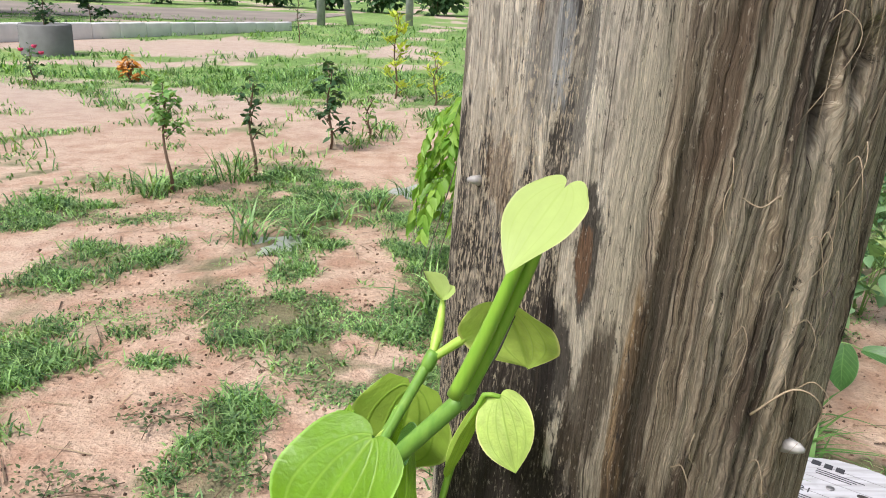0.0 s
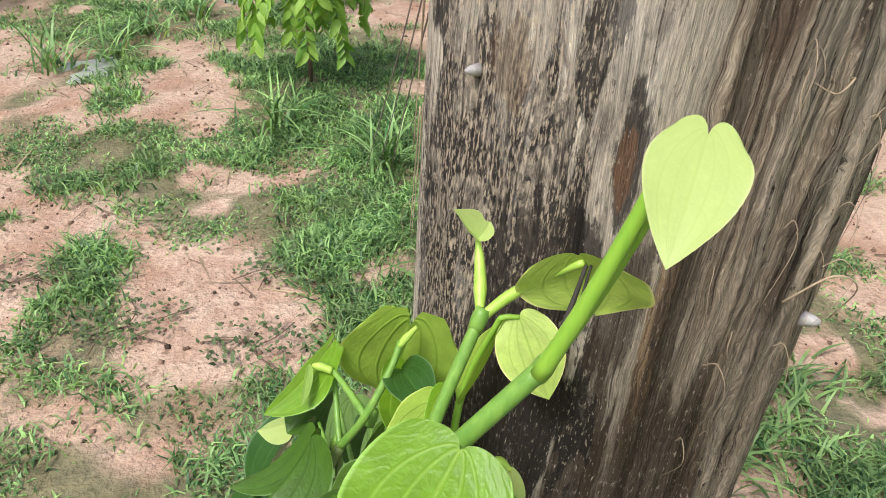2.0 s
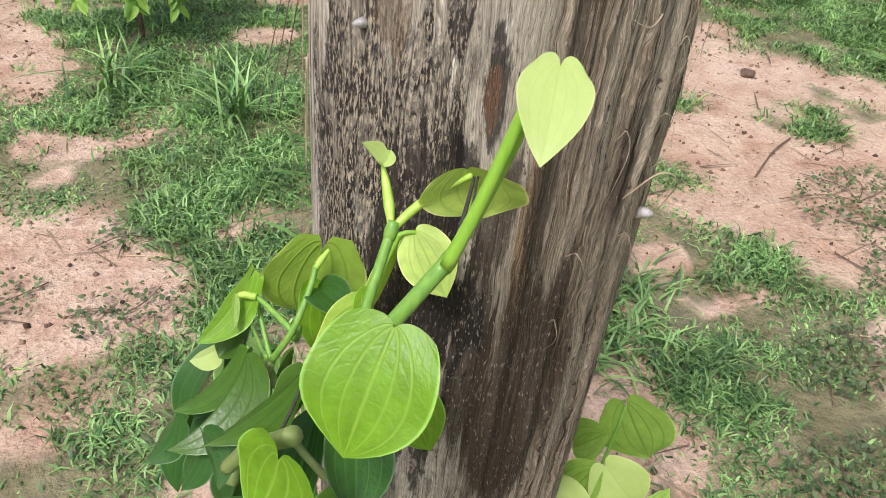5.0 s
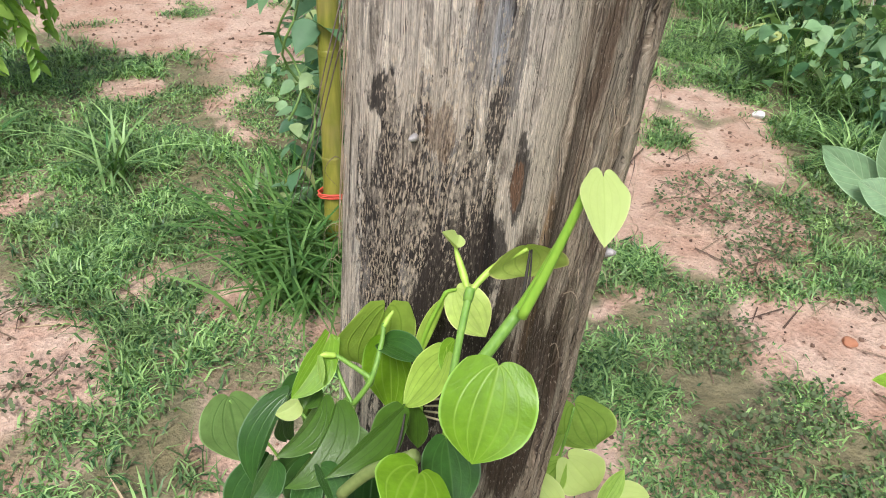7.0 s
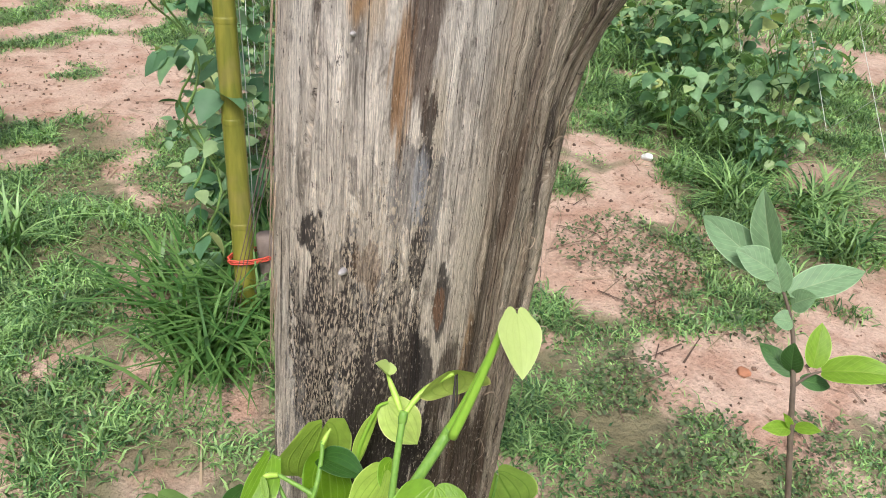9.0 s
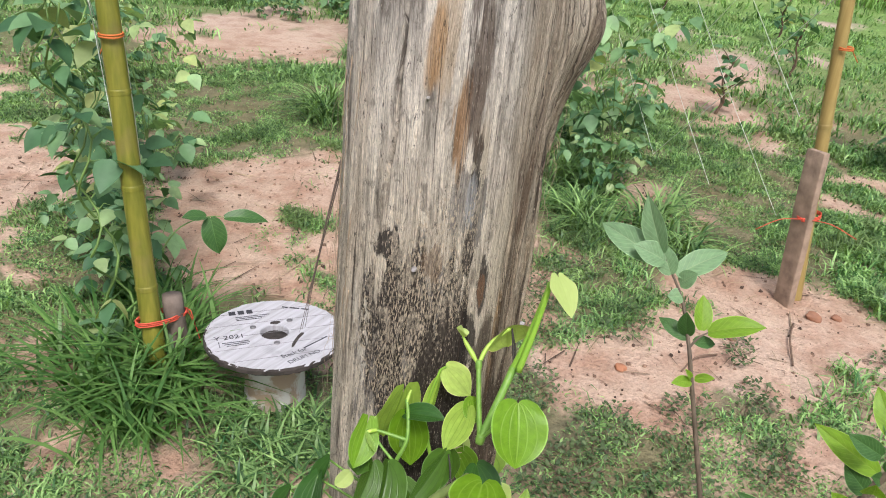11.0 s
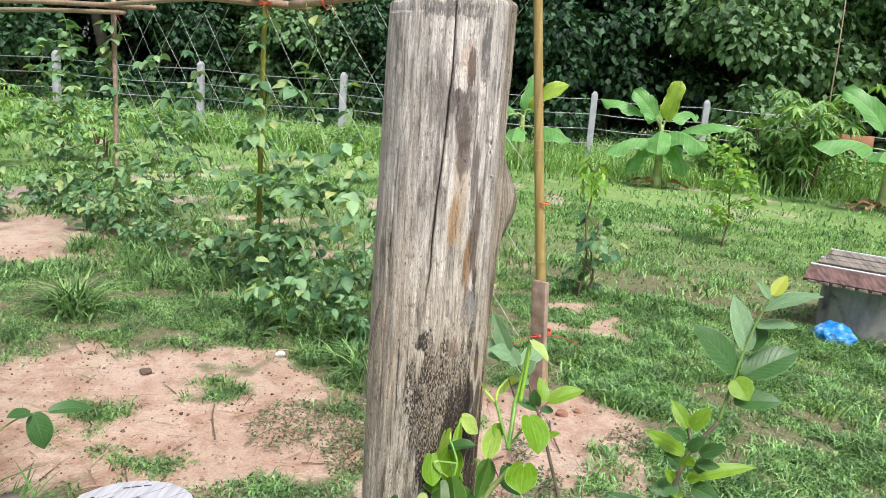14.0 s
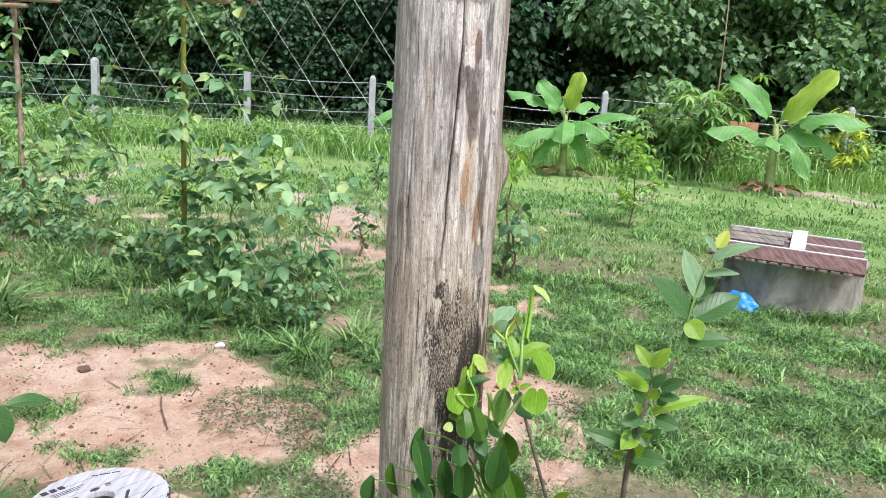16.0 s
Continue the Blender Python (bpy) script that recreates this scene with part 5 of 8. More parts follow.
spread_leaf(vine, (0.1284, 0.5154, 1.0218), (0.1224, 0.5018, 1.0106), (0.1236, 0.5122, 1.0162), (0.1267, 0.5085, 1.0174), pepper_pale, 1.0, lobe=0.02, fold=0.5, bend=0.2)
# narrow folded leaf standing against the post
spread_leaf(vine, (0.1921, 0.4922, 1.0065), (0.2079, 0.4893, 1.0523), (0.1990, 0.5005, 1.0280), (0.1985, 0.4871, 1.0313), pepper_under, 0.95, lobe=0.02, fold=1.1, bend=-0.35, start=0.4, tipsharp=0.6)
# tent-shaped leaf by the side shoot
spread_leaf(vine, (0.1646, 0.4391, 1.0618), (0.1424, 0.4468, 1.0254), (0.1547, 0.4566, 1.0424), (0.1571, 0.4307, 1.0455), pepper_under, 1.0, lobe=0.1, fold=-0.2, bend=0.35, start=0.9)
spread_leaf(vine, (0.1688, 0.4381, 1.0703), (0.1600, 0.4307, 1.0490), (0.1658, 0.4465, 1.0568), (0.1665, 0.4312, 1.0629), pepper_mid, 1.0, lobe=0.05, fold=-0.5, bend=0.3, start=0.8)
# long folded leaf with its dark stalk
spread_leaf(vine, (0.1384, 0.4426, 1.0309), (0.0935, 0.4546, 0.9915), (0.1201, 0.4590, 1.0096), (0.1173, 0.4400, 1.0079), pepper_shade, 1.05, lobe=0.05, fold=0.75, bend=0.45, tipsharp=0.9, start=0.5)
spread_leaf(vine, (0.1398, 0.4429, 1.0279), (0.1200, 0.4501, 0.9926), (0.1342, 0.4624, 1.0061), (0.1323, 0.4351, 1.0086), pepper_shade, 1.0, lobe=0.05, fold=-0.2, bend=0.3, start=0.8)
spread_leaf(vine, (0.1490, 0.4435, 1.0242), (0.1488, 0.4392, 0.9941), (0.1456, 0.4483, 1.0051), (0.1533, 0.4374, 1.0130), pepper_shade, 1.0, lobe=0.1, fold=-0.3, bend=0.3, start=0.8)
stem(vine, [(0.1228, 0.4279, 1.0157), (0.1311, 0.4337, 1.0229), (0.1378, 0.4397, 1.0298)], [0.0007, 0.0008, 0.0005], dry_black, "dry_sheath")
# curled leaves of the outer cluster, mostly with its shade put into their colour
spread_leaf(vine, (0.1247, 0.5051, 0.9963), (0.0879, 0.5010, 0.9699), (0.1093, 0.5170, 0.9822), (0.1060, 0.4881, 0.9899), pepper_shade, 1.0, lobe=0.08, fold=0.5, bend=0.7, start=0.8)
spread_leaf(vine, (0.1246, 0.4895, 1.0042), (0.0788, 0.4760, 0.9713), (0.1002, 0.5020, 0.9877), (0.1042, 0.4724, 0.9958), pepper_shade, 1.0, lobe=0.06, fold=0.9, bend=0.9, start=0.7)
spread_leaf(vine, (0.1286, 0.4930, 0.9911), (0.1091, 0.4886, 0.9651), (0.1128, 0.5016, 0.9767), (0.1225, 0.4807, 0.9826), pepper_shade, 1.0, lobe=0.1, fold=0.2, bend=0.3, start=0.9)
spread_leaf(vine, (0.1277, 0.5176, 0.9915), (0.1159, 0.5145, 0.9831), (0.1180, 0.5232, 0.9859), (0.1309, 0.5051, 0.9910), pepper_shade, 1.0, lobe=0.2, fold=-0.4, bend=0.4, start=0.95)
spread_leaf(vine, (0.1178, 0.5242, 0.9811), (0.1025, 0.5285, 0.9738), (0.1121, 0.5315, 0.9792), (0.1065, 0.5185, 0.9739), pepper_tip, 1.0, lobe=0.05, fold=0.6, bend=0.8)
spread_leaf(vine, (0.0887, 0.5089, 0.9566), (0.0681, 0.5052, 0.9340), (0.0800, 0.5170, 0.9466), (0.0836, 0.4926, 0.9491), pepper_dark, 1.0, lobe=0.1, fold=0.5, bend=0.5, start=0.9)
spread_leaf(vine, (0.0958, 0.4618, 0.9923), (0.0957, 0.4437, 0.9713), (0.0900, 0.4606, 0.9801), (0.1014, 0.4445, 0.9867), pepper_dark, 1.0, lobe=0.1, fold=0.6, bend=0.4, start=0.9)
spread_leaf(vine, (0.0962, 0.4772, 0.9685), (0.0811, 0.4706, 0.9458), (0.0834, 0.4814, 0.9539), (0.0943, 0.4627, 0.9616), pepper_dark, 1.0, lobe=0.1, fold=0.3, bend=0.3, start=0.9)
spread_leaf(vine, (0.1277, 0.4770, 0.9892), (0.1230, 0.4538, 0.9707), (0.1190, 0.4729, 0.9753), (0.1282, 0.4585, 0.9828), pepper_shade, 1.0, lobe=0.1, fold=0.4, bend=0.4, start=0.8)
# broad leaves in front, below the large bright one
spread_leaf(vine, (0.1132, 0.3965, 1.0388), (0.1005, 0.3961, 1.0070), (0.0979, 0.4164, 1.0243), (0.1188, 0.3782, 1.0351), pepper_mid, 1.05, lobe=0.26, fold=0.12, bend=0.45, start=0.98)
spread_leaf(vine, (0.1528, 0.4195, 1.0171), (0.1427, 0.3961, 0.9822), (0.1379, 0.4219, 0.9967), (0.1628, 0.3992, 1.0045), pepper_dark, 1.0, lobe=0.1, fold=0.18, bend=0.3, start=0.75)
# the old main stem with its stub
stem(vine, [(0.1369, 0.4900, 0.9945), (0.1277, 0.4852, 0.9818), (0.1177, 0.4776, 0.9649), (0.1047, 0.4650, 0.9446)], [0.0024, 0.0028, 0.0032, 0.0034], vine_old, "stem")
stem(vine, [(0.1241, 0.4129, 1.0290), (0.1194, 0.4250, 1.0147), (0.1115, 0.4380, 0.9998), (0.1016, 0.4495, 0.9774)], [0.0044, 0.004, 0.0038, 0.0036], vine_old, "stem")
stem(vine, [(0.1369, 0.4900, 0.9945), (0.1384, 0.5058, 1.0042), (0.1400, 0.5200, 1.0179)], [0.0014, 0.0013, 0.001], vine_stem, "petiole")
# hanging leaves lower down, darker in colour for the shade among them
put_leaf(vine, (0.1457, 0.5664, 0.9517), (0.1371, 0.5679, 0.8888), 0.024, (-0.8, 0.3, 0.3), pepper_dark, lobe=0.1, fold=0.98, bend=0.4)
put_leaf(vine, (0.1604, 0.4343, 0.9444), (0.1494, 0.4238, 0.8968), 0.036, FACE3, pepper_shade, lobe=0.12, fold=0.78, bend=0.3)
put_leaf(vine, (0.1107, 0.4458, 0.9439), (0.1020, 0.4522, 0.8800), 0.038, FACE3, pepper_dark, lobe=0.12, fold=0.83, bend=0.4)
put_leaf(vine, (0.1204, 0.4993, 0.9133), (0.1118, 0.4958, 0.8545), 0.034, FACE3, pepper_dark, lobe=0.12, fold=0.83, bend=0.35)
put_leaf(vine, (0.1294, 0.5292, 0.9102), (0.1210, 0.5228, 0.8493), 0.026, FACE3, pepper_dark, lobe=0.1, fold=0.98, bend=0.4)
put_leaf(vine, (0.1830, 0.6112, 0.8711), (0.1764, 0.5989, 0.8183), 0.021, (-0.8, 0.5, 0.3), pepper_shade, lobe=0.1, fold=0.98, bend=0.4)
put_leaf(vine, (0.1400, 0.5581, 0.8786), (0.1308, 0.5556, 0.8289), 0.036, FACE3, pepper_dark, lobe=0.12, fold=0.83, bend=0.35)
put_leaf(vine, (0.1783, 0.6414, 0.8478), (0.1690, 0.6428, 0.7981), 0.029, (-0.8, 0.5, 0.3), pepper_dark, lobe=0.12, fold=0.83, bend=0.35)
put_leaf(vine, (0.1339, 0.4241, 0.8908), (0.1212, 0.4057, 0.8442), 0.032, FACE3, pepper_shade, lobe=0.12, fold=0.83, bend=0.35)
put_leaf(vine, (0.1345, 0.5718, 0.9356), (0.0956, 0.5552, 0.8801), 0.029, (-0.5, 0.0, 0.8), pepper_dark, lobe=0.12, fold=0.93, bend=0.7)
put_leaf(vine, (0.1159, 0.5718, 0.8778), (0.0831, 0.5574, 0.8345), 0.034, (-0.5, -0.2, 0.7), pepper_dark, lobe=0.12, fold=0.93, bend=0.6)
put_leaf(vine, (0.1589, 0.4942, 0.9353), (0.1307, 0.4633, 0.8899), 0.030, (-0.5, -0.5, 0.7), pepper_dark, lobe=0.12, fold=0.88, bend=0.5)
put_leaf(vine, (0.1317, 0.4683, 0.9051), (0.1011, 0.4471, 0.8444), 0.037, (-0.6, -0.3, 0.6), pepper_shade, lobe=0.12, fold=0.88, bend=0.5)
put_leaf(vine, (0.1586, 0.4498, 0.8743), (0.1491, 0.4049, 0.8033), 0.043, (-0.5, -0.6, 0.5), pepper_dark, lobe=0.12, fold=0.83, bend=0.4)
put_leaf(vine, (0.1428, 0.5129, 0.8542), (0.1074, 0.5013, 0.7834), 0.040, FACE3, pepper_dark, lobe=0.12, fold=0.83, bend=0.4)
# a little hooked leaf by the post
stem(vine, [(0.1867, 0.4581, 0.9554), (0.1926, 0.4604, 0.9909), (0.2001, 0.4628, 0.9979), (0.2053, 0.4600, 0.9938)], [0.0012, 0.002, 0.0022, 0.0012], vine_young, "petiole")
put_leaf(vine, (0.2052, 0.4600, 0.9948), (0.2076, 0.4552, 0.9714), 0.010, (-0.2, -0.8, 0.3), pepper_tip, lobe=0.05, fold=0.6, bend=0.3)
put_leaf(vine, (0.1970, 0.4596, 0.9827), (0.2057, 0.4442, 0.9399), 0.03, (-0.3, -0.8, 0.4), pepper_mid, lobe=0.12, fold=0.2, bend=0.3)
for k in range(5):
    a = Vector((0.163, 0.452, 1.002 + 0.0042 * k)) - vine.location
    part("air_root", tube(bmesh.new(), [a, a + Vector((0.006, -0.004, 0.0015 * (k - 2))), a + Vector((0.013, -0.007, 0.003 * (k - 2.5)))], [0.0006, 0.0007, 0.0003], 6), root_pale, vine)
# twigs joining the hanging leaves to the stem
for p in ((0.1457, 0.5664, 0.9517), (0.1107, 0.4458, 0.9439), (0.1204, 0.4993, 0.9133), (0.1294, 0.5292, 0.9102), (0.1830, 0.6112, 0.8711), (0.1783, 0.6414, 0.8478),
          (0.1400, 0.5581, 0.8786), (0.1345, 0.5718, 0.9356), (0.1159, 0.5718, 0.8778), (0.1604, 0.4343, 0.9444), (0.1339, 0.4241, 0.8908)):
    q = Vector(p)
    stem(vine, [(0.15, 0.455, max(0.72, q.z - 0.09)), ((q.x + 0.15) / 2, (q.y + 0.455) / 2, q.z - 0.02), p], [0.0020, 0.0016, 0.0010], vine_stem, "petiole", 7, 5)
stem(vine, [(0.1460, 0.4400, 0.9550), (0.1350, 0.4650, 0.9720), (0.1367, 0.4977, 0.9890)], [0.0022, 0.002, 0.0019], vine_old, "branch")

# further shoots beyond the post
vine2 = thing("pepper_vine", "young pepper shoot with pale round leaves behind the post", "vine", at=(0.42, 0.54, 0.0))
stem(vine2, [(0.42, 0.55, -0.02), (0.43, 0.545, 0.3), (0.455, 0.553, 0.55), (0.480, 0.560, 0.66), (0.495, 0.567, 0.711)], [0.0035, 0.003, 0.0025, 0.002, 0.0014], vine_stem, "stem")
put_leaf(vine2, (0.4960, 0.5660, 0.7115), (0.5330, 0.5500, 0.6330), 0.076, (-0.62, -0.38, 0.60), pepper_pale, lobe=0.20, fold=0.08, bend=0.35, start=0.9)
put_leaf(vine2, (0.470, 0.560, 0.690), (0.462, 0.590, 0.640), 0.046, (-0.6, -0.2, 0.7), pepper_pale, lobe=0.1, fold=0.4, bend=0.3)
put_leaf(vine2, (0.4360, 0.5190, 0.7080), (0.4600, 0.4930, 0.6670), 0.058, (-0.60, -0.42, 0.62), pepper_tip, lobe=0.20, fold=0.12, bend=0.3, start=0.9)
put_leaf(vine2, (0.4300, 0.5250, 0.7020), (0.4100, 0.5400, 0.6500), 0.044, (-0.6, -0.3, 0.6), pepper_pale, lobe=0.1, fold=0.2, bend=0.4)
stem(vine2, [(0.43, 0.543, 0.5), (0.433, 0.535, 0.6), (0.436, 0.520, 0.707)], [0.002, 0.0016, 0.001], vine_young, "petiole")
stem(vine2, [(0.415, 0.545, 0.52), (0.352, 0.536, 0.66), (0.365, 0.531, 0.702), (0.384, 0.526, 0.713)], [0.002, 0.0022, 0.0018, 0.001], vine_young, "petiole")
put_leaf(vine2, (0.3840, 0.5260, 0.7130), (0.3980, 0.4860, 0.6780), 0.034, (-0.4, -0.5, 0.7), pepper_tip, lobe=0.10, fold=0.4, bend=0.3)
put_leaf(vine2, (0.4360, 0.4680, 0.6850), (0.4640, 0.4700, 0.7220), 0.022, (-0.6, -0.5, 0.4), pepper_pale, lobe=0.06, fold=0.3, bend=0.1)
put_leaf(vine2, (0.4500, 0.4750, 0.6800), (0.5000, 0.4500, 0.6700), 0.036, (-0.5, -0.4, 0.7), pepper_tip, lobe=0.10, fold=0.3, bend=0.4)
put_leaf(vine2, (0.40, 0.53, 0.56), (0.36, 0.47, 0.50), 0.06, (-0.4, -0.4, 0.8), pepper_mid, lobe=0.12, fold=0.2, bend=0.4)
stem(vine2, [(0.43, 0.545, 0.45), (0.435, 0.50, 0.60), (0.440, 0.472, 0.682)], [0.002, 0.0016, 0.001], vine_young, "petiole")
vine3 = thing("pepper_vine", "young pepper shoot with one broad leaf by the post", "vine", at=(0.27, 0.80, 0.0))
stem(vine3, [(0.28, 0.72, -0.02), (0.275, 0.76, 0.3), (0.245, 0.79, 0.55), (0.194, 0.827, 0.684)], [0.0035, 0.003, 0.002, 0.0012], vine_stem, "stem")
put_leaf(vine3, (0.1940, 0.8270, 0.6870), (0.1970, 0.8150, 0.5880), 0.082, (-0.35, -0.75, 0.6), pepper_dull, lobe=0.1, fold=0.1, bend=0.2, start=0.8)
put_leaf(vine3, (0.26, 0.77, 0.42), (0.17, 0.80, 0.36), 0.07, (-0.3, -0.6, 0.7), pepper_mid, lobe=0.12, fold=0.15, bend=0.4)
put_leaf(vine3, (0.27, 0.76, 0.3), (0.32, 0.84, 0.26), 0.07, (-0.3, -0.6, 0.7), pepper_mid, lobe=0.12, fold=0.15, bend=0.4)

# ---- loose fibres and nails on the post ----
fibre_pale = make_plain("bark_fibre", (0.36, 0.28, 0.19), 0.8, 0.3, 80)
fibre_dark = make_plain("dark_bark_fibre", (0.13, 0.10, 0.08), 0.8, 0.3, 80)
steel = make_plain("weathered_nail", (0.46, 0.44, 0.42), 0.6, 0.35, 200, 0.2)
random.seed(12)


def strand(pts, r, material):
    p = [Vector(q) - wooden_post.location for q in pts]
    s = spline(p, 5)
    part("bark_fibre", tube(bmesh.new(), s, list(np.linspace(r, r * 0.3, len(s))), 5), material, wooden_post)


for k in range(60):
    deg = random.choice((random.uniform(268, 322), random.uniform(262, 320), random.uniform(118, 150)))
    z = random.uniform(0.95, 1.3)
    l = random.uniform(0.015, 0.06)
    o = random.uniform(0.003, 0.016)
    a, b, c = post_point(deg, z, 0.002), post_point(deg + random.uniform(-4, 4), z - l * 0.2, o), post_point(deg + random.uniform(-9, 9), z - l, o * random.uniform(0.2, 1.4))
    strand((a, (a + b) / 2 + Vector((0, 0, 0.008)), b, c), random.uniform(0.00018, 0.00038), fibre_pale if random.random() < 0.75 else fibre_dark)
for k in range(3):
    deg, z = 135 + 3 * k, 1.20 + 0.012 * k
    strand((post_point(deg, z, 0.001), post_point(deg + 2, z - 0.05, 0.012), post_point(deg + 3, z - 0.10, 0.022), post_point(deg + 5, z - 0.15 - 0.01 * k, 0.03 + 0.004 * k)), 0.0007, fibre_dark)
for k in range(14):                     # pale hanging bast on the open side
    deg, z = random.uniform(138, 162), random.uniform(1.1, 1.36)
    strand((post_point(deg, z, 0.0015), post_point(deg + random.uniform(-1, 1), z - 0.04, 0.003), post_point(deg + random.uniform(-3, 3), z - random.uniform(0.06, 0.11), 0.004)), 0.0005, fibre_pale)
strand((post_point(284, 1.16, 0.002), post_point(281, 1.162, 0.007), post_point(277, 1.158, 0.008), post_point(273, 1.161, 0.004)), 0.0006, fibre_pale)
strand((post_point(290, 1.06, 0.002), post_point(294, 1.078, 0.014), post_point(300, 1.07, 0.02), post_point(305, 1.045, 0.012)), 0.0006, fibre_pale)


def nail(deg, z, label, size=1.0):
    p = post_point(deg, z, 0.0)
    n = Vector((math.cos(radians(deg)), math.sin(radians(deg)), 0.12)).normalized()
    root = thing("nail", label, "nail", at=p)
    part("head", tube(bmesh.new(), [n * -0.001 * size, n * 0.0045 * size, n * 0.0068 * size], [0.0034 * size, 0.0022 * size, 0.0009 * size], 9), steel, root)
    part("shank", tube(bmesh.new(), [-n * 0.012, n * 0.002 * size], 0.0016 * size, 8), steel, root)


nail(198, 1.149, "pale nail driven into the wooden post", 0.8)
nail(309, 1.036, "short nail sticking out of the post", 1.3)
nail(106, 1.047, "nail head on the side of the post", 1.2)
nail(236, 1.40, "small pale nail in the upper post", 0.8)
nail(197, 1.30, "tiny nail in the weathered post", 0.5)

# ---- two guava saplings ----
guava_bark = make_plain("guava_stem", (0.13, 0.10, 0.07), 0.7, 0.3, 50)
G1 = (-0.6, -0.15, 0.75)
guava = thing("guava_sapling", "slender guava sapling with broad grey-green leaves", "sapling", at=(0.678, 0.077, 0.0))
stem(guava, [(0.674, 0.067, -0.03), (0.726, 0.203, 0.38), (0.774, 0.332, 0.766), (0.790, 0.356, 0.830), (0.812, 0.386, 0.890), (0.819, 0.425, 0.945)], [0.0055, 0.0046, 0.0036, 0.0032, 0.0026, 0.0016], guava_bark)
put_leaf(guava, (0.8140, 0.4330, 0.9410), (0.8480, 0.5450, 0.9620), 0.046, (-0.75, 0.05, 0.7), guava_grey, lobe=0.0, fold=0.2, bend=0.5, start=0.35)
put_leaf(guava, (0.8200, 0.4330, 0.9530), (0.8340, 0.4770, 1.0350), 0.040, (-0.85, 0.3, 0.35), guava_grey, lobe=0.0, fold=0.25, bend=0.3, start=0.35)
put_leaf(guava, (0.8180, 0.4250, 0.9420), (0.7990, 0.4760, 0.9620), 0.040, (-0.7, 0.0, 0.75), guava_grey, lobe=0.0, fold=0.15, bend=0.6, start=0.45)
put_leaf(guava, (0.8150, 0.4110, 0.9240), (0.8250, 0.4400, 0.9680), 0.034, (-0.85, 0.0, 0.5), guava_grey, lobe=0.0, fold=0.2, bend=0.3, start=0.35)
put_leaf(guava, (0.8190, 0.4040, 0.9240), (0.8980, 0.3470, 0.9520), 0.042, (-0.5, -0.2, 0.85), guava_grey, lobe=0.0, fold=0.2, bend=0.5, start=0.35)
put_leaf(guava, (0.8170, 0.3960, 0.9130), (0.8130, 0.3720, 0.9400), 0.030, (-0.8, 0.0, 0.6), guava_grey, lobe=0.0, fold=0.15, bend=0.3, start=0.5)
put_leaf(guava, (0.8110, 0.3860, 0.8940), (0.7970, 0.4060, 0.8950), 0.026, G1, guava_grey, lobe=0.0, fold=0.2, bend=0.6, start=0.5)
put_leaf(guava, (0.7940, 0.3630, 0.8400), (0.7830, 0.3700, 0.8870), 0.028, (-0.9, 0.0, 0.2), guava_dark, lobe=0.0, fold=0.1, bend=0.3, start=0.45)
put_leaf(guava, (0.7930, 0.3600, 0.8360), (0.8020, 0.4120, 0.8520), 0.026, G1, guava_dark, lobe=0.0, fold=0.15, bend=0.4, start=0.4)
put_leaf(guava, (0.8120, 0.3350, 0.8480), (0.8310, 0.2560, 0.8780), 0.040, (-0.5, 0.1, 0.85), guava_fresh, lobe=0.0, fold=0.25, bend=0.6, start=0.4)
put_leaf(guava, (0.8080, 0.3450, 0.8500), (0.8400, 0.3600, 0.8950), 0.030, (-0.7, -0.4, 0.5), guava_fresh, lobe=0.0, fold=0.3, bend=0.3, start=0.4)
put_leaf(guava, (0.7730, 0.3360, 0.7770), (0.7390, 0.3600, 0.7830), 0.020, G1, guava_fresh, lobe=0.0, fold=0.2, bend=0.4, start=0.4)
put_leaf(guava, (0.7770, 0.3320, 0.7810), (0.7740, 0.3030, 0.7960), 0.016, G1, guava_fresh, lobe=0.0, fold=0.2, bend=0.4, start=0.4)
put_leaf(guava, (0.7750, 0.3360, 0.7790), (0.7620, 0.3480, 0.8020), 0.010, G1, guava_fresh, lobe=0.0, fold=0.5, bend=0.2, start=0.4)
put_leaf(guava, (0.7960, 0.3510, 0.8330), (0.8270, 0.3210, 0.8240), 0.022, G1, guava_dark, lobe=0.0, fold=0.2, bend=0.4, start=0.4)
put_leaf(guava, (0.6670, 0.2450, 0.5500), (0.6370, 0.2100, 0.5900), 0.02, G1, guava_fresh, lobe=0.0, fold=0.3, bend=0.3, start=0.4)
stem(guava, [(0.7890, 0.3550, 0.8220), (0.8020, 0.3450, 0.8400), (0.8120, 0.3350, 0.8480)], [0.0022, 0.0018, 0.0012], guava_bark, "twig")

guava2 = thing("guava_sapling", "branching guava sapling with dark and bright green leaves", "sapling", at=(0.60, -0.02, 0.0))
stem(guava2, [(0.60, -0.02, -0.03), (0.55, 0.10, 0.4), (0.53, 0.122, 0.7), (0.549, 0.093, 0.856), (0.559, 0.069, 0.901), (0.569, 0.034, 0.947)], [0.008, 0.0068, 0.0058, 0.005, 0.0042, 0.0036], guava_bark)
stem(guava2, [(0.569, 0.034, 0.947), (0.583, 0.017, 1.014), (0.594, 0.004, 1.070), (0.608, -0.018, 1.137), (0.617, -0.039, 1.182)], [0.0034, 0.003, 0.0026, 0.0022, 0.0014], stem_green, "shoot")
stem(guava2, [(0.559, 0.075, 0.895), (0.561, 0.084, 0.915), (0.563, 0.087, 0.932)], [0.003, 0.0024, 0.0018], guava_bark, "twig")
GL, GU = (-0.8, 0.1, 0.55), (-0.6, 0.1, 0.8)
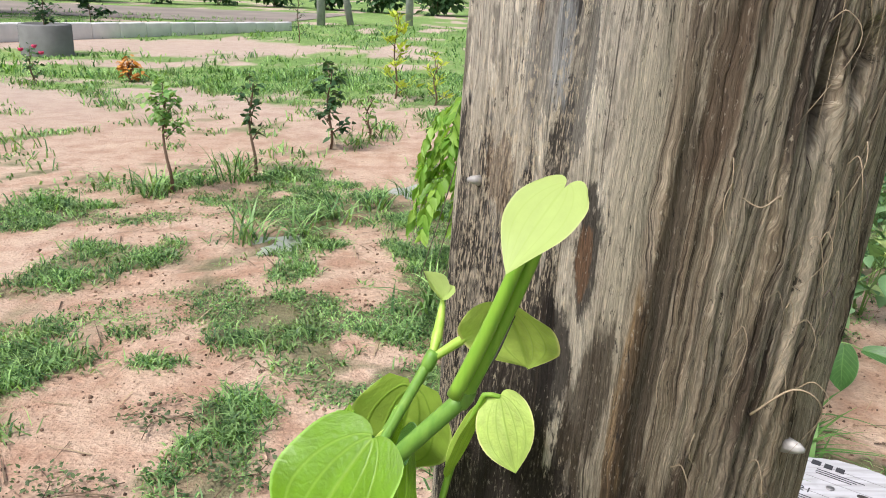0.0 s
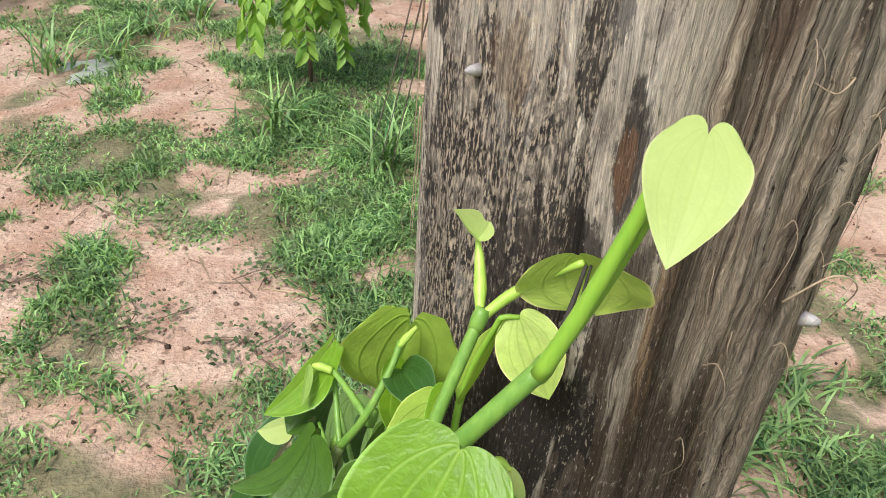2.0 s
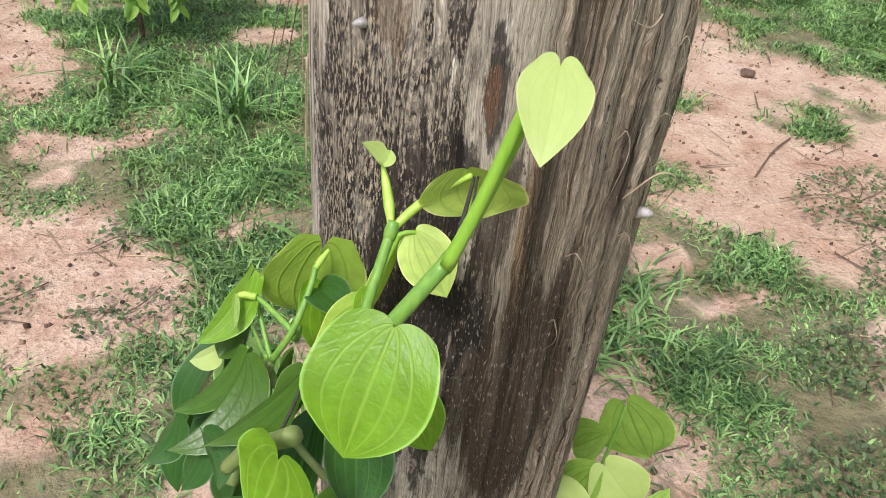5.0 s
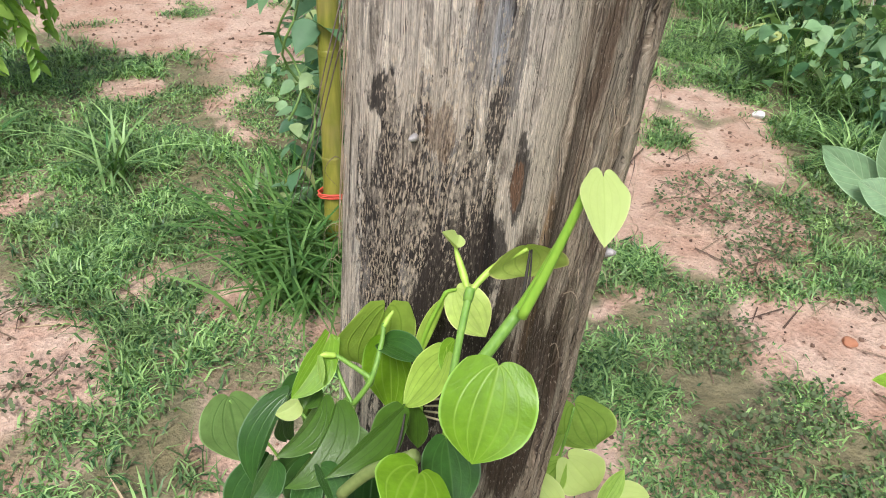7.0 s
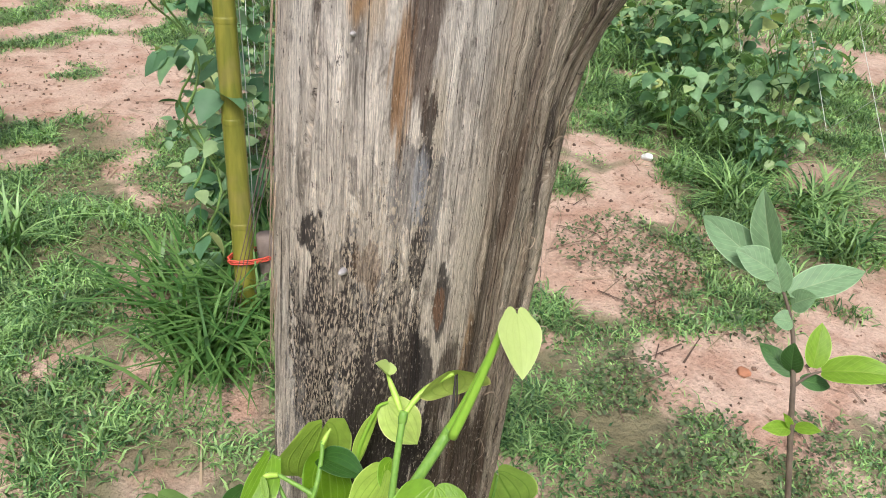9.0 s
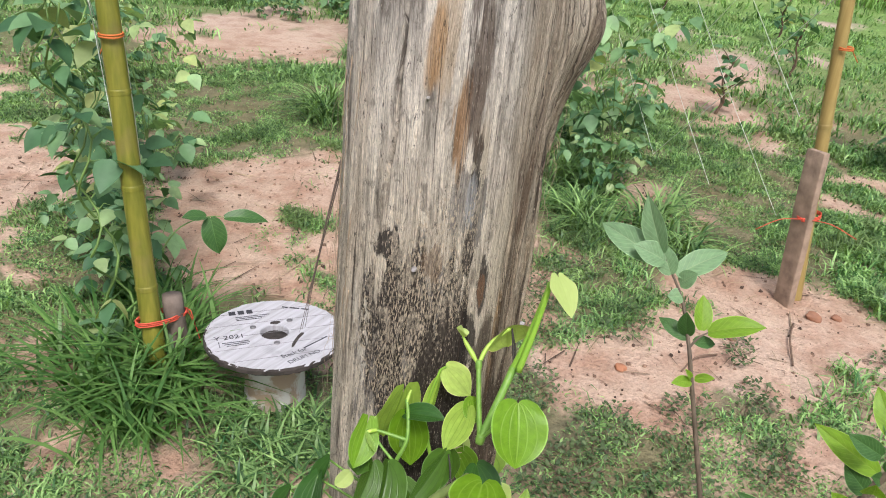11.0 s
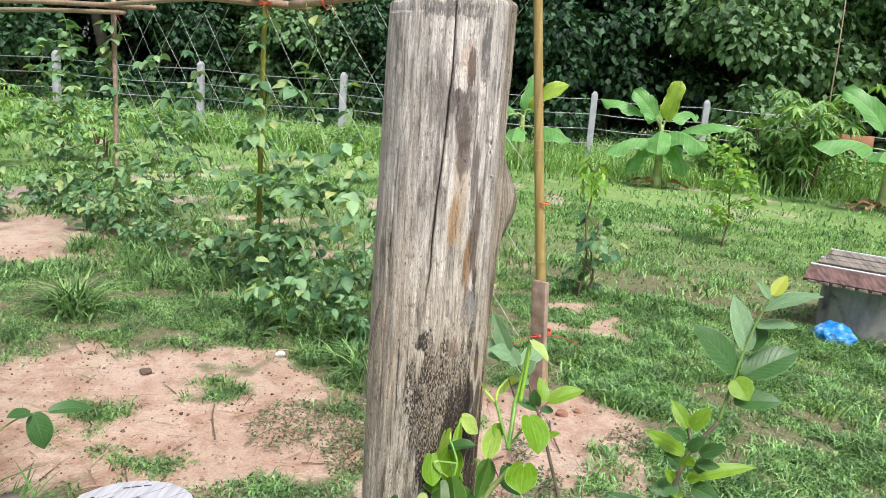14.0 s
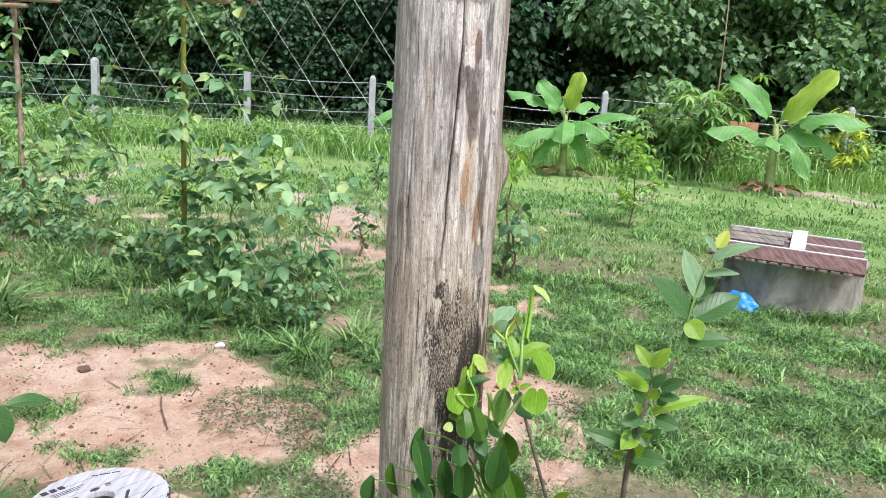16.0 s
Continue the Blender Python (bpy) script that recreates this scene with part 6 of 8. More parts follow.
put_leaf(guava2, (0.588, 0.013, 1.042), (0.597, 0.100, 1.122), 0.062, (-0.75, -0.45, 0.5), guava_dark, lobe=0.0, fold=0.2, bend=0.35, start=0.4)
put_leaf(guava2, (0.588, -0.004, 1.037), (0.620, -0.107, 1.085), 0.060, (-0.65, 0.25, 0.7), guava_dark, lobe=0.0, fold=0.2, bend=0.35, start=0.4)
put_leaf(guava2, (0.597, -0.006, 1.081), (0.645, 0.022, 1.175), 0.044, (-0.85, -0.1, 0.4), guava_grey, lobe=0.0, fold=0.2, bend=0.3, start=0.4)
put_leaf(guava2, (0.597, -0.012, 1.082), (0.630, -0.040, 1.125), 0.036, (-0.8, 0.4, 0.3), guava_dark, lobe=0.0, fold=0.5, bend=0.3, start=0.4)
put_leaf(guava2, (0.606, -0.019, 1.126), (0.603, -0.092, 1.135), 0.032, (-0.3, 0.1, 0.95), guava_grey, lobe=0.0, fold=0.3, bend=0.4, start=0.4)
put_leaf(guava2, (0.612, -0.028, 1.159), (0.590, -0.120, 1.200), 0.038, (-0.4, 0.2, 0.9), guava_grey, lobe=0.0, fold=0.3, bend=0.5, start=0.4)
put_leaf(guava2, (0.619, -0.042, 1.186), (0.640, -0.068, 1.222), 0.026, (-0.8, 0.3, 0.4), leaf_yellow, lobe=0.0, fold=0.3, bend=0.2, start=0.4)
put_leaf(guava2, (0.616, -0.036, 1.180), (0.625, -0.012, 1.210), 0.018, (-0.8, -0.3, 0.4), guava_grey, lobe=0.0, fold=0.3, bend=0.2, start=0.4)
put_leaf(guava2, (0.585, 0.012, 1.030), (0.560, -0.012, 0.998), 0.045, (-0.85, 0.1, 0.4), guava_fresh, lobe=0.0, fold=0.15, bend=0.4, start=0.45)
put_leaf(guava2, (0.578, 0.009, 0.987), (0.570, -0.075, 0.999), 0.042, GU, guava_dark, lobe=0.0, fold=0.15, bend=0.4, start=0.4)
put_leaf(guava2, (0.563, 0.088, 0.931), (0.590, 0.119, 0.973), 0.027, GL, guava_fresh, lobe=0.0, fold=0.2, bend=0.4, start=0.45)
put_leaf(guava2, (0.564, 0.083, 0.931), (0.559, 0.051, 0.978), 0.030, GL, guava_fresh, lobe=0.0, fold=0.2, bend=0.4, start=0.45)
put_leaf(guava2, (0.562, 0.087, 0.922), (0.589, 0.107, 0.956), 0.023, (-0.7, -0.6, 0.3), guava_dark, lobe=0.0, fold=0.2, bend=0.3, start=0.4)
put_leaf(guava2, (0.554, 0.090, 0.884), (0.545, 0.170, 0.925), 0.030, GL, guava_fresh, lobe=0.0, fold=0.2, bend=0.4, start=0.45)
put_leaf(guava2, (0.545, 0.081, 0.838), (0.558, -0.045, 0.872), 0.029, GU, guava_fresh, lobe=0.0, fold=0.25, bend=0.5, start=0.4)
put_leaf(guava2, (0.550, 0.065, 0.852), (0.549, 0.042, 0.891), 0.023, GL, guava_dark, lobe=0.0, fold=0.2, bend=0.4, start=0.4)
put_leaf(guava2, (0.543, 0.097, 0.823), (0.518, 0.151, 0.820), 0.036, GL, guava_dark, lobe=0.0, fold=0.2, bend=0.5, start=0.45)
put_leaf(guava2, (0.544, 0.069, 0.823), (0.520, 0.022, 0.815), 0.035, GL, guava_dark, lobe=0.0, fold=0.2, bend=0.5, start=0.45)
put_leaf(guava2, (0.549, 0.093, 0.856), (0.546, 0.126, 0.886), 0.026, GL, guava_dark, lobe=0.0, fold=0.2, bend=0.4, start=0.45)
put_leaf(guava2, (0.556, 0.085, 0.889), (0.546, 0.056, 0.925), 0.024, GL, guava_dark, lobe=0.0, fold=0.2, bend=0.4, start=0.45)
put_leaf(guava2, (0.539, 0.112, 0.800), (0.510, 0.088, 0.774), 0.035, GL, guava_dark, lobe=0.0, fold=0.2, bend=0.5, start=0.45)
put_leaf(guava2, (0.535, 0.112, 0.790), (0.494, 0.151, 0.772), 0.038, GL, guava_fresh, lobe=0.0, fold=0.2, bend=0.5, start=0.45)
put_leaf(guava2, (0.532, 0.120, 0.760), (0.542, 0.225, 0.792), 0.034, GL, guava_dark, lobe=0.0, fold=0.2, bend=0.4, start=0.45)
put_leaf(guava2, (0.532, 0.120, 0.740), (0.501, 0.046, 0.747), 0.038, GL, guava_dark, lobe=0.0, fold=0.2, bend=0.5, start=0.45)
random.seed(52)
for k in range(16):                     # small leaves along the lower stem
    z = random.uniform(0.62, 0.93)
    y = 0.122 - 0.19 * max(0, z - 0.7)
    a = random.uniform(-1.2, 1.2) + math.pi
    b = Vector((0.535 + 0.01 * math.cos(a), y + 0.02 * math.sin(a), z))
    l = random.uniform(0.03, 0.055)
    put_leaf(guava2, b, b + Vector((math.cos(a) * 0.7, math.sin(a), random.uniform(0.1, 0.9))).normalized() * l, l * 0.5, GL, random.choice((guava_fresh, guava_dark, guava_dark)), lobe=0.0, fold=0.25, bend=0.4, start=0.45)

# ---- the cable spool used as a stool ----
def wood_boards(name, pale, dark, scale=1.0):
    m = Mat(name)
    p = m.coord()
    g = m.noise(m.scaled(p, (6 * scale, 90 * scale, 20)), 1.0, 5, 0.6)
    b = m.noise(p, 9, 5, 0.6)
    c = m.mix(m.ramp(g, (0.32, 0.0), (0.62, 1.0)), dark, pale)
    c = m.mix(m.ramp(b, (0.55, 0.0), (0.75, 0.6)), c, tuple(q * 0.6 for q in dark))
    return m.done(c, 0.82, m.bump(g, 0.4, 0.004), 0.0, 0.25)


spool_white = wood_boards("whitewashed_board", (0.50, 0.50, 0.52), (0.36, 0.355, 0.36))
spool_edge = make_plain("dark_board_edge", (0.05, 0.042, 0.036), 0.9, 0.4, 40, 0, 0.5)
spool_joint = make_plain("grey_board_joint", (0.20, 0.19, 0.19), 0.9, 0.3, 40)
m = Mat("muddy_white_drum")
dn = m.noise(m.coord(), 11, 5, 0.65, 0.4)
spool_drum = m.done(m.mix(m.ramp(dn, (0.44, 0.0), (0.54, 1.0)), (0.40, 0.29, 0.21), (0.60, 0.58, 0.53)), 0.85, m.bump(dn, 0.3, 0.004))
ink_dark = make_plain("stencil_ink", (0.035, 0.035, 0.04), 0.8, 0.2, 60)

SP = Vector((1.135, 1.505, 0.0))
spool = thing("cable_spool", "whitewashed wooden cable spool standing as a low stool", "cable spool", at=SP)
spool.rotation_euler = (radians(-1.5), radians(1.5), radians(0))


def disc(r, hole, z0, z1, seg=96, rough=0.003):
    bm = bmesh.new()
    random.seed(3)
    def ring(rad, z, jag):
        return [bm.verts.new(((rad + (random.uniform(-jag, jag) if jag else 0)) * math.cos(2 * math.pi * k / seg), (rad + (random.uniform(-jag, jag) if jag else 0)) * math.sin(2 * math.pi * k / seg), z)) for k in range(seg)]
    rs = [ring(hole, z0, 0), ring(r - 0.006, z0, rough), ring(r, z0 + 0.005, rough), ring(r, z1 - 0.005, rough), ring(r - 0.005, z1, rough), ring(hole + 0.002, z1, 0), ring(hole, z1 - 0.003, 0)]
    for a, b in zip(rs, rs[1:] + rs[:1]):
        for k in range(seg):
            bm.faces.new((a[k], a[(k + 1) % seg], b[(k + 1) % seg], b[k]))
    bm.normal_update()
    return bm


RS = 0.197
part("top_flange", disc(RS, 0.040, 0.196, 0.218), spool_white, spool, smooth=False)
part("flange_edge", disc(RS + 0.002, RS - 0.012, 0.1955, 0.2165, 96, 0.002), spool_edge, spool, "dark weathered edge", smooth=False)
part("bottom_flange", disc(RS * 0.98, 0.03, -0.04, -0.018), make_plain("muddy_board", (0.33, 0.24, 0.17), 0.9, 0.4, 12), spool, smooth=False)
bm = bmesh.new()
tube(bm, [(0, 0, -0.03), (0, 0, 0.07), (0, 0, 0.13), (0, 0, 0.197)], [0.092, 0.088, 0.088, 0.092], 40, False)
part("drum", bm, spool_drum, spool, "mud-stained white drum")
# closed dark plug: the darkness inside the core hole is its colour
bm = bmesh.new()
tube(bm, [(0, 0, 0.10), (0, 0, 0.2)], [0.038, 0.0395], 24)
part("core", bm, spool_edge, spool, "dark hollow core")
for k in range(1, 6):
    x = -RS + k * RS / 3
    l = math.sqrt(RS ** 2 - x ** 2) * 2 - 0.02
    bm = bmesh.new()
    box(bm, (0.0010, l, 0.0010), Matrix.Translation((x, 0, 0.2181)))
    ob = part("board_joint", bm, spool_joint, spool, smooth=False)
    ob.rotation_euler = (0, 0, radians(52))


def word(text, size, x, y, turn, parent, z=0.2184, material=ink_dark, label=""):
    cu = bpy.data.curves.new("letters", "FONT")
    cu.body, cu.size, cu.align_x, cu.align_y, cu.extrude = text, size, "CENTER", "CENTER", 0.0003
    tmp = new("letters", cu)
    deps = bpy.context.evaluated_depsgraph_get()
    me = bpy.data.meshes.new_from_object(tmp.evaluated_get(deps))
    bpy.data.objects.remove(tmp)
    me.materials.append(material)
    ob = mpart("lettering", me, parent, label)
    ob.matrix_basis = Matrix.Translation((x, y, z)) @ pose(0, 0, 0, 0, 0, turn)
    return ob


def bars(x, y, turn, rows, parent, z=0.2186):
    """Small print as plain bars."""
    m0 = Matrix.Translation((x, y, z)) @ pose(0, 0, 0, 0, 0, turn)
    for w, h, dx, dy in rows:
        bm = bmesh.new()
        box(bm, (w, h, 0.0006), m0 @ Matrix.Translation((dx, dy, 0)))
        part("print_bar", bm, ink_dark, parent, smooth=False)


TURN_P = -38
def place(a, b):
    t = radians(TURN_P)
    return a * math.cos(t) - b * math.sin(t), a * math.sin(t) + b * math.cos(t)


x, y = place(-0.075, 0.135)
bars(x, y, TURN_P, [(0.020, 0.022, -0.026, 0.0), (0.018, 0.022, 0.0, 0.0), (0.018, 0.022, 0.025, 0.0)], spool)
x, y = place(-0.045, 0.108)
bars(x, y, TURN_P, [(0.10, 0.003, 0.0, 0.0), (0.085, 0.003, -0.008, -0.009), (0.075, 0.003, -0.012, -0.018)], spool)
x, y = place(0.085, 0.125)
bars(x, y, TURN_P - 25, [(0.018, 0.006, -0.03, 0), (0.03, 0.006, 0.0, 0), (0.024, 0.006, 0.032, 0)], spool)
word("Y 2021", 0.030, *place(-0.128, 0.0), TURN_P, spool)
x, y = place(-0.115, -0.028)
bars(x, y, TURN_P, [(0.075, 0.0025, 0.0, 0.0), (0.07, 0.0025, 0.004, -0.009), (0.06, 0.0025, 0.004, -0.018), (0.002, 0.03, -0.045, -0.006)], spool)
word("Stack for", 0.022, *place(0.03, -0.125), TURN_P + 18, spool)
x, y = place(0.10, -0.085)
bars(x, y, TURN_P + 30, [(0.09, 0.004, 0, 0)], spool)
word("DRUM NO.", 0.022, *place(0.055, -0.150), TURN_P + 22, spool)
for a, b in ((-0.055, 0.04), (0.055, 0.055), (-0.005, -0.062)):
    x, y = place(a, b)
    bm = bmesh.new()
    tube(bm, [(x, y, 0.2175), (x, y, 0.2205), (x, y, 0.2215)], [0.009, 0.009, 0.005], 12)
    part("bolt", bm, make_plain("dull_bolt", (0.25, 0.24, 0.24), 0.5, 0.3, 60, 0.7), spool)
# slots are dark pieces on the board, coloured as their inner shade
x, y = place(0.012, 0.052)
bm = bmesh.new()
bmesh.ops.create_cone(bm, cap_ends=True, segments=24, radius1=0.014, radius2=0.014, depth=0.002, matrix=Matrix.Translation((x, y, 0.2185)) @ pose(0, 0, 0, 0, 0, TURN_P) @ Matrix.Diagonal((1.1, 0.55, 1, 1)))
part("slot", bm, spool_edge, spool, "dark cut slot", smooth=False)
bm = bmesh.new()
pts = [Vector((*place(0.055 + 0.024 * q, -0.052 + 0.035 * q - 0.008 * q * q), 0.2178)) for q in np.linspace(-1, 1, 9)]
tube(bm, pts, [0.002, 0.0045, 0.005, 0.005, 0.0045, 0.005, 0.0052, 0.005, 0.002], 8)
part("slot", bm, spool_edge, spool, "dark curved slot", smooth=False)

# ---- the covered well ----
well_wall = Mat("stained_concrete")
p = well_wall.coord()
st = well_wall.noise(well_wall.scaled(p, (3, 3, 1.2)), 2.0, 6, 0.65)
wc = well_wall.mix(well_wall.ramp(st, (0.35, 0.0), (0.6, 1.0)), (0.17, 0.16, 0.14), (0.42, 0.39, 0.33))
wc = well_wall.mix(well_wall.ramp(well_wall.noise(p, 3.2, 5, 0.6, 0.6), (0.57, 0.0), (0.68, 0.8)), wc, (0.075, 0.075, 0.075))
well_mat = well_wall.done(wc, 0.92, well_wall.bump(well_wall.noise(p, 40, 4), 0.4, 0.006))
plank_red = wood_boards("old_red_plank", (0.21, 0.125, 0.105), (0.07, 0.045, 0.04), 0.5)
plank_grey = wood_boards("old_grey_plank", (0.30, 0.265, 0.21), (0.12, 0.105, 0.09), 0.5)
edge_white = make_plain("white_edge_strip", (0.72, 0.72, 0.72), 0.6, 0.1, 20)
WC = Vector((4.88, -2.28, 0.0))
well = thing("well", "round grey concrete well ring covered with old boards", "well", at=WC)
bm = bmesh.new()
N = 56
prof = [(0.505, -0.1), (0.51, 0.1), (0.505, 0.28), (0.51, 0.36), (0.518, 0.365), (0.518, 0.40), (0.505, 0.41), (0.44, 0.41), (0.43, 0.395), (0.43, -0.05)]
rings = [[bm.verts.new((r * math.cos(2 * math.pi * k / N), r * math.sin(2 * math.pi * k / N), z)) for k in range(N)] for r, z in prof]
for a, b in zip(rings, rings[1:]):
    for k in range(N):
        bm.faces.new((a[k], a[(k + 1) % N], b[(k + 1) % N], b[k]))
part("ring", bm, well_mat, well)
lid = thing("board_cover", "well cover of overlapping reddish planks with pale edges", "board cover", at=(4.74, -2.16, 0.41))
# local axes: u along the planks, v away from the path
lu, lv = Vector((-0.50, -0.866, 0.0)), Vector((0.866, -0.50, 0.0))
LM = Matrix((lu, lv, Vector((0, 0, 1)))).transposed().to_4x4()


def plank(u0, u1, v, w, z, tilt, t, material, name="plank", strip=True):
    bm = bmesh.new()
    mm = LM @ Matrix.Translation(((u0 + u1) / 2, v, z)) @ pose(0, 0, 0, tilt, 0, 0)
    box(bm, (u1 - u0, w, t), mm, 0.004)
    ob = part(name, bm, material, lid, smooth=False)
    if strip:
        bm = bmesh.new()
        box(bm, (u1 - u0, 0.014, 0.012), mm @ Matrix.Translation((0, w / 2 + 0.002, t / 2 + 0.002)), 0.002)
        part("edge_strip", bm, edge_white, ob, "pale edge strip", smooth=False)


plank(-0.51, 0.53, -0.30, 0.20, 0.030, 20, 0.024, plank_red)
plank(-0.49, 0.51, -0.08, 0.22, 0.066, 9, 0.022, plank_red)
plank(-0.47, 0.48, 0.15, 0.22, 0.100, 9, 0.022, plank_red)
plank(-0.48, -0.03, -0.09, 0.09, 0.090, 9, 0.016, plank_grey, "short_plank", False)
plank(-0.45, -0.02, 0.01, 0.09, 0.106, 9, 0.016, plank_grey, "short_plank", False)
plank(-0.44, 0.00, 0.13, 0.10, 0.124, 9, 0.016, plank_grey, "short_plank", False)
for k in range(12):
    bm = bmesh.new()
    box(bm, (0.056, 0.04, 0.018), LM @ Matrix.Translation((-0.45 + k * 0.080, -0.385, -0.012)), 0.003)
    part("batten", bm, plank_grey, lid, smooth=False)
for v, h in ((-0.26, 0.02), (0.18, 0.085)):
    bm = bmesh.new()
    box(bm, (0.86, 0.06, h), LM @ Matrix.Translation((0.0, v, h / 2)), 0.004)
    part("bearer", bm, plank_grey, lid, smooth=False)
bm = bmesh.new()
box(bm, (0.105, 0.42, 0.016), LM @ Matrix.Translation((0.06, 0.03, 0.118)) @ pose(0, 0, 0, 11, 0, 3), 0.003)
loose = part("loose_board", bm, edge_white, None, smooth=False)
loose.location = lid.location
tagged(loose, "short white board lying across the well cover", "board")

bag_mat = Mat("blue_plastic")
bn = bag_mat.noise(bag_mat.coord(), 16, 3)
bag_mat = bag_mat.done(bag_mat.mix(bag_mat.ramp(bn, (0.50, 0.0), (0.72, 0.8)), (0.03, 0.24, 0.60), (0.35, 0.60, 0.85)), 0.25)
bm = bmesh.new()
bmesh.ops.create_icosphere(bm, subdivisions=4, radius=0.13)
for v in bm.verts:
    q = noise.noise(v.co * 14) * 0.06 + noise.noise(v.co * 30) * 0.03
    v.co *= 1 + q * 4
    v.co.z = max(v.co.z * 0.75, -0.06)
bag = part("plastic_bag", bm, bag_mat, smooth=False)
bag.location = (4.47, -1.72, 0.06)
tagged(bag, "crumpled blue plastic bag in the grass by the well", "plastic bag")

# ---- beans along the trellis rows ----
def leaflets(nodes, size, up=0.5):
    """Three leaflets at each node: position, outward direction."""
    pos, d, n, s = [], [], [], []
    for p, o in nodes:
        a = math.atan2(o[1], o[0])
        k = size * random.uniform(0.65, 1.25)
        for turn in (0, 1.25, -1.25):
            b = a + turn + random.uniform(-0.25, 0.25)
            dz = random.uniform(-1.1, 0.15)
            pos.append((p[0] + 0.2 * k * math.cos(a) * (turn == 0), p[1] + 0.2 * k * math.sin(a) * (turn == 0), p[2]))
            d.append((math.cos(b), math.sin(b), dz))
            n.append((random.uniform(-0.6, 0.6) - 0.3 * math.cos(b) * dz, random.uniform(-0.6, 0.6), 1))
            s.append(k)
    return frames_np(np.array(pos), np.array(d), np.array(n), np.array(s))


BEAN_LEAF = (np.array([(0, 0, 0), (-0.24, 0.07, 0.03), (0.24, 0.07, 0.03), (-0.37, 0.27, 0.07), (0.37, 0.27, 0.07), (0, 0.35, -0.02), (-0.34, 0.5, 0.06), (0.34, 0.5, 0.06),
                       (-0.2, 0.75, 0.0), (0.2, 0.75, 0.0), (0, 0.7, -0.06), (0, 1.0, -0.14)]),
             np.array([(0, 5, 1), (0, 2, 5), (1, 5, 3), (2, 4, 5), (3, 5, 6), (4, 7, 5), (5, 10, 6), (5, 7, 10), (6, 10, 8), (7, 9, 10), (8, 10, 11), (9, 11, 10)]))


def bean_plant(height, spread, n, material, label, name="bean_plant", size=0.088, stems=6):
    root = thing(name, label, "bean plant", "bean rows")
    nodes = []
    for k in range(stems):
        a = 6.28 * k / stems + random.uniform(-0.4, 0.4)
        r = spread * random.uniform(0.4, 1.0)
        h = height * random.uniform(0.6, 1.05)
        pts = spline([(0.02 * math.cos(a), 0.02 * math.sin(a), -0.02), (0.35 * r * math.cos(a), 0.35 * r * math.sin(a), h * 0.45), (0.75 * r * math.cos(a + 0.3), 0.75 * r * math.sin(a + 0.3), h * 0.8), (r * math.cos(a + 0.4), r * math.sin(a + 0.4), h)], 5)
        part("stem", tube(bmesh.new(), pts, list(np.linspace(0.004, 0.0015, len(pts))), 5), stem_green, root)
        for q in range(n // stems):
            p = pts[min(len(pts) - 1, int(random.uniform(0.12, 1.0) * len(pts)))]
            b = random.uniform(0, 6.28)
            o = (math.cos(b), math.sin(b))
            l = random.uniform(0.03, 0.13)
            nodes.append(((p.x + o[0] * l, p.y + o[1] * l, max(0.02, p.z + random.uniform(-0.02, 0.07))), o))
    mpart("foliage", scatter("foliage", *BEAN_LEAF, leaflets(nodes, size), material), root)
    return root


random.seed(21)
beans = [bean_plant(0.6, 0.36, 36, leaf_bean, "bushy green bean plant in the trellis row"),
         bean_plant(0.95, 0.30, 42, leaf_bean_pale, "tall leafy bean plant in the trellis row"),
         bean_plant(0.45, 0.36, 30, leaf_bean_pale, "low pale green bean plant in the row")]
where = []
for k in range(19):                 # the row under the trellis
    t = k / 18
    where.append((3.3 + 3.4 * t + random.uniform(-0.25, 0.25), 1.1 + 4.05 * t + random.uniform(-0.3, 0.3)))
for k in range(10):                 # the row behind the green bamboo
    t = k / 9
    where.append((1.25 + 1.95 * t + random.uniform(-0.15, 0.15), 2.30 + 2.6 * t + random.uniform(-0.2, 0.2)))
for k in range(12):
    where.append((6.0 + random.uniform(-0.6, 1.5), 4.6 + random.uniform(-0.6, 1.8)))
for k in range(5):                  # stragglers on the net side
    where.append((4.2 + random.uniform(-0.2, 1.0), 1.6 + random.uniform(-0.1, 0.9)))
for i, (x, y) in enumerate(where):
    k = beans[random.choice((0, 0, 1, 2))]
    s = random.uniform(0.55, 1.05)
    mm = pose(x, y, ground_z(x, y), 0, 0, random.uniform(0, 360)) @ Matrix.Diagonal((s, s, s, 1))
    if i < 3:
        beans[i].matrix_basis = mm
    else:
        copy_thing(k, mm)


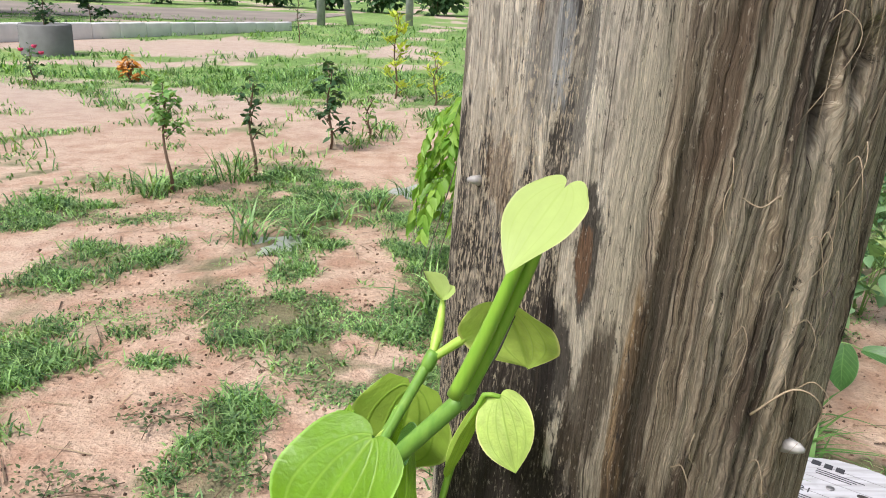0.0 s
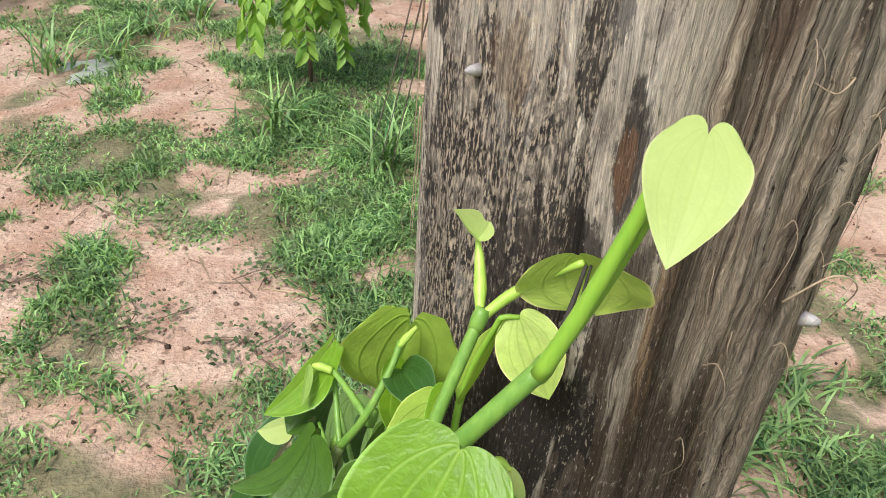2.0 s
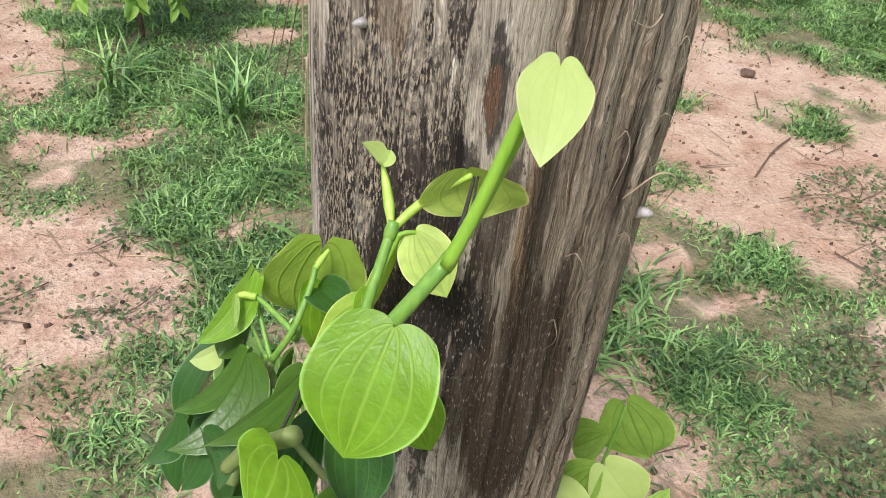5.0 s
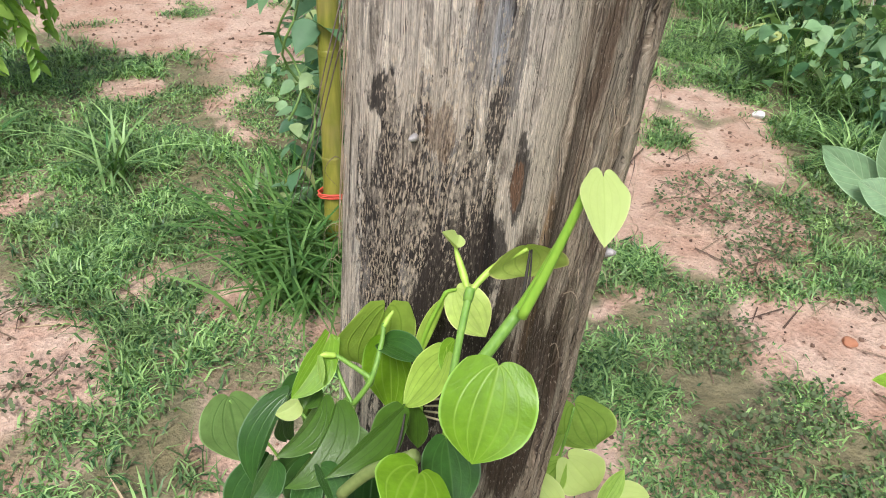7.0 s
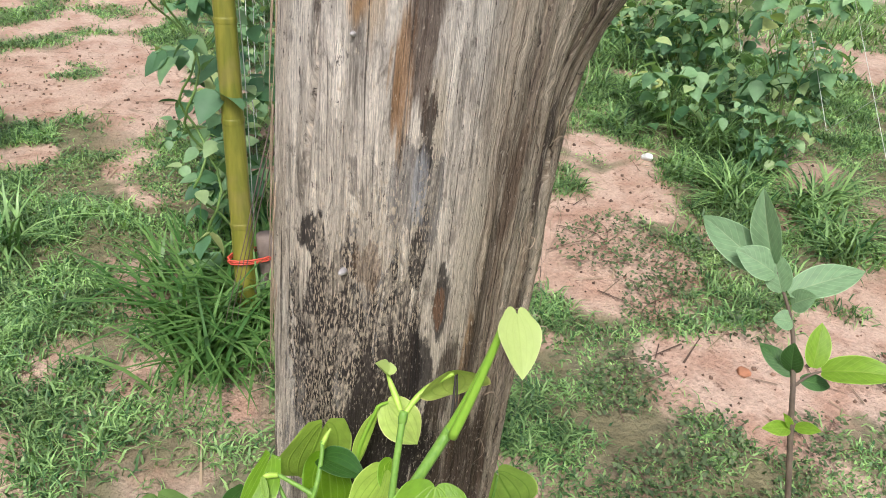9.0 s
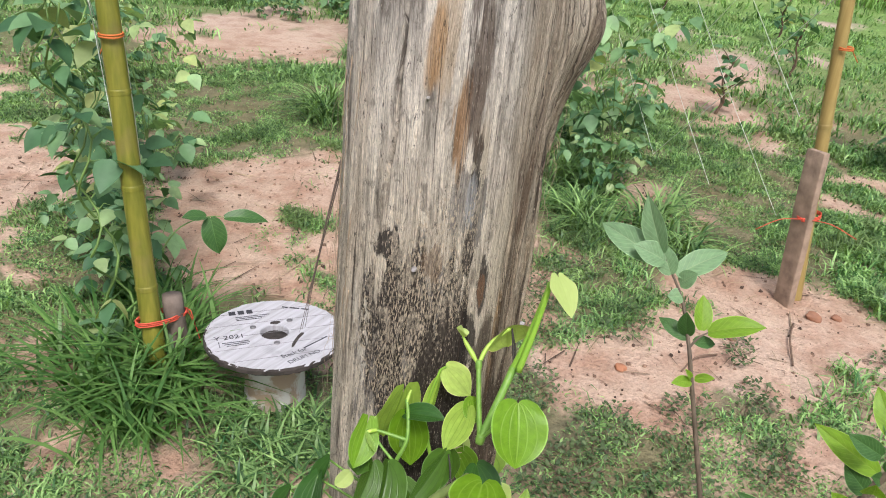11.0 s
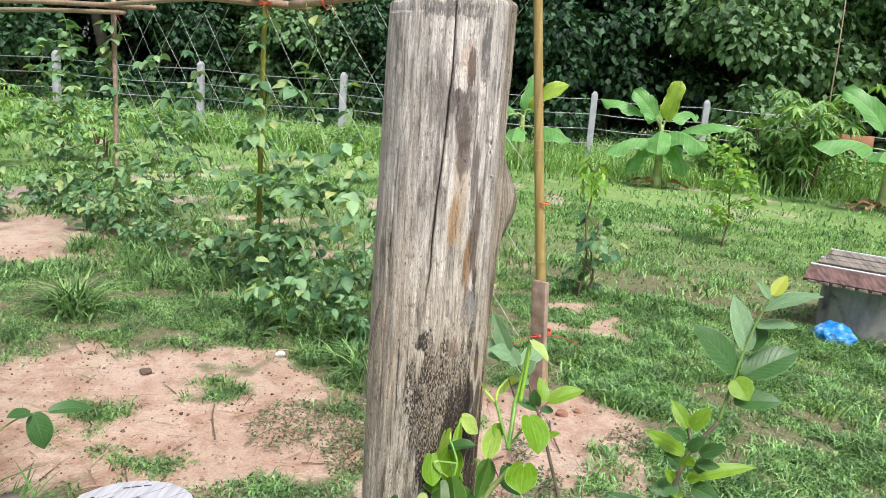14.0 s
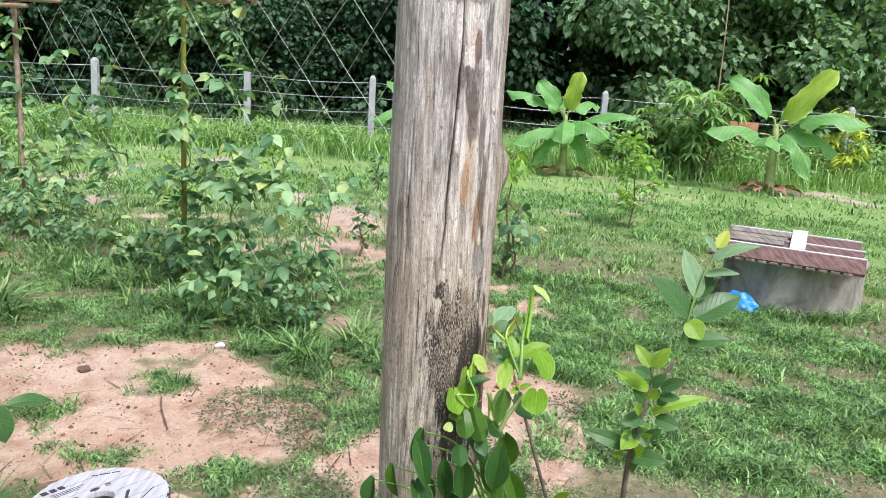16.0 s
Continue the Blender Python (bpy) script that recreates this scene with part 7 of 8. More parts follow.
def climber(x, y, height, label, n=26, lean=(0, 0), size=0.098, material=leaf_bean_pale):
    """Bean stems winding up a pole or the net."""
    root = thing("climbing_bean", label, "bean plant", "climbing beans", at=(x, y, 0))
    nodes = []
    for turn in (0, 2.6):
        h = height * (1 if turn == 0 else 0.8)
        pts = [Vector((0.035 * math.cos(k * 0.9 + turn) + lean[0] * k / 30 + turn * 0.008 * math.sin(k * 0.5), 0.035 * math.sin(k * 0.9 + turn) + lean[1] * k / 30, h * k / 30)) for k in range(31)]
        part("stem", tube(bmesh.new(), pts, list(np.linspace(0.005, 0.002, 31)), 5), stem_green, root)
        for k in range(int(n * 0.75)):
            p = pts[int(random.uniform(0.06, 1) ** 1.1 * 30)]
            b = random.uniform(0, 6.28)
            l = random.uniform(0.03, 0.12)
            nodes.append(((p.x + l * math.cos(b), p.y + l * math.sin(b), p.z + random.uniform(-0.03, 0.05)), (math.cos(b), math.sin(b))))
            part("leaf_stalk", tube(bmesh.new(), [p, ((p.x + nodes[-1][0][0]) / 2, (p.y + nodes[-1][0][1]) / 2, p.z + 0.02), nodes[-1][0]], 0.0013, 4, False), stem_green, root) if k % 3 == 0 else None
    mpart("foliage", scatter("foliage", *BEAN_LEAF, leaflets(nodes, size), material), root)
    return root


climber(4.37, 2.28, 2.05, "bean stem winding up a bamboo trellis pole", 40)
climber(4.0, 1.83, 1.95, "bean stem climbing the string net", 34, (-0.08, 0.0))
climber(3.62, 1.42, 1.5, "bean stem climbing the string net", 14, (0.15, 0.12))
climber(5.0, 3.0, 1.7, "bean stem climbing the string net", 24, (0.05, 0.1))
climber(5.4, 3.6, 1.8, "bean stem climbing the string net", 26, (0.1, 0.0))
climber(5.9, 4.2, 2.0, "bean stem climbing a wooden trellis post", 36)
climber(6.3, 4.9, 1.9, "bean stems on the further trellis", 44)
climber(6.6, 5.4, 1.7, "bean stems on the further trellis", 44)
climber(1.06, 2.06, 1.6, "bean stem winding up the green bamboo pole", 18, (-0.14, 0.08), 0.085, leaf_bean)
climber(1.25, 2.3, 1.1, "bean stem climbing strings near the bamboo", 20, (0, 0.1), 0.09, leaf_bean)
climber(1.5, 2.75, 1.2, "bean stem climbing strings near the bamboo", 20, (0, 0.1), 0.09, leaf_bean)
# the near bean leaf that hangs out over the spool
sprig = thing("bean_sprig", "dark green bean sprig with drooping leaves over the soil", "bean plant", at=(1.12, 2.0, 0.25))
stem(sprig, [(1.12, 2.02, 0.22), (1.2, 1.96, 0.38), (1.28, 1.90, 0.42), (1.33, 1.86, 0.41)], [0.003, 0.0024, 0.0018, 0.001], stem_green)
put_leaf(sprig, (1.285, 1.895, 0.415), (1.285, 1.865, 0.30), 0.078, (-0.6, -0.6, 0.4), guava_dark, lobe=0.05, fold=0.2, bend=0.6)
put_leaf(sprig, (1.32, 1.865, 0.415), (1.42, 1.78, 0.39), 0.052, (-0.4, -0.3, 0.85), guava_dark, lobe=0.05, fold=0.3, bend=0.7)
put_leaf(sprig, (1.27, 1.90, 0.425), (1.20, 1.93, 0.435), 0.045, (-0.4, -0.3, 0.85), guava_dark, lobe=0.05, fold=0.3, bend=0.3)

# ---- long strappy grass clumps ----
def grass_clump(x, y, n, length, width, label, material=grass_near):
    root_a = rng.random(n) * 2 * np.pi
    out = 0.35 + 0.9 * rng.random(n)
    L = length * (0.55 + 0.6 * rng.random(n))
    px, py = rng.normal(size=n) * 0.05, rng.normal(size=n) * 0.05
    V, Fs = [], []
    steps = 5
    for s in range(steps + 1):
        t = s / steps
        r = L * t * np.clip(out * (0.35 + 0.75 * t), 0, 1.1)
        z = L * (t * 0.95 - 0.62 * out * t * t)
        w = width * (1 - t ** 2.5) * (0.7 + 0.6 * rng.random(n)) / 2 + 0.0004
        cxs, cys = px + r * np.cos(root_a), py + r * np.sin(root_a)
        sx, sy = -np.sin(root_a) * w, np.cos(root_a) * w
        V.append(np.stack([np.stack([cxs - sx, cys - sy, np.maximum(z, 0.004)], 1), np.stack([cxs + sx, cys + sy, np.maximum(z, 0.004)], 1)], 1))
    V = np.stack(V, 1).reshape(n, (steps + 1) * 2, 3)
    f = np.array([(2 * s, 2 * s + 1, 2 * s + 3, 2 * s + 2) for s in range(steps)])
    F_ = (f[None] + (np.arange(n) * (steps + 1) * 2)[:, None, None]).reshape(-1, 4)
    ob = new("grass_clump", mesh_np("grass_clump", V.reshape(-1, 3), F_, material))
    ob.location = (x, y, ground_z(x, y) - 0.01)
    return tagged(ob, label, "grass clump", "grass clumps")


strap = foliage("strap_grass", (0.05, 0.15, 0.03), (0.18, 0.33, 0.09), 0.4, 0.3)
for dx, dy, n, l in ((0.98, 1.78, 120, 0.34), (1.13, 1.93, 110, 0.32), (0.85, 1.86, 110, 0.36), (0.78, 1.72, 90, 0.30), (0.92, 2.1, 90, 0.3), (1.22, 2.08, 70, 0.26)):
    grass_clump(dx, dy, n, l, 0.011, "dark green clump of long arching grass by the bamboo", strap)
for dx, dy, n, l in ((3.5, 3.15, 160, 0.36), (3.35, 3.05, 100, 0.26), (3.25, 0.95, 80, 0.3), (3.0, 0.75, 80, 0.26), (3.4, 1.3, 90, 0.24)):
    grass_clump(dx, dy, n, l, 0.012, "green clump of long grass by the bean row", grass_near)
for k in range(64):
    t = k / 63
    x, y = 2.95 + 2.2 * t + random.uniform(-0.35, 0.25), 0.8 + 2.9 * t + random.uniform(-0.25, 0.35)
    grass_clump(x, y, 70, random.uniform(0.14, 0.28), 0.009, "weedy grass tuft along the bean row", grass_near)
for dx, dy in ((0.92, 1.52), (0.98, 1.40), (1.08, 1.30), (0.86, 1.38), (1.22, 1.26), (0.95, 1.26), (1.14, 1.20), (0.80, 1.28), (1.32, 1.32), (1.02, 1.14)):
    grass_clump(dx, dy, 60, random.uniform(0.09, 0.14), 0.0075, "fresh green grass tuft at the foot of the spool", grass_near)
for k in range(9):
    a = 2.2 + 0.28 * k
    grass_clump(4.88 + 0.56 * math.cos(a), -2.28 + 0.56 * math.sin(a), 50, random.uniform(0.14, 0.24), 0.009, "grass tuft at the foot of the well", grass_lawn)
for x, y in ((-0.35, 4.0), (-0.2, 4.25), (0.0, 4.5), (-0.6, 3.9), (-2.2, 3.6), (0.25, 4.9), (-0.9, 5.0), (-1.3, 4.6), (0.3, 3.0), (0.62, 2.6)):
    grass_clump(x, y, 46, random.uniform(0.22, 0.34), 0.009, "upright fresh green grass tuft", grass_lawn)


# ---- low weeds creeping over the bare soil ----
def creeper(x, y, r, n, label, material):
    n = int(n * 2.2)
    a, q = rng.random(n) * 2 * np.pi, np.sqrt(rng.random(n))
    px, py = r * q * np.cos(a) * 1.3, r * q * np.sin(a) * 0.8
    pos = np.stack([px, py, 0.008 + 0.03 * rng.random(n)], 1)
    b = rng.random(n) * 2 * np.pi
    d = np.stack([np.cos(b), np.sin(b), 0.25 + 0.5 * rng.random(n)], 1)
    nn = np.tile([0.0, 0.0, 1.0], (n, 1)) + rng.normal(size=(n, 3)) * 0.4
    root = thing("creeping_weed", label, "weed", "creeping weeds", at=(x, y, ground_z(x, y)))
    mpart("foliage", scatter("foliage", *OVATE, frames_np(pos, d, nn, 0.009 + 0.012 * rng.random(n)), material), root)
    for k in range(4):
        c = random.uniform(0, 6.28)
        part("runner", tube(bmesh.new(), spline([(0, 0, 0.004), (r * 0.6 * math.cos(c), r * 0.4 * math.sin(c), 0.012), (r * 1.4 * math.cos(c + 0.3), r * math.sin(c + 0.3), 0.008)], 4), 0.0016, 5), stem_brown, root)
    return root


weed_dull = foliage("dull_weed", (0.05, 0.09, 0.035), (0.16, 0.22, 0.09), 0.6, 0.2)
for x, y, r, n in ((2.24, 1.37, 0.2, 260), (2.25, 1.15, 0.18, 200), (2.05, 1.05, 0.13, 120), (2.55, 1.05, 0.14, 140), (1.75, 0.42, 0.12, 110), (2.0, 0.25, 0.09, 70), (1.55, 0.62, 0.12, 110),
                   (2.25, 0.35, 0.08, 60), (1.7, 0.15, 0.1, 80), (2.5, -0.15, 0.12, 100), (2.05, -0.25, 0.1, 80), (1.6, 0.9, 0.13, 120), (2.2, 0.75, 0.12, 100), (1.45, 0.35, 0.12, 100), (1.3, 0.65, 0.12, 110),
                   (-0.2, 1.9, 0.12, 80), (0.1, 1.75, 0.1, 70), (-0.5, 2.15, 0.12, 80), (-0.7, 1.8, 0.14, 90), (0.2, 2.05, 0.1, 70)):
    creeper(x, y, r, n, "small dull green weed creeping over bare soil", weed_dull)


# ---- clods, straw and pebbles ----
def litter():
    n = 11000
    x, y = rng.uniform(-1.5, 5, n), rng.uniform(-1.5, 4.5, n)
    ok = (cover(x, y) < 0.45) & in_view(x, y)
    x, y = x[ok], y[ok]
    n = len(x)
    V = np.array([(1, 0, 0), (-1, 0, 0), (0, 1, 0), (0, -1, 0), (0, 0, 0.8), (0, 0, -0.8)], float)
    Ff = np.array([(0, 2, 4), (2, 1, 4), (1, 3, 4), (3, 0, 4), (2, 0, 5), (1, 2, 5), (3, 1, 5), (0, 3, 5)])
    pos = np.stack([x, y, relief(x, y) + 0.001], 1)
    mm = frames_np(pos, sphere_dirs(n), sphere_dirs(n), 0.0025 + 0.010 * rng.random(n) ** 3)
    clod = foliage("soil_clod", (0.05, 0.032, 0.022), (0.30, 0.19, 0.13), 0.95, 0.0)
    tagged(new("soil_clods", scatter("soil_clods", V, Ff, mm, clod)), "small brown soil clods and crumbs", "soil clods", kind="stuff")
    k = 3600
    x, y = rng.uniform(-1.5, 5, k), rng.uniform(-1.5, 4.5, k)
    ok = (cover(x, y) < 0.6) & in_view(x, y)
    x, y = x[ok], y[ok]
    k = len(x)
    a = rng.random(k) * 6.28
    d = np.stack([np.cos(a), np.sin(a), 0.05 * rng.normal(size=k)], 1)
    mm = frames_np(np.stack([x, y, relief(x, y) + 0.006], 1), d, np.tile([0.0, 0.0, 1.0], (k, 1)), 0.04 + 0.16 * rng.random(k) ** 2)
    straw = foliage("dry_straw", (0.08, 0.05, 0.035), (0.48, 0.37, 0.23), 0.85, 0.05)
    tagged(new("dry_straw", scatter("dry_straw", BLADE[0] * np.array([0.035, 1, 0.3]), BLADE[1], mm, straw)), "scattered dry grass straws and twigs", "straw", kind="stuff")


litter()


def stone(x, y, r, label, color):
    bm = bmesh.new()
    bmesh.ops.create_icosphere(bm, subdivisions=3, radius=r)
    for v in bm.verts:
        v.co *= 1 + 0.35 * noise.noise(v.co / r * 1.3 + Vector((x, y, 0)))
        v.co.z *= 0.65
    ob = part("stone", bm, make_plain("stone", color, 0.85, 0.2, 30))
    ob.location = (x, y, ground_z(x, y) + r * 0.3)
    return tagged(ob, label, "stone")


stone(3.07, 1.68, 0.028, "small pale stone on the bare soil", (0.66, 0.66, 0.62))
stone(2.62, 2.22, 0.03, "dark earth clod on the bare soil", (0.13, 0.085, 0.06))
stone(1.92, 0.68, 0.02, "orange-brown clod on the soil", (0.38, 0.17, 0.09))
stone(2.72, 0.16, 0.03, "reddish clod beside the wooden stake", (0.30, 0.15, 0.09))
stone(2.78, 0.08, 0.02, "reddish clod beside the wooden stake", (0.30, 0.15, 0.09))
stone(2.35, 0.4, 0.016, "brown clod on the soil", (0.24, 0.14, 0.09))
for a, b in (((2.02, 0.5), (2.2, 0.42)), ((2.3, 0.18), (2.62, 0.22)), ((2.05, 1.62), (2.35, 1.75)), ((1.55, 1.72), (1.75, 1.85))):
    pa, pb = Vector((*a, ground_z(*a) + 0.008)), Vector((*b, ground_z(*b) + 0.008))
    tw = thing("twig", "thin dry brown twig lying on the soil", "twig", "twigs", at=pa)
    part("wood", tube(bmesh.new(), spline([(0, 0, 0), (pb - pa) * 0.5 + Vector((0.01, 0.015, 0.01)), pb - pa], 5), 0.0035, 6), stem_brown, tw)

# ---- banana plants ----
banana_leaf = leaf_mat("banana_leaf", (0.17, 0.40, 0.11), (0.36, 0.52, 0.22), (0.20, 0.41, 0.14), 0.45, 0.35, (1.0, 1.0, 0.35), True)
banana_young = leaf_mat("young_banana_leaf", (0.38, 0.54, 0.07), (0.50, 0.60, 0.15), (0.42, 0.56, 0.10), 0.42, 0.4, (1.0, 1.0, 0.3), True)
banana_stem = make_plain("banana_stem", (0.30, 0.37, 0.14), 0.55, 0.35, 5)
dead_leaf = make_plain("dead_banana_leaf", (0.30, 0.17, 0.09), 0.85, 0.4, 9)
RIGHT, UP, AWAY = Vector((-0.26, -0.965, 0)), Vector((0, 0, 1)), Vector((0.965, -0.26, 0))


def banana(x, y, trunk, r, leaves, label, litter_n=0):
    """leaves: (right, up, away, length, width, young) of each tip from the crown."""
    root = thing("banana_plant", label, "banana plant", "banana plants", at=(x, y, -0.02))
    top = Vector((0.03, 0.02, trunk))
    part("pseudostem", tube(bmesh.new(), spline([(0, 0, 0), (0.02, 0, trunk * 0.4), (0.01, 0.02, trunk * 0.8), top], 4), list(np.linspace(r, r * 0.45, 13)), 12), banana_stem, root)
    for k, (a, b, c, l, w, young) in enumerate(leaves):
        d = (RIGHT * a + UP * b + AWAY * c).normalized()
        start = top - Vector((0, 0, 0.13 * (k % 3)))
        base = start + d * (0.20 + 0.05 * (k % 4)) + Vector((0, 0, 0.10 if b < 0.5 else 0.0))
        tip = base + d * l
        ob = put_leaf(root, base + root.location, tip + root.location, w * (1.2 if b > 0.5 else 1.4), Vector((0, 0, 1.0)) - AWAY * (1.3 if b > 0.5 else 0.4), banana_young if young else banana_leaf, lobe=0.0, fold=0.2 if b > 0.5 else -0.6, bend=1.1 if b < 0.7 else 0.55, start=0.85, tipsharp=-0.5, wavy=0.11)
        part("leaf_stalk", tube(bmesh.new(), spline([start - Vector((0, 0, 0.12)), start + d * 0.07 + Vector((0, 0, 0.05)), base], 4), list(np.linspace(0.025, 0.012, 9)), 7), banana_stem, root)
    for k in range(litter_n):
        a = k * 2.4
        put_leaf(root, root.location + Vector((0.1 * math.cos(a), 0.1 * math.sin(a), 0.12)), root.location + Vector((0.55 * math.cos(a), 0.6 * math.sin(a), 0.05)), 0.18, (0.2 * math.sin(k), 0.3, 1), dead_leaf, lobe=0, fold=0.4, bend=0.8, start=0.4, wavy=0.15)
    return root


banana(13.6, -1.87, 1.15, 0.085, [(-0.72, 0.75, -0.2, 0.62, 0.30, False), (0.25, 0.97, -0.1, 0.72, 0.28, True), (0.98, 0.16, -0.1, 1.02, 0.26, False), (-0.96, 0.22, -0.1, 0.80, 0.28, False), (0.78, -0.30, -0.5, 0.85, 0.36, False),
                                 (-0.75, -0.35, -0.4, 0.85, 0.30, False), (0.05, -0.55, -0.7, 0.65, 0.30, False), (-0.4, 0.3, 0.85, 0.7, 0.28, False), (-0.55, -0.8, -0.2, 0.75, 0.26, False), (0.45, 0.1, 0.85, 0.8, 0.28, False), (0.5, -0.8, -0.2, 0.7, 0.26, False)], "banana plant with broad arching green leaves", 4)
banana(12.85, -5.5, 1.25, 0.10, [(-0.75, 0.62, 0.0, 0.95, 0.34, False), (0.62, 0.80, -0.1, 1.15, 0.34, True), (-0.95, -0.05, -0.3, 1.0, 0.34, False), (0.98, -0.02, -0.2, 1.15, 0.34, False), (0.9, -0.35, 0.1, 1.0, 0.34, False),
                                 (-0.30, -0.25, -0.9, 0.6, 0.34, False), (0.55, -0.9, -0.3, 0.95, 0.28, False), (0.5, 0.3, 0.7, 0.9, 0.3, False), (1.0, 0.30, 0.3, 1.2, 0.30, False)], "tall banana plant with split green leaves and dead leaves below", 9)
banana(14.9, 0.65, 1.1, 0.09, [(0.8, 0.6, 0.0, 0.9, 0.30, True), (-0.8, 0.5, 0.0, 0.9, 0.3, False), (0.9, -0.2, -0.4, 0.95, 0.34, False), (-0.7, -0.3, -0.5, 0.95, 0.3, False), (0.2, 0.9, 0.2, 0.8, 0.3, False), (0.1, -0.3, -0.9, 0.8, 0.3, False)], "banana plant half hidden behind the post", 3)


# ---- cassava and saplings on the lawn ----
def palmate(nodes, size):
    pos, d, n, s = [], [], [], []
    for p, o in nodes:
        a = math.atan2(o[1], o[0])
        for q in np.linspace(-1.9, 1.9, 7):
            b = a + q
            pos.append(p)
            d.append((math.cos(b), math.sin(b), -0.22 - 0.2 * math.cos(q) + random.uniform(-0.35, 0.35)))
            n.append((0.2 * math.cos(a), 0.2 * math.sin(a), 1))
            s.append(size * random.uniform(0.8, 1.15))
    return frames_np(np.array(pos), np.array(d), np.array(n), np.array(s))


def cassava(x, y, h, n, size, label):
    root = thing("cassava_plant", label, "shrub", at=(x, y, -0.02))
    nodes = []
    for k in range(5):
        a = 1.26 * k
        pts = spline([(0.06 * math.cos(a), 0.06 * math.sin(a), 0), (0.12 * h * math.cos(a), 0.12 * h * math.sin(a), h * 0.5), (0.3 * h * math.cos(a), 0.3 * h * math.sin(a), h * random.uniform(0.75, 1.0))], 6)
        part("stem", tube(bmesh.new(), pts, list(np.linspace(0.02, 0.008, len(pts))), 7), stem_brown, root)
        for q in range(n // 5):
            p = pts[int(random.uniform(0.3, 0.999) * len(pts))]
            b = random.uniform(0, 6.28)
            l = random.uniform(0.15, 0.4)
            e = (p.x + l * math.cos(b), p.y + l * math.sin(b), p.z + random.uniform(-0.05, 0.2))
            nodes.append((e, (math.cos(b), math.sin(b))))
    mpart("foliage", scatter("foliage", LANCE[0] * np.array([0.95, 1, 1]), LANCE[1], palmate(nodes, size), leaf_cassava), root)
    return root


random.seed(31)
cassava(14.4, -4.75, 2.1, 100, 0.34, "cassava shrub with drooping finger-like leaves")
cassava(15.0, -4.0, 1.4, 75, 0.28, "smaller cassava shrub by the tall grass")
cassava(9.3, 6.3, 0.9, 60, 0.17, "yellow-green cassava plants beyond the bean rows").children[-1].data.materials[0] = leaf_fresh
cassava(10.2, 7.4, 1.0, 60, 0.17, "yellow-green cassava plants beyond the bean rows").children[-1].data.materials[0] = leaf_fresh
cassava(8.8, 7.6, 1.0, 60, 0.17, "yellow-green cassava plants beyond the bean rows").children[-1].data.materials[0] = leaf_fresh
cassava(10.8, 9.2, 1.1, 60, 0.18, "yellow-green cassava plants beyond the bean rows").children[-1].data.materials[0] = leaf_yellow
rod = thing("thin_pole", "tall thin pale pole standing among the cassava", "pole", at=(14.3, -4.85, 0))
part("shaft", tube(bmesh.new(), [(0, 0, 0), (0.02, -0.03, 1.5), (0.0, -0.02, 2.6), (-0.03, 0.03, 4.2)], [0.016, 0.014, 0.012, 0.009], 7), bamboo_grey, rod)
crate = thing("brown_board", "reddish brown board behind the cassava", "board", at=(16.6, -6.15, 0))
bm = bmesh.new()
box(bm, (0.05, 1.1, 0.34), Matrix.Translation((0, 0, 1.0)), 0.01)
part("panel", bm, make_plain("brown_panel", (0.33, 0.16, 0.09), 0.85, 0.3, 4), crate)
for yy in (-0.45, 0.45):
    part("leg", tube(bmesh.new(), [(0.02, yy, -0.05), (0.02, yy, 1.1)], 0.03, 8), stake_wood, crate)


def sapling(x, y, h, material, label, n=60, size=0.09, crown=0.25, shape=OVATE, low=0.25, droop=0.3, name="sapling"):
    root = thing(name, label, "sapling", at=(x, y, ground_z(x, y) - 0.02))
    pts = [Vector((0.02 * math.sin(k), 0.02 * math.cos(k * 1.3), h * k / 8)) for k in range(9)]
    part("stem", tube(bmesh.new(), pts, list(np.linspace(0.012, 0.004, 9)), 7), stem_brown, root)
    pos, d = [], []
    for k in range(7):
        z = h * (low + (1 - low) * k / 6.5)
        a = k * 2.4
        e = Vector((crown * (1.15 - z / h * 0.6) * math.cos(a), crown * (1.15 - z / h * 0.6) * math.sin(a), z + 0.08))
        part("twig", tube(bmesh.new(), spline([(0, 0, z - 0.02), e * 0.5 + Vector((0, 0, z * 0.5)), e], 4), list(np.linspace(0.005, 0.002, 9)), 5), stem_brown, root)
        for q in range(n // 7):
            t = random.uniform(0.25, 1.1)
            pos.append((e.x * t + random.gauss(0, crown * 0.16), e.y * t + random.gauss(0, crown * 0.16), z + (e.z - z) * t + random.gauss(0, crown * 0.16)))
            b = random.uniform(0, 6.28)
            d.append((math.cos(b), math.sin(b), -droop + random.uniform(-0.3, 0.4)))
    pos, d = np.array(pos), np.array(d)
    nn = np.tile([0.0, 0.0, 1.0], (len(pos), 1)) + rng.normal(size=(len(pos), 3)) * 0.4
    mpart("foliage", scatter("foliage", *shape, frames_np(pos, d, nn, size * (0.6 + 0.7 * rng.random(len(pos)))), material), root)
    return root


sapling(8.0, -1.8, 1.05, leaf_fresh, "small fresh green sapling on the lawn", 260, 0.10, 0.34)
sapling(14.8, -7.85, 1.5, leaf_yellow, "yellow-leaved shrub at the lawn's edge", 320, 0.24, 0.45, LANCE)
sapling(5.12, -0.12, 0.62, leaf_bean, "young tree with drooping green leaves", 60, 0.12, 0.2, OVATE, 0.3, 0.6)
sapling(5.05, -0.05, 1.02, leaf_fresh, "thin young tree tied to a dark stick", 70, 0.13, 0.16, LANCE, 0.8, 0.6)
sapling(7.5, 0.9, 0.55, leaf_bean, "young sapling on the red soil mound", 40, 0.1, 0.12)
sapling(5.6, 1.15, 0.45, leaf_bean, "young sapling by the bean net", 40, 0.1, 0.14)
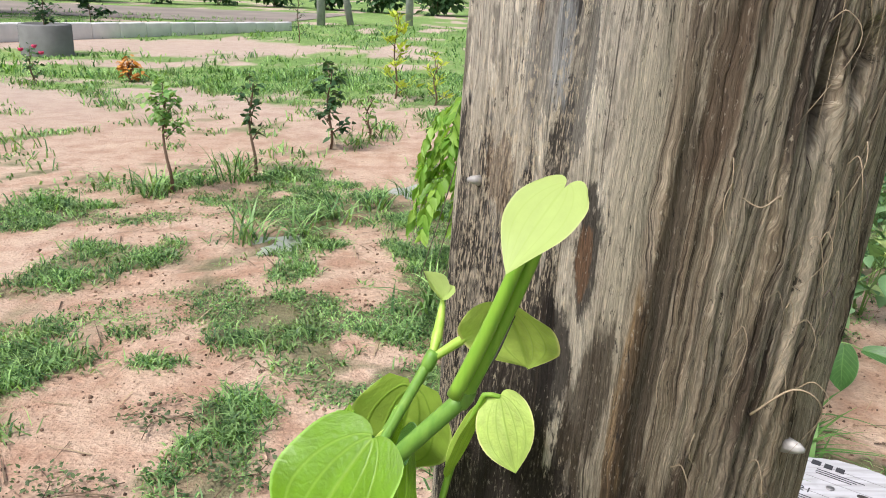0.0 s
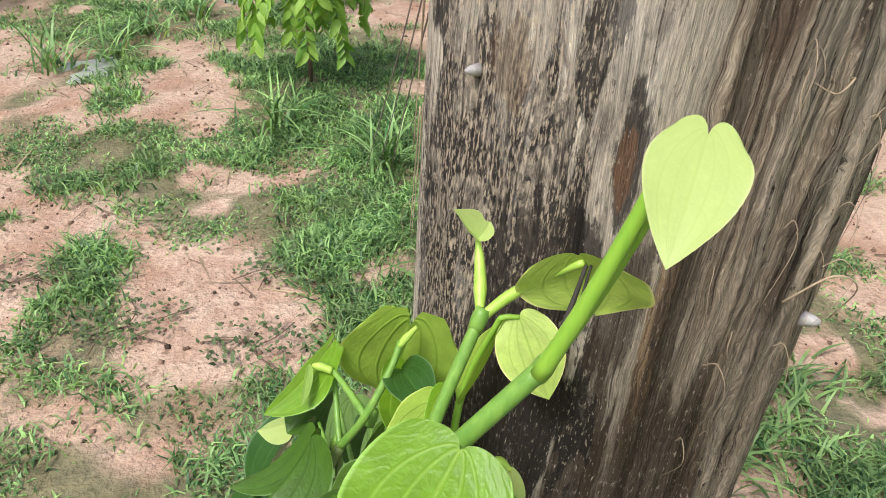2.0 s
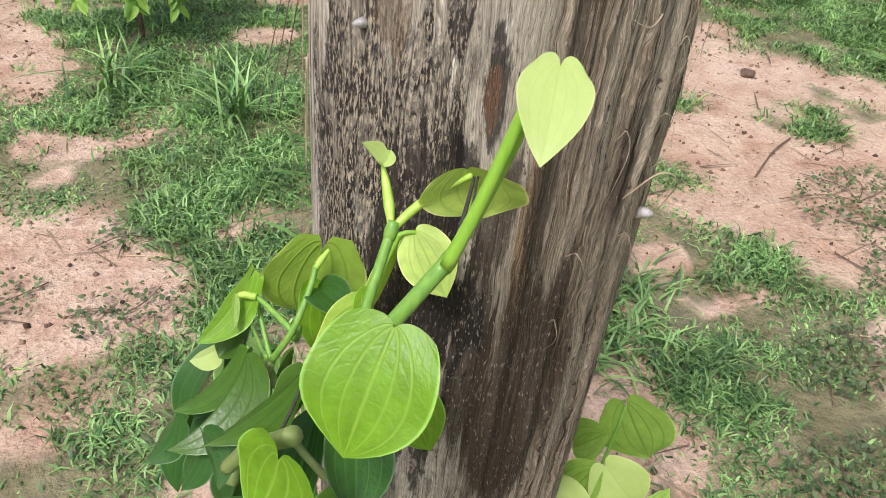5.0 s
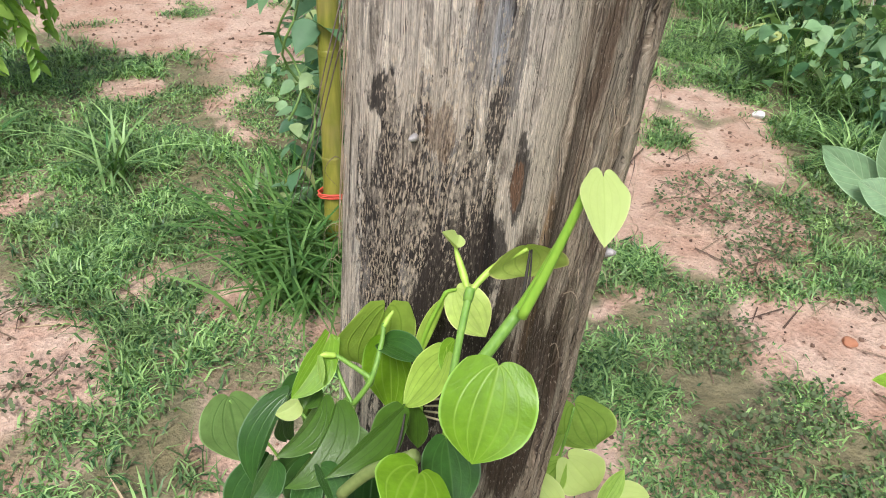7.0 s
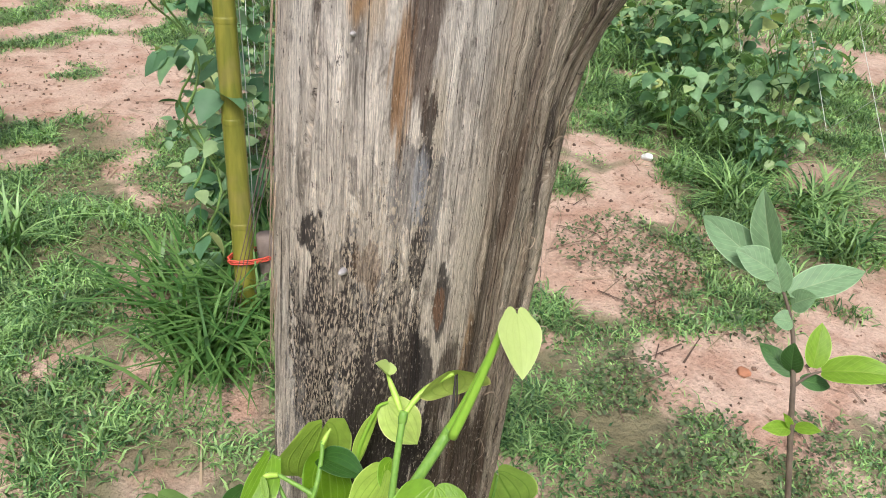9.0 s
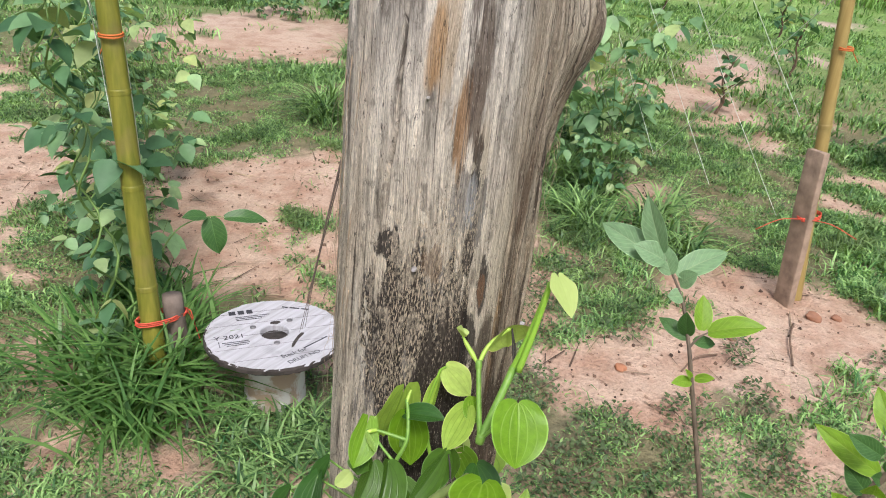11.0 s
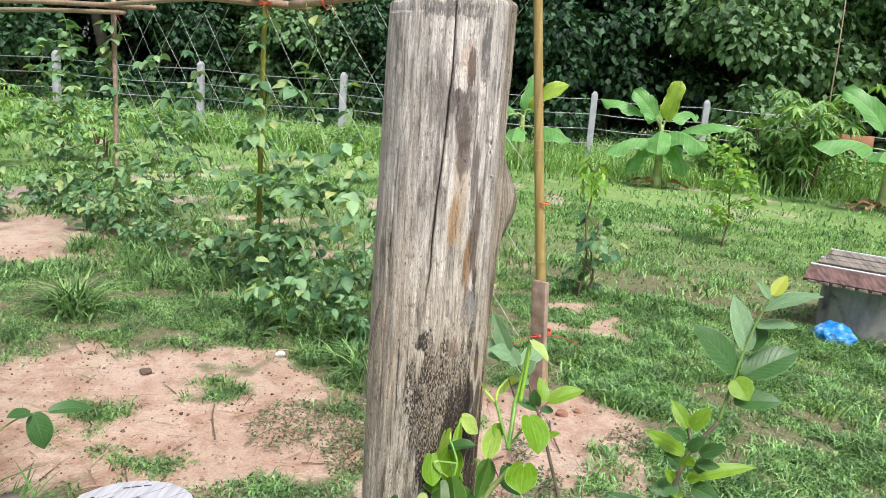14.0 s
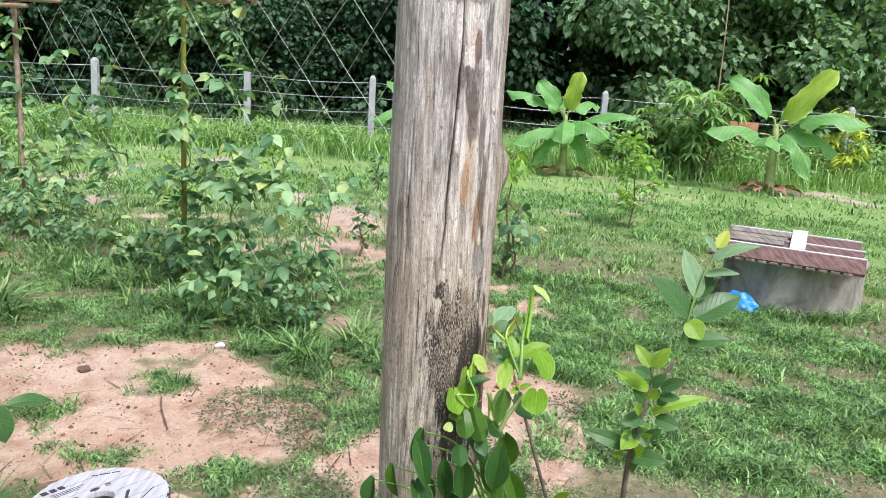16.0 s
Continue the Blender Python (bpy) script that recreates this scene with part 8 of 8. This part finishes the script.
sapling(9.4, 1.3, 0.55, leaf_bean, "young sapling on the lawn", 60, 0.1, 0.16)
sapling(10.4, 2.9, 0.6, leaf_fresh, "fresh green sapling beyond the bean net", 90, 0.1, 0.2)
sapling(7.4, 3.3, 0.55, leaf_fresh, "yellow-green shrub beyond the bean net", 170, 0.07, 0.22, OVATE, 0.1)

# ---- to the north: young tree, flower bed, planter, white edging ----
droopy = thing("young_tree", "young tree with drooping bright green compound leaves", "tree", at=(0.46, 3.40, -0.02))
droopy.scale = (0.8, 0.8, 0.72)
part("trunk", tube(bmesh.new(), [(0, 0, 0), (0.01, 0.01, 0.3), (0.0, 0.02, 0.7), (0.02, 0.03, 1.15)], [0.013, 0.011, 0.009, 0.006], 8), stem_brown, droopy)
pos, d = [], []
random.seed(41)
for k in range(34):
    a, z = k * 2.4, 0.55 + 0.62 * random.random()
    r = random.uniform(0.16, 0.32)
    pts = spline([(0, 0.02, z), (r * 0.6 * math.cos(a), r * 0.6 * math.sin(a), z + 0.07), (r * math.cos(a), r * math.sin(a), z - 0.08), (r * 1.12 * math.cos(a), r * 1.12 * math.sin(a), z - 0.26)], 5)
    part("leaf_stalk", tube(bmesh.new(), pts, 0.0018, 5), stem_green, droopy)
    for q in range(3, len(pts)):
        for s in (-1, 1):
            p = pts[q]
            pos.append((p.x, p.y, p.z))
            d.append((math.cos(a + s * 1.2), math.sin(a + s * 1.2), -1.3))
pos, d = np.array(pos), np.array(d)
mpart("foliage", scatter("foliage", BEAN_LEAF[0] * np.array([0.62, 1, 1]), BEAN_LEAF[1], frames_np(pos, d, rng.normal(size=(len(pos), 3)) + np.array([0, -0.6, 0.5]), 0.06 + 0.05 * rng.random(len(pos))), leaf_fresh), droopy)

sapling(-1.22, 4.66, 0.60, leaf_cassava, "small round green shrub on bare soil", 220, 0.05, 0.13, OVATE, 0.6)
sapling(-0.82, 5.14, 0.62, leaf_forest_light, "small dark shrub on bare soil", 90, 0.055, 0.09, OVATE, 0.45)
sapling(-0.42, 6.10, 0.62, leaf_forest_light, "dark green shrub with reddish tips", 190, 0.065, 0.15, OVATE, 0.25)
sapling(-0.15, 6.6, 0.35, leaf_cassava, "small green shrub on bare soil", 60, 0.05, 0.1)
sapling(0.03, 8.85, 0.9, leaf_yellow, "yellow-green upright plant in the field", 130, 0.13, 0.16, LANCE, 0.1, -0.8)
sapling(0.46, 8.5, 0.48, leaf_yellow, "yellow-green upright plant in the field", 70, 0.1, 0.12, LANCE, 0.1, -0.8)
sapling(0.52, 4.4, 0.62, leaf_fresh, "bright green young plant beyond the post", 90, 0.12, 0.16, LANCE, 0.1, 0.2)
sapling(-2.04, 16.3, 0.9, leaf_forest_light, "slim dark young tree in the field", 90, 0.09, 0.16, LANCE, 0.2)
petal_orange = make_plain("orange_leaf", (0.55, 0.24, 0.04), 0.6, 0.3, 9)
petal_pink = make_plain("pink_petal", (0.70, 0.06, 0.16), 0.5, 0.2, 9)
o = sapling(-3.12, 9.6, 0.24, petal_orange, "orange-leaved croton plant in the field", 150, 0.07, 0.13, OVATE, 0.15)
o = sapling(-4.05, 9.2, 0.36, leaf_forest_light, "small rose bush with pink flowers", 90, 0.055, 0.11, OVATE, 0.2)
for dx, dz in ((-0.1, 0.36), (0.05, 0.40), (0.12, 0.33)):
    bm = bmesh.new()
    for q in range(8):
        mm = Matrix.Translation((dx, 0.02, dz)) @ pose(0, 0, 0, 55, 0, q * 45)
        bmesh.ops.create_cone(bm, cap_ends=True, segments=6, radius1=0.024, radius2=0.017, depth=0.006, matrix=mm @ Matrix.Translation((0, 0.024, 0)))
    part("flower", bm, petal_pink, o, "pink flower")
planter = thing("planter", "round grey concrete planter ring with shrubs", "planter", at=(-5.2, 12.25, 0))
bm = bmesh.new()
N = 40
rings = [[bm.verts.new((r * math.cos(2 * math.pi * k / N), r * math.sin(2 * math.pi * k / N), z)) for k in range(N)] for r, z in ((0.36, -0.05), (0.365, 0.42), (0.35, 0.44), (0.31, 0.44), (0.305, 0.34), (0.01, 0.34))]
for a, b in zip(rings, rings[1:]):
    for k in range(N):
        bm.faces.new((a[k], a[(k + 1) % N], b[(k + 1) % N], b[k]))
part("ring", bm, make_plain("planter_concrete", (0.20, 0.20, 0.20), 0.9, 0.2, 4), planter)
sapling(-5.2, 12.25, 0.85, leaf_forest_light, "shrub growing in the concrete planter", 160, 0.09, 0.26, OVATE, 0.55)
sapling(-7.4, 19.6, 1.2, leaf_forest, "round dark shrub behind the white edging", 420, 0.13, 0.36, OVATE, 0.2)
white_wall = make_plain("white_render", (0.74, 0.74, 0.72), 0.7, 0.12, 3)
edging = thing("white_edging", "low white block edging round a raised bed", "wall", at=(-8.6, 11.0, 0))
for k in range(18):
    t = k / 17
    bm = bmesh.new()
    box(bm, (0.60, 0.16, 0.40 - 0.18 * t), Matrix.Translation((5.7 * t, 8.6 * t, 0.17 - 0.07 * t)) @ pose(0, 0, 0, 0, 0, 56.5), 0.025)
    part("block", bm, white_wall, edging)
for x, y in ((-2.3, 22.8), (0.16, 24.4)):
    post_far = thing("utility_post", "grey concrete post far across the field", "post", "far posts", at=(x, y, 0))
    part("shaft", tube(bmesh.new(), [(0, 0, -0.2), (0, 0, 1.5), (0, 0, 3.0)], [0.12, 0.115, 0.11], 10), concrete, post_far)
brace = thing("utility_post", "leaning grey brace of a far post", "post", "far posts", at=(-1.5, 23.6, 0))
part("shaft", tube(bmesh.new(), [(0, 0, -0.2), (-0.5, 0, 2.6)], [0.10, 0.09], 10), concrete, brace)
bm = bmesh.new()
vs_ = [bm.verts.new((x, y, 0.02)) for x, y in ((-30, 21.5), (-3.5, 22.5), (-2.0, 30), (-30, 29))]
bm.faces.new(vs_)
tagged(part("road", bm, make_plain("grey_dirt_road", (0.24, 0.205, 0.175), 0.95, 0.2, 0.6)), "grey dirt road across the field", "road", kind="structure")
hedge = make_bush(1.2, 700, leaf_forest_light, 0.3, "tall green hedge shrub beyond the road", "hedge_shrub", "far hedge")
hedge.matrix_basis = pose(-14, 33, 0)
for k in range(14):
    copy_thing(hedge, pose(-24 + k * 2.3, 34 + 1.2 * math.sin(k), 0, 0, 0, k * 50))

# ---- the wet channel ----
bm = bmesh.new()
prev = None
for p in spline([(x, y, 0) for x, y in CHANNEL], 6):
    nrm = Vector((-0.75, 0.62, 0))
    level = 0.05 * 0.85 * (float(fbm(np.array([p.x * 0.35]), np.array([p.y * 0.35]), 3, 2)[0]) - 0.5) - 0.036
    pair = [bm.verts.new((q.x, q.y, level)) for q in (p - nrm * 0.3, p, p + nrm * 0.3)]
    if prev:
        for a in range(2):
            bm.faces.new((prev[a], prev[a + 1], pair[a + 1], pair[a]))
    prev = pair
# pale grey base colour carries part of the sky's reflection
m = Mat("sky_pale_water")
wt = m.noise(m.coord(), 6, 3)
tagged(part("water", bm, m.done(m.mix(wt, (0.34, 0.35, 0.32), (0.44, 0.45, 0.42)), 0.3, m.bump(wt, 0.1, 0.01), 0.0, 0.6)), "shallow water, pale with reflected sky, lying in a narrow channel", "water", kind="structure")
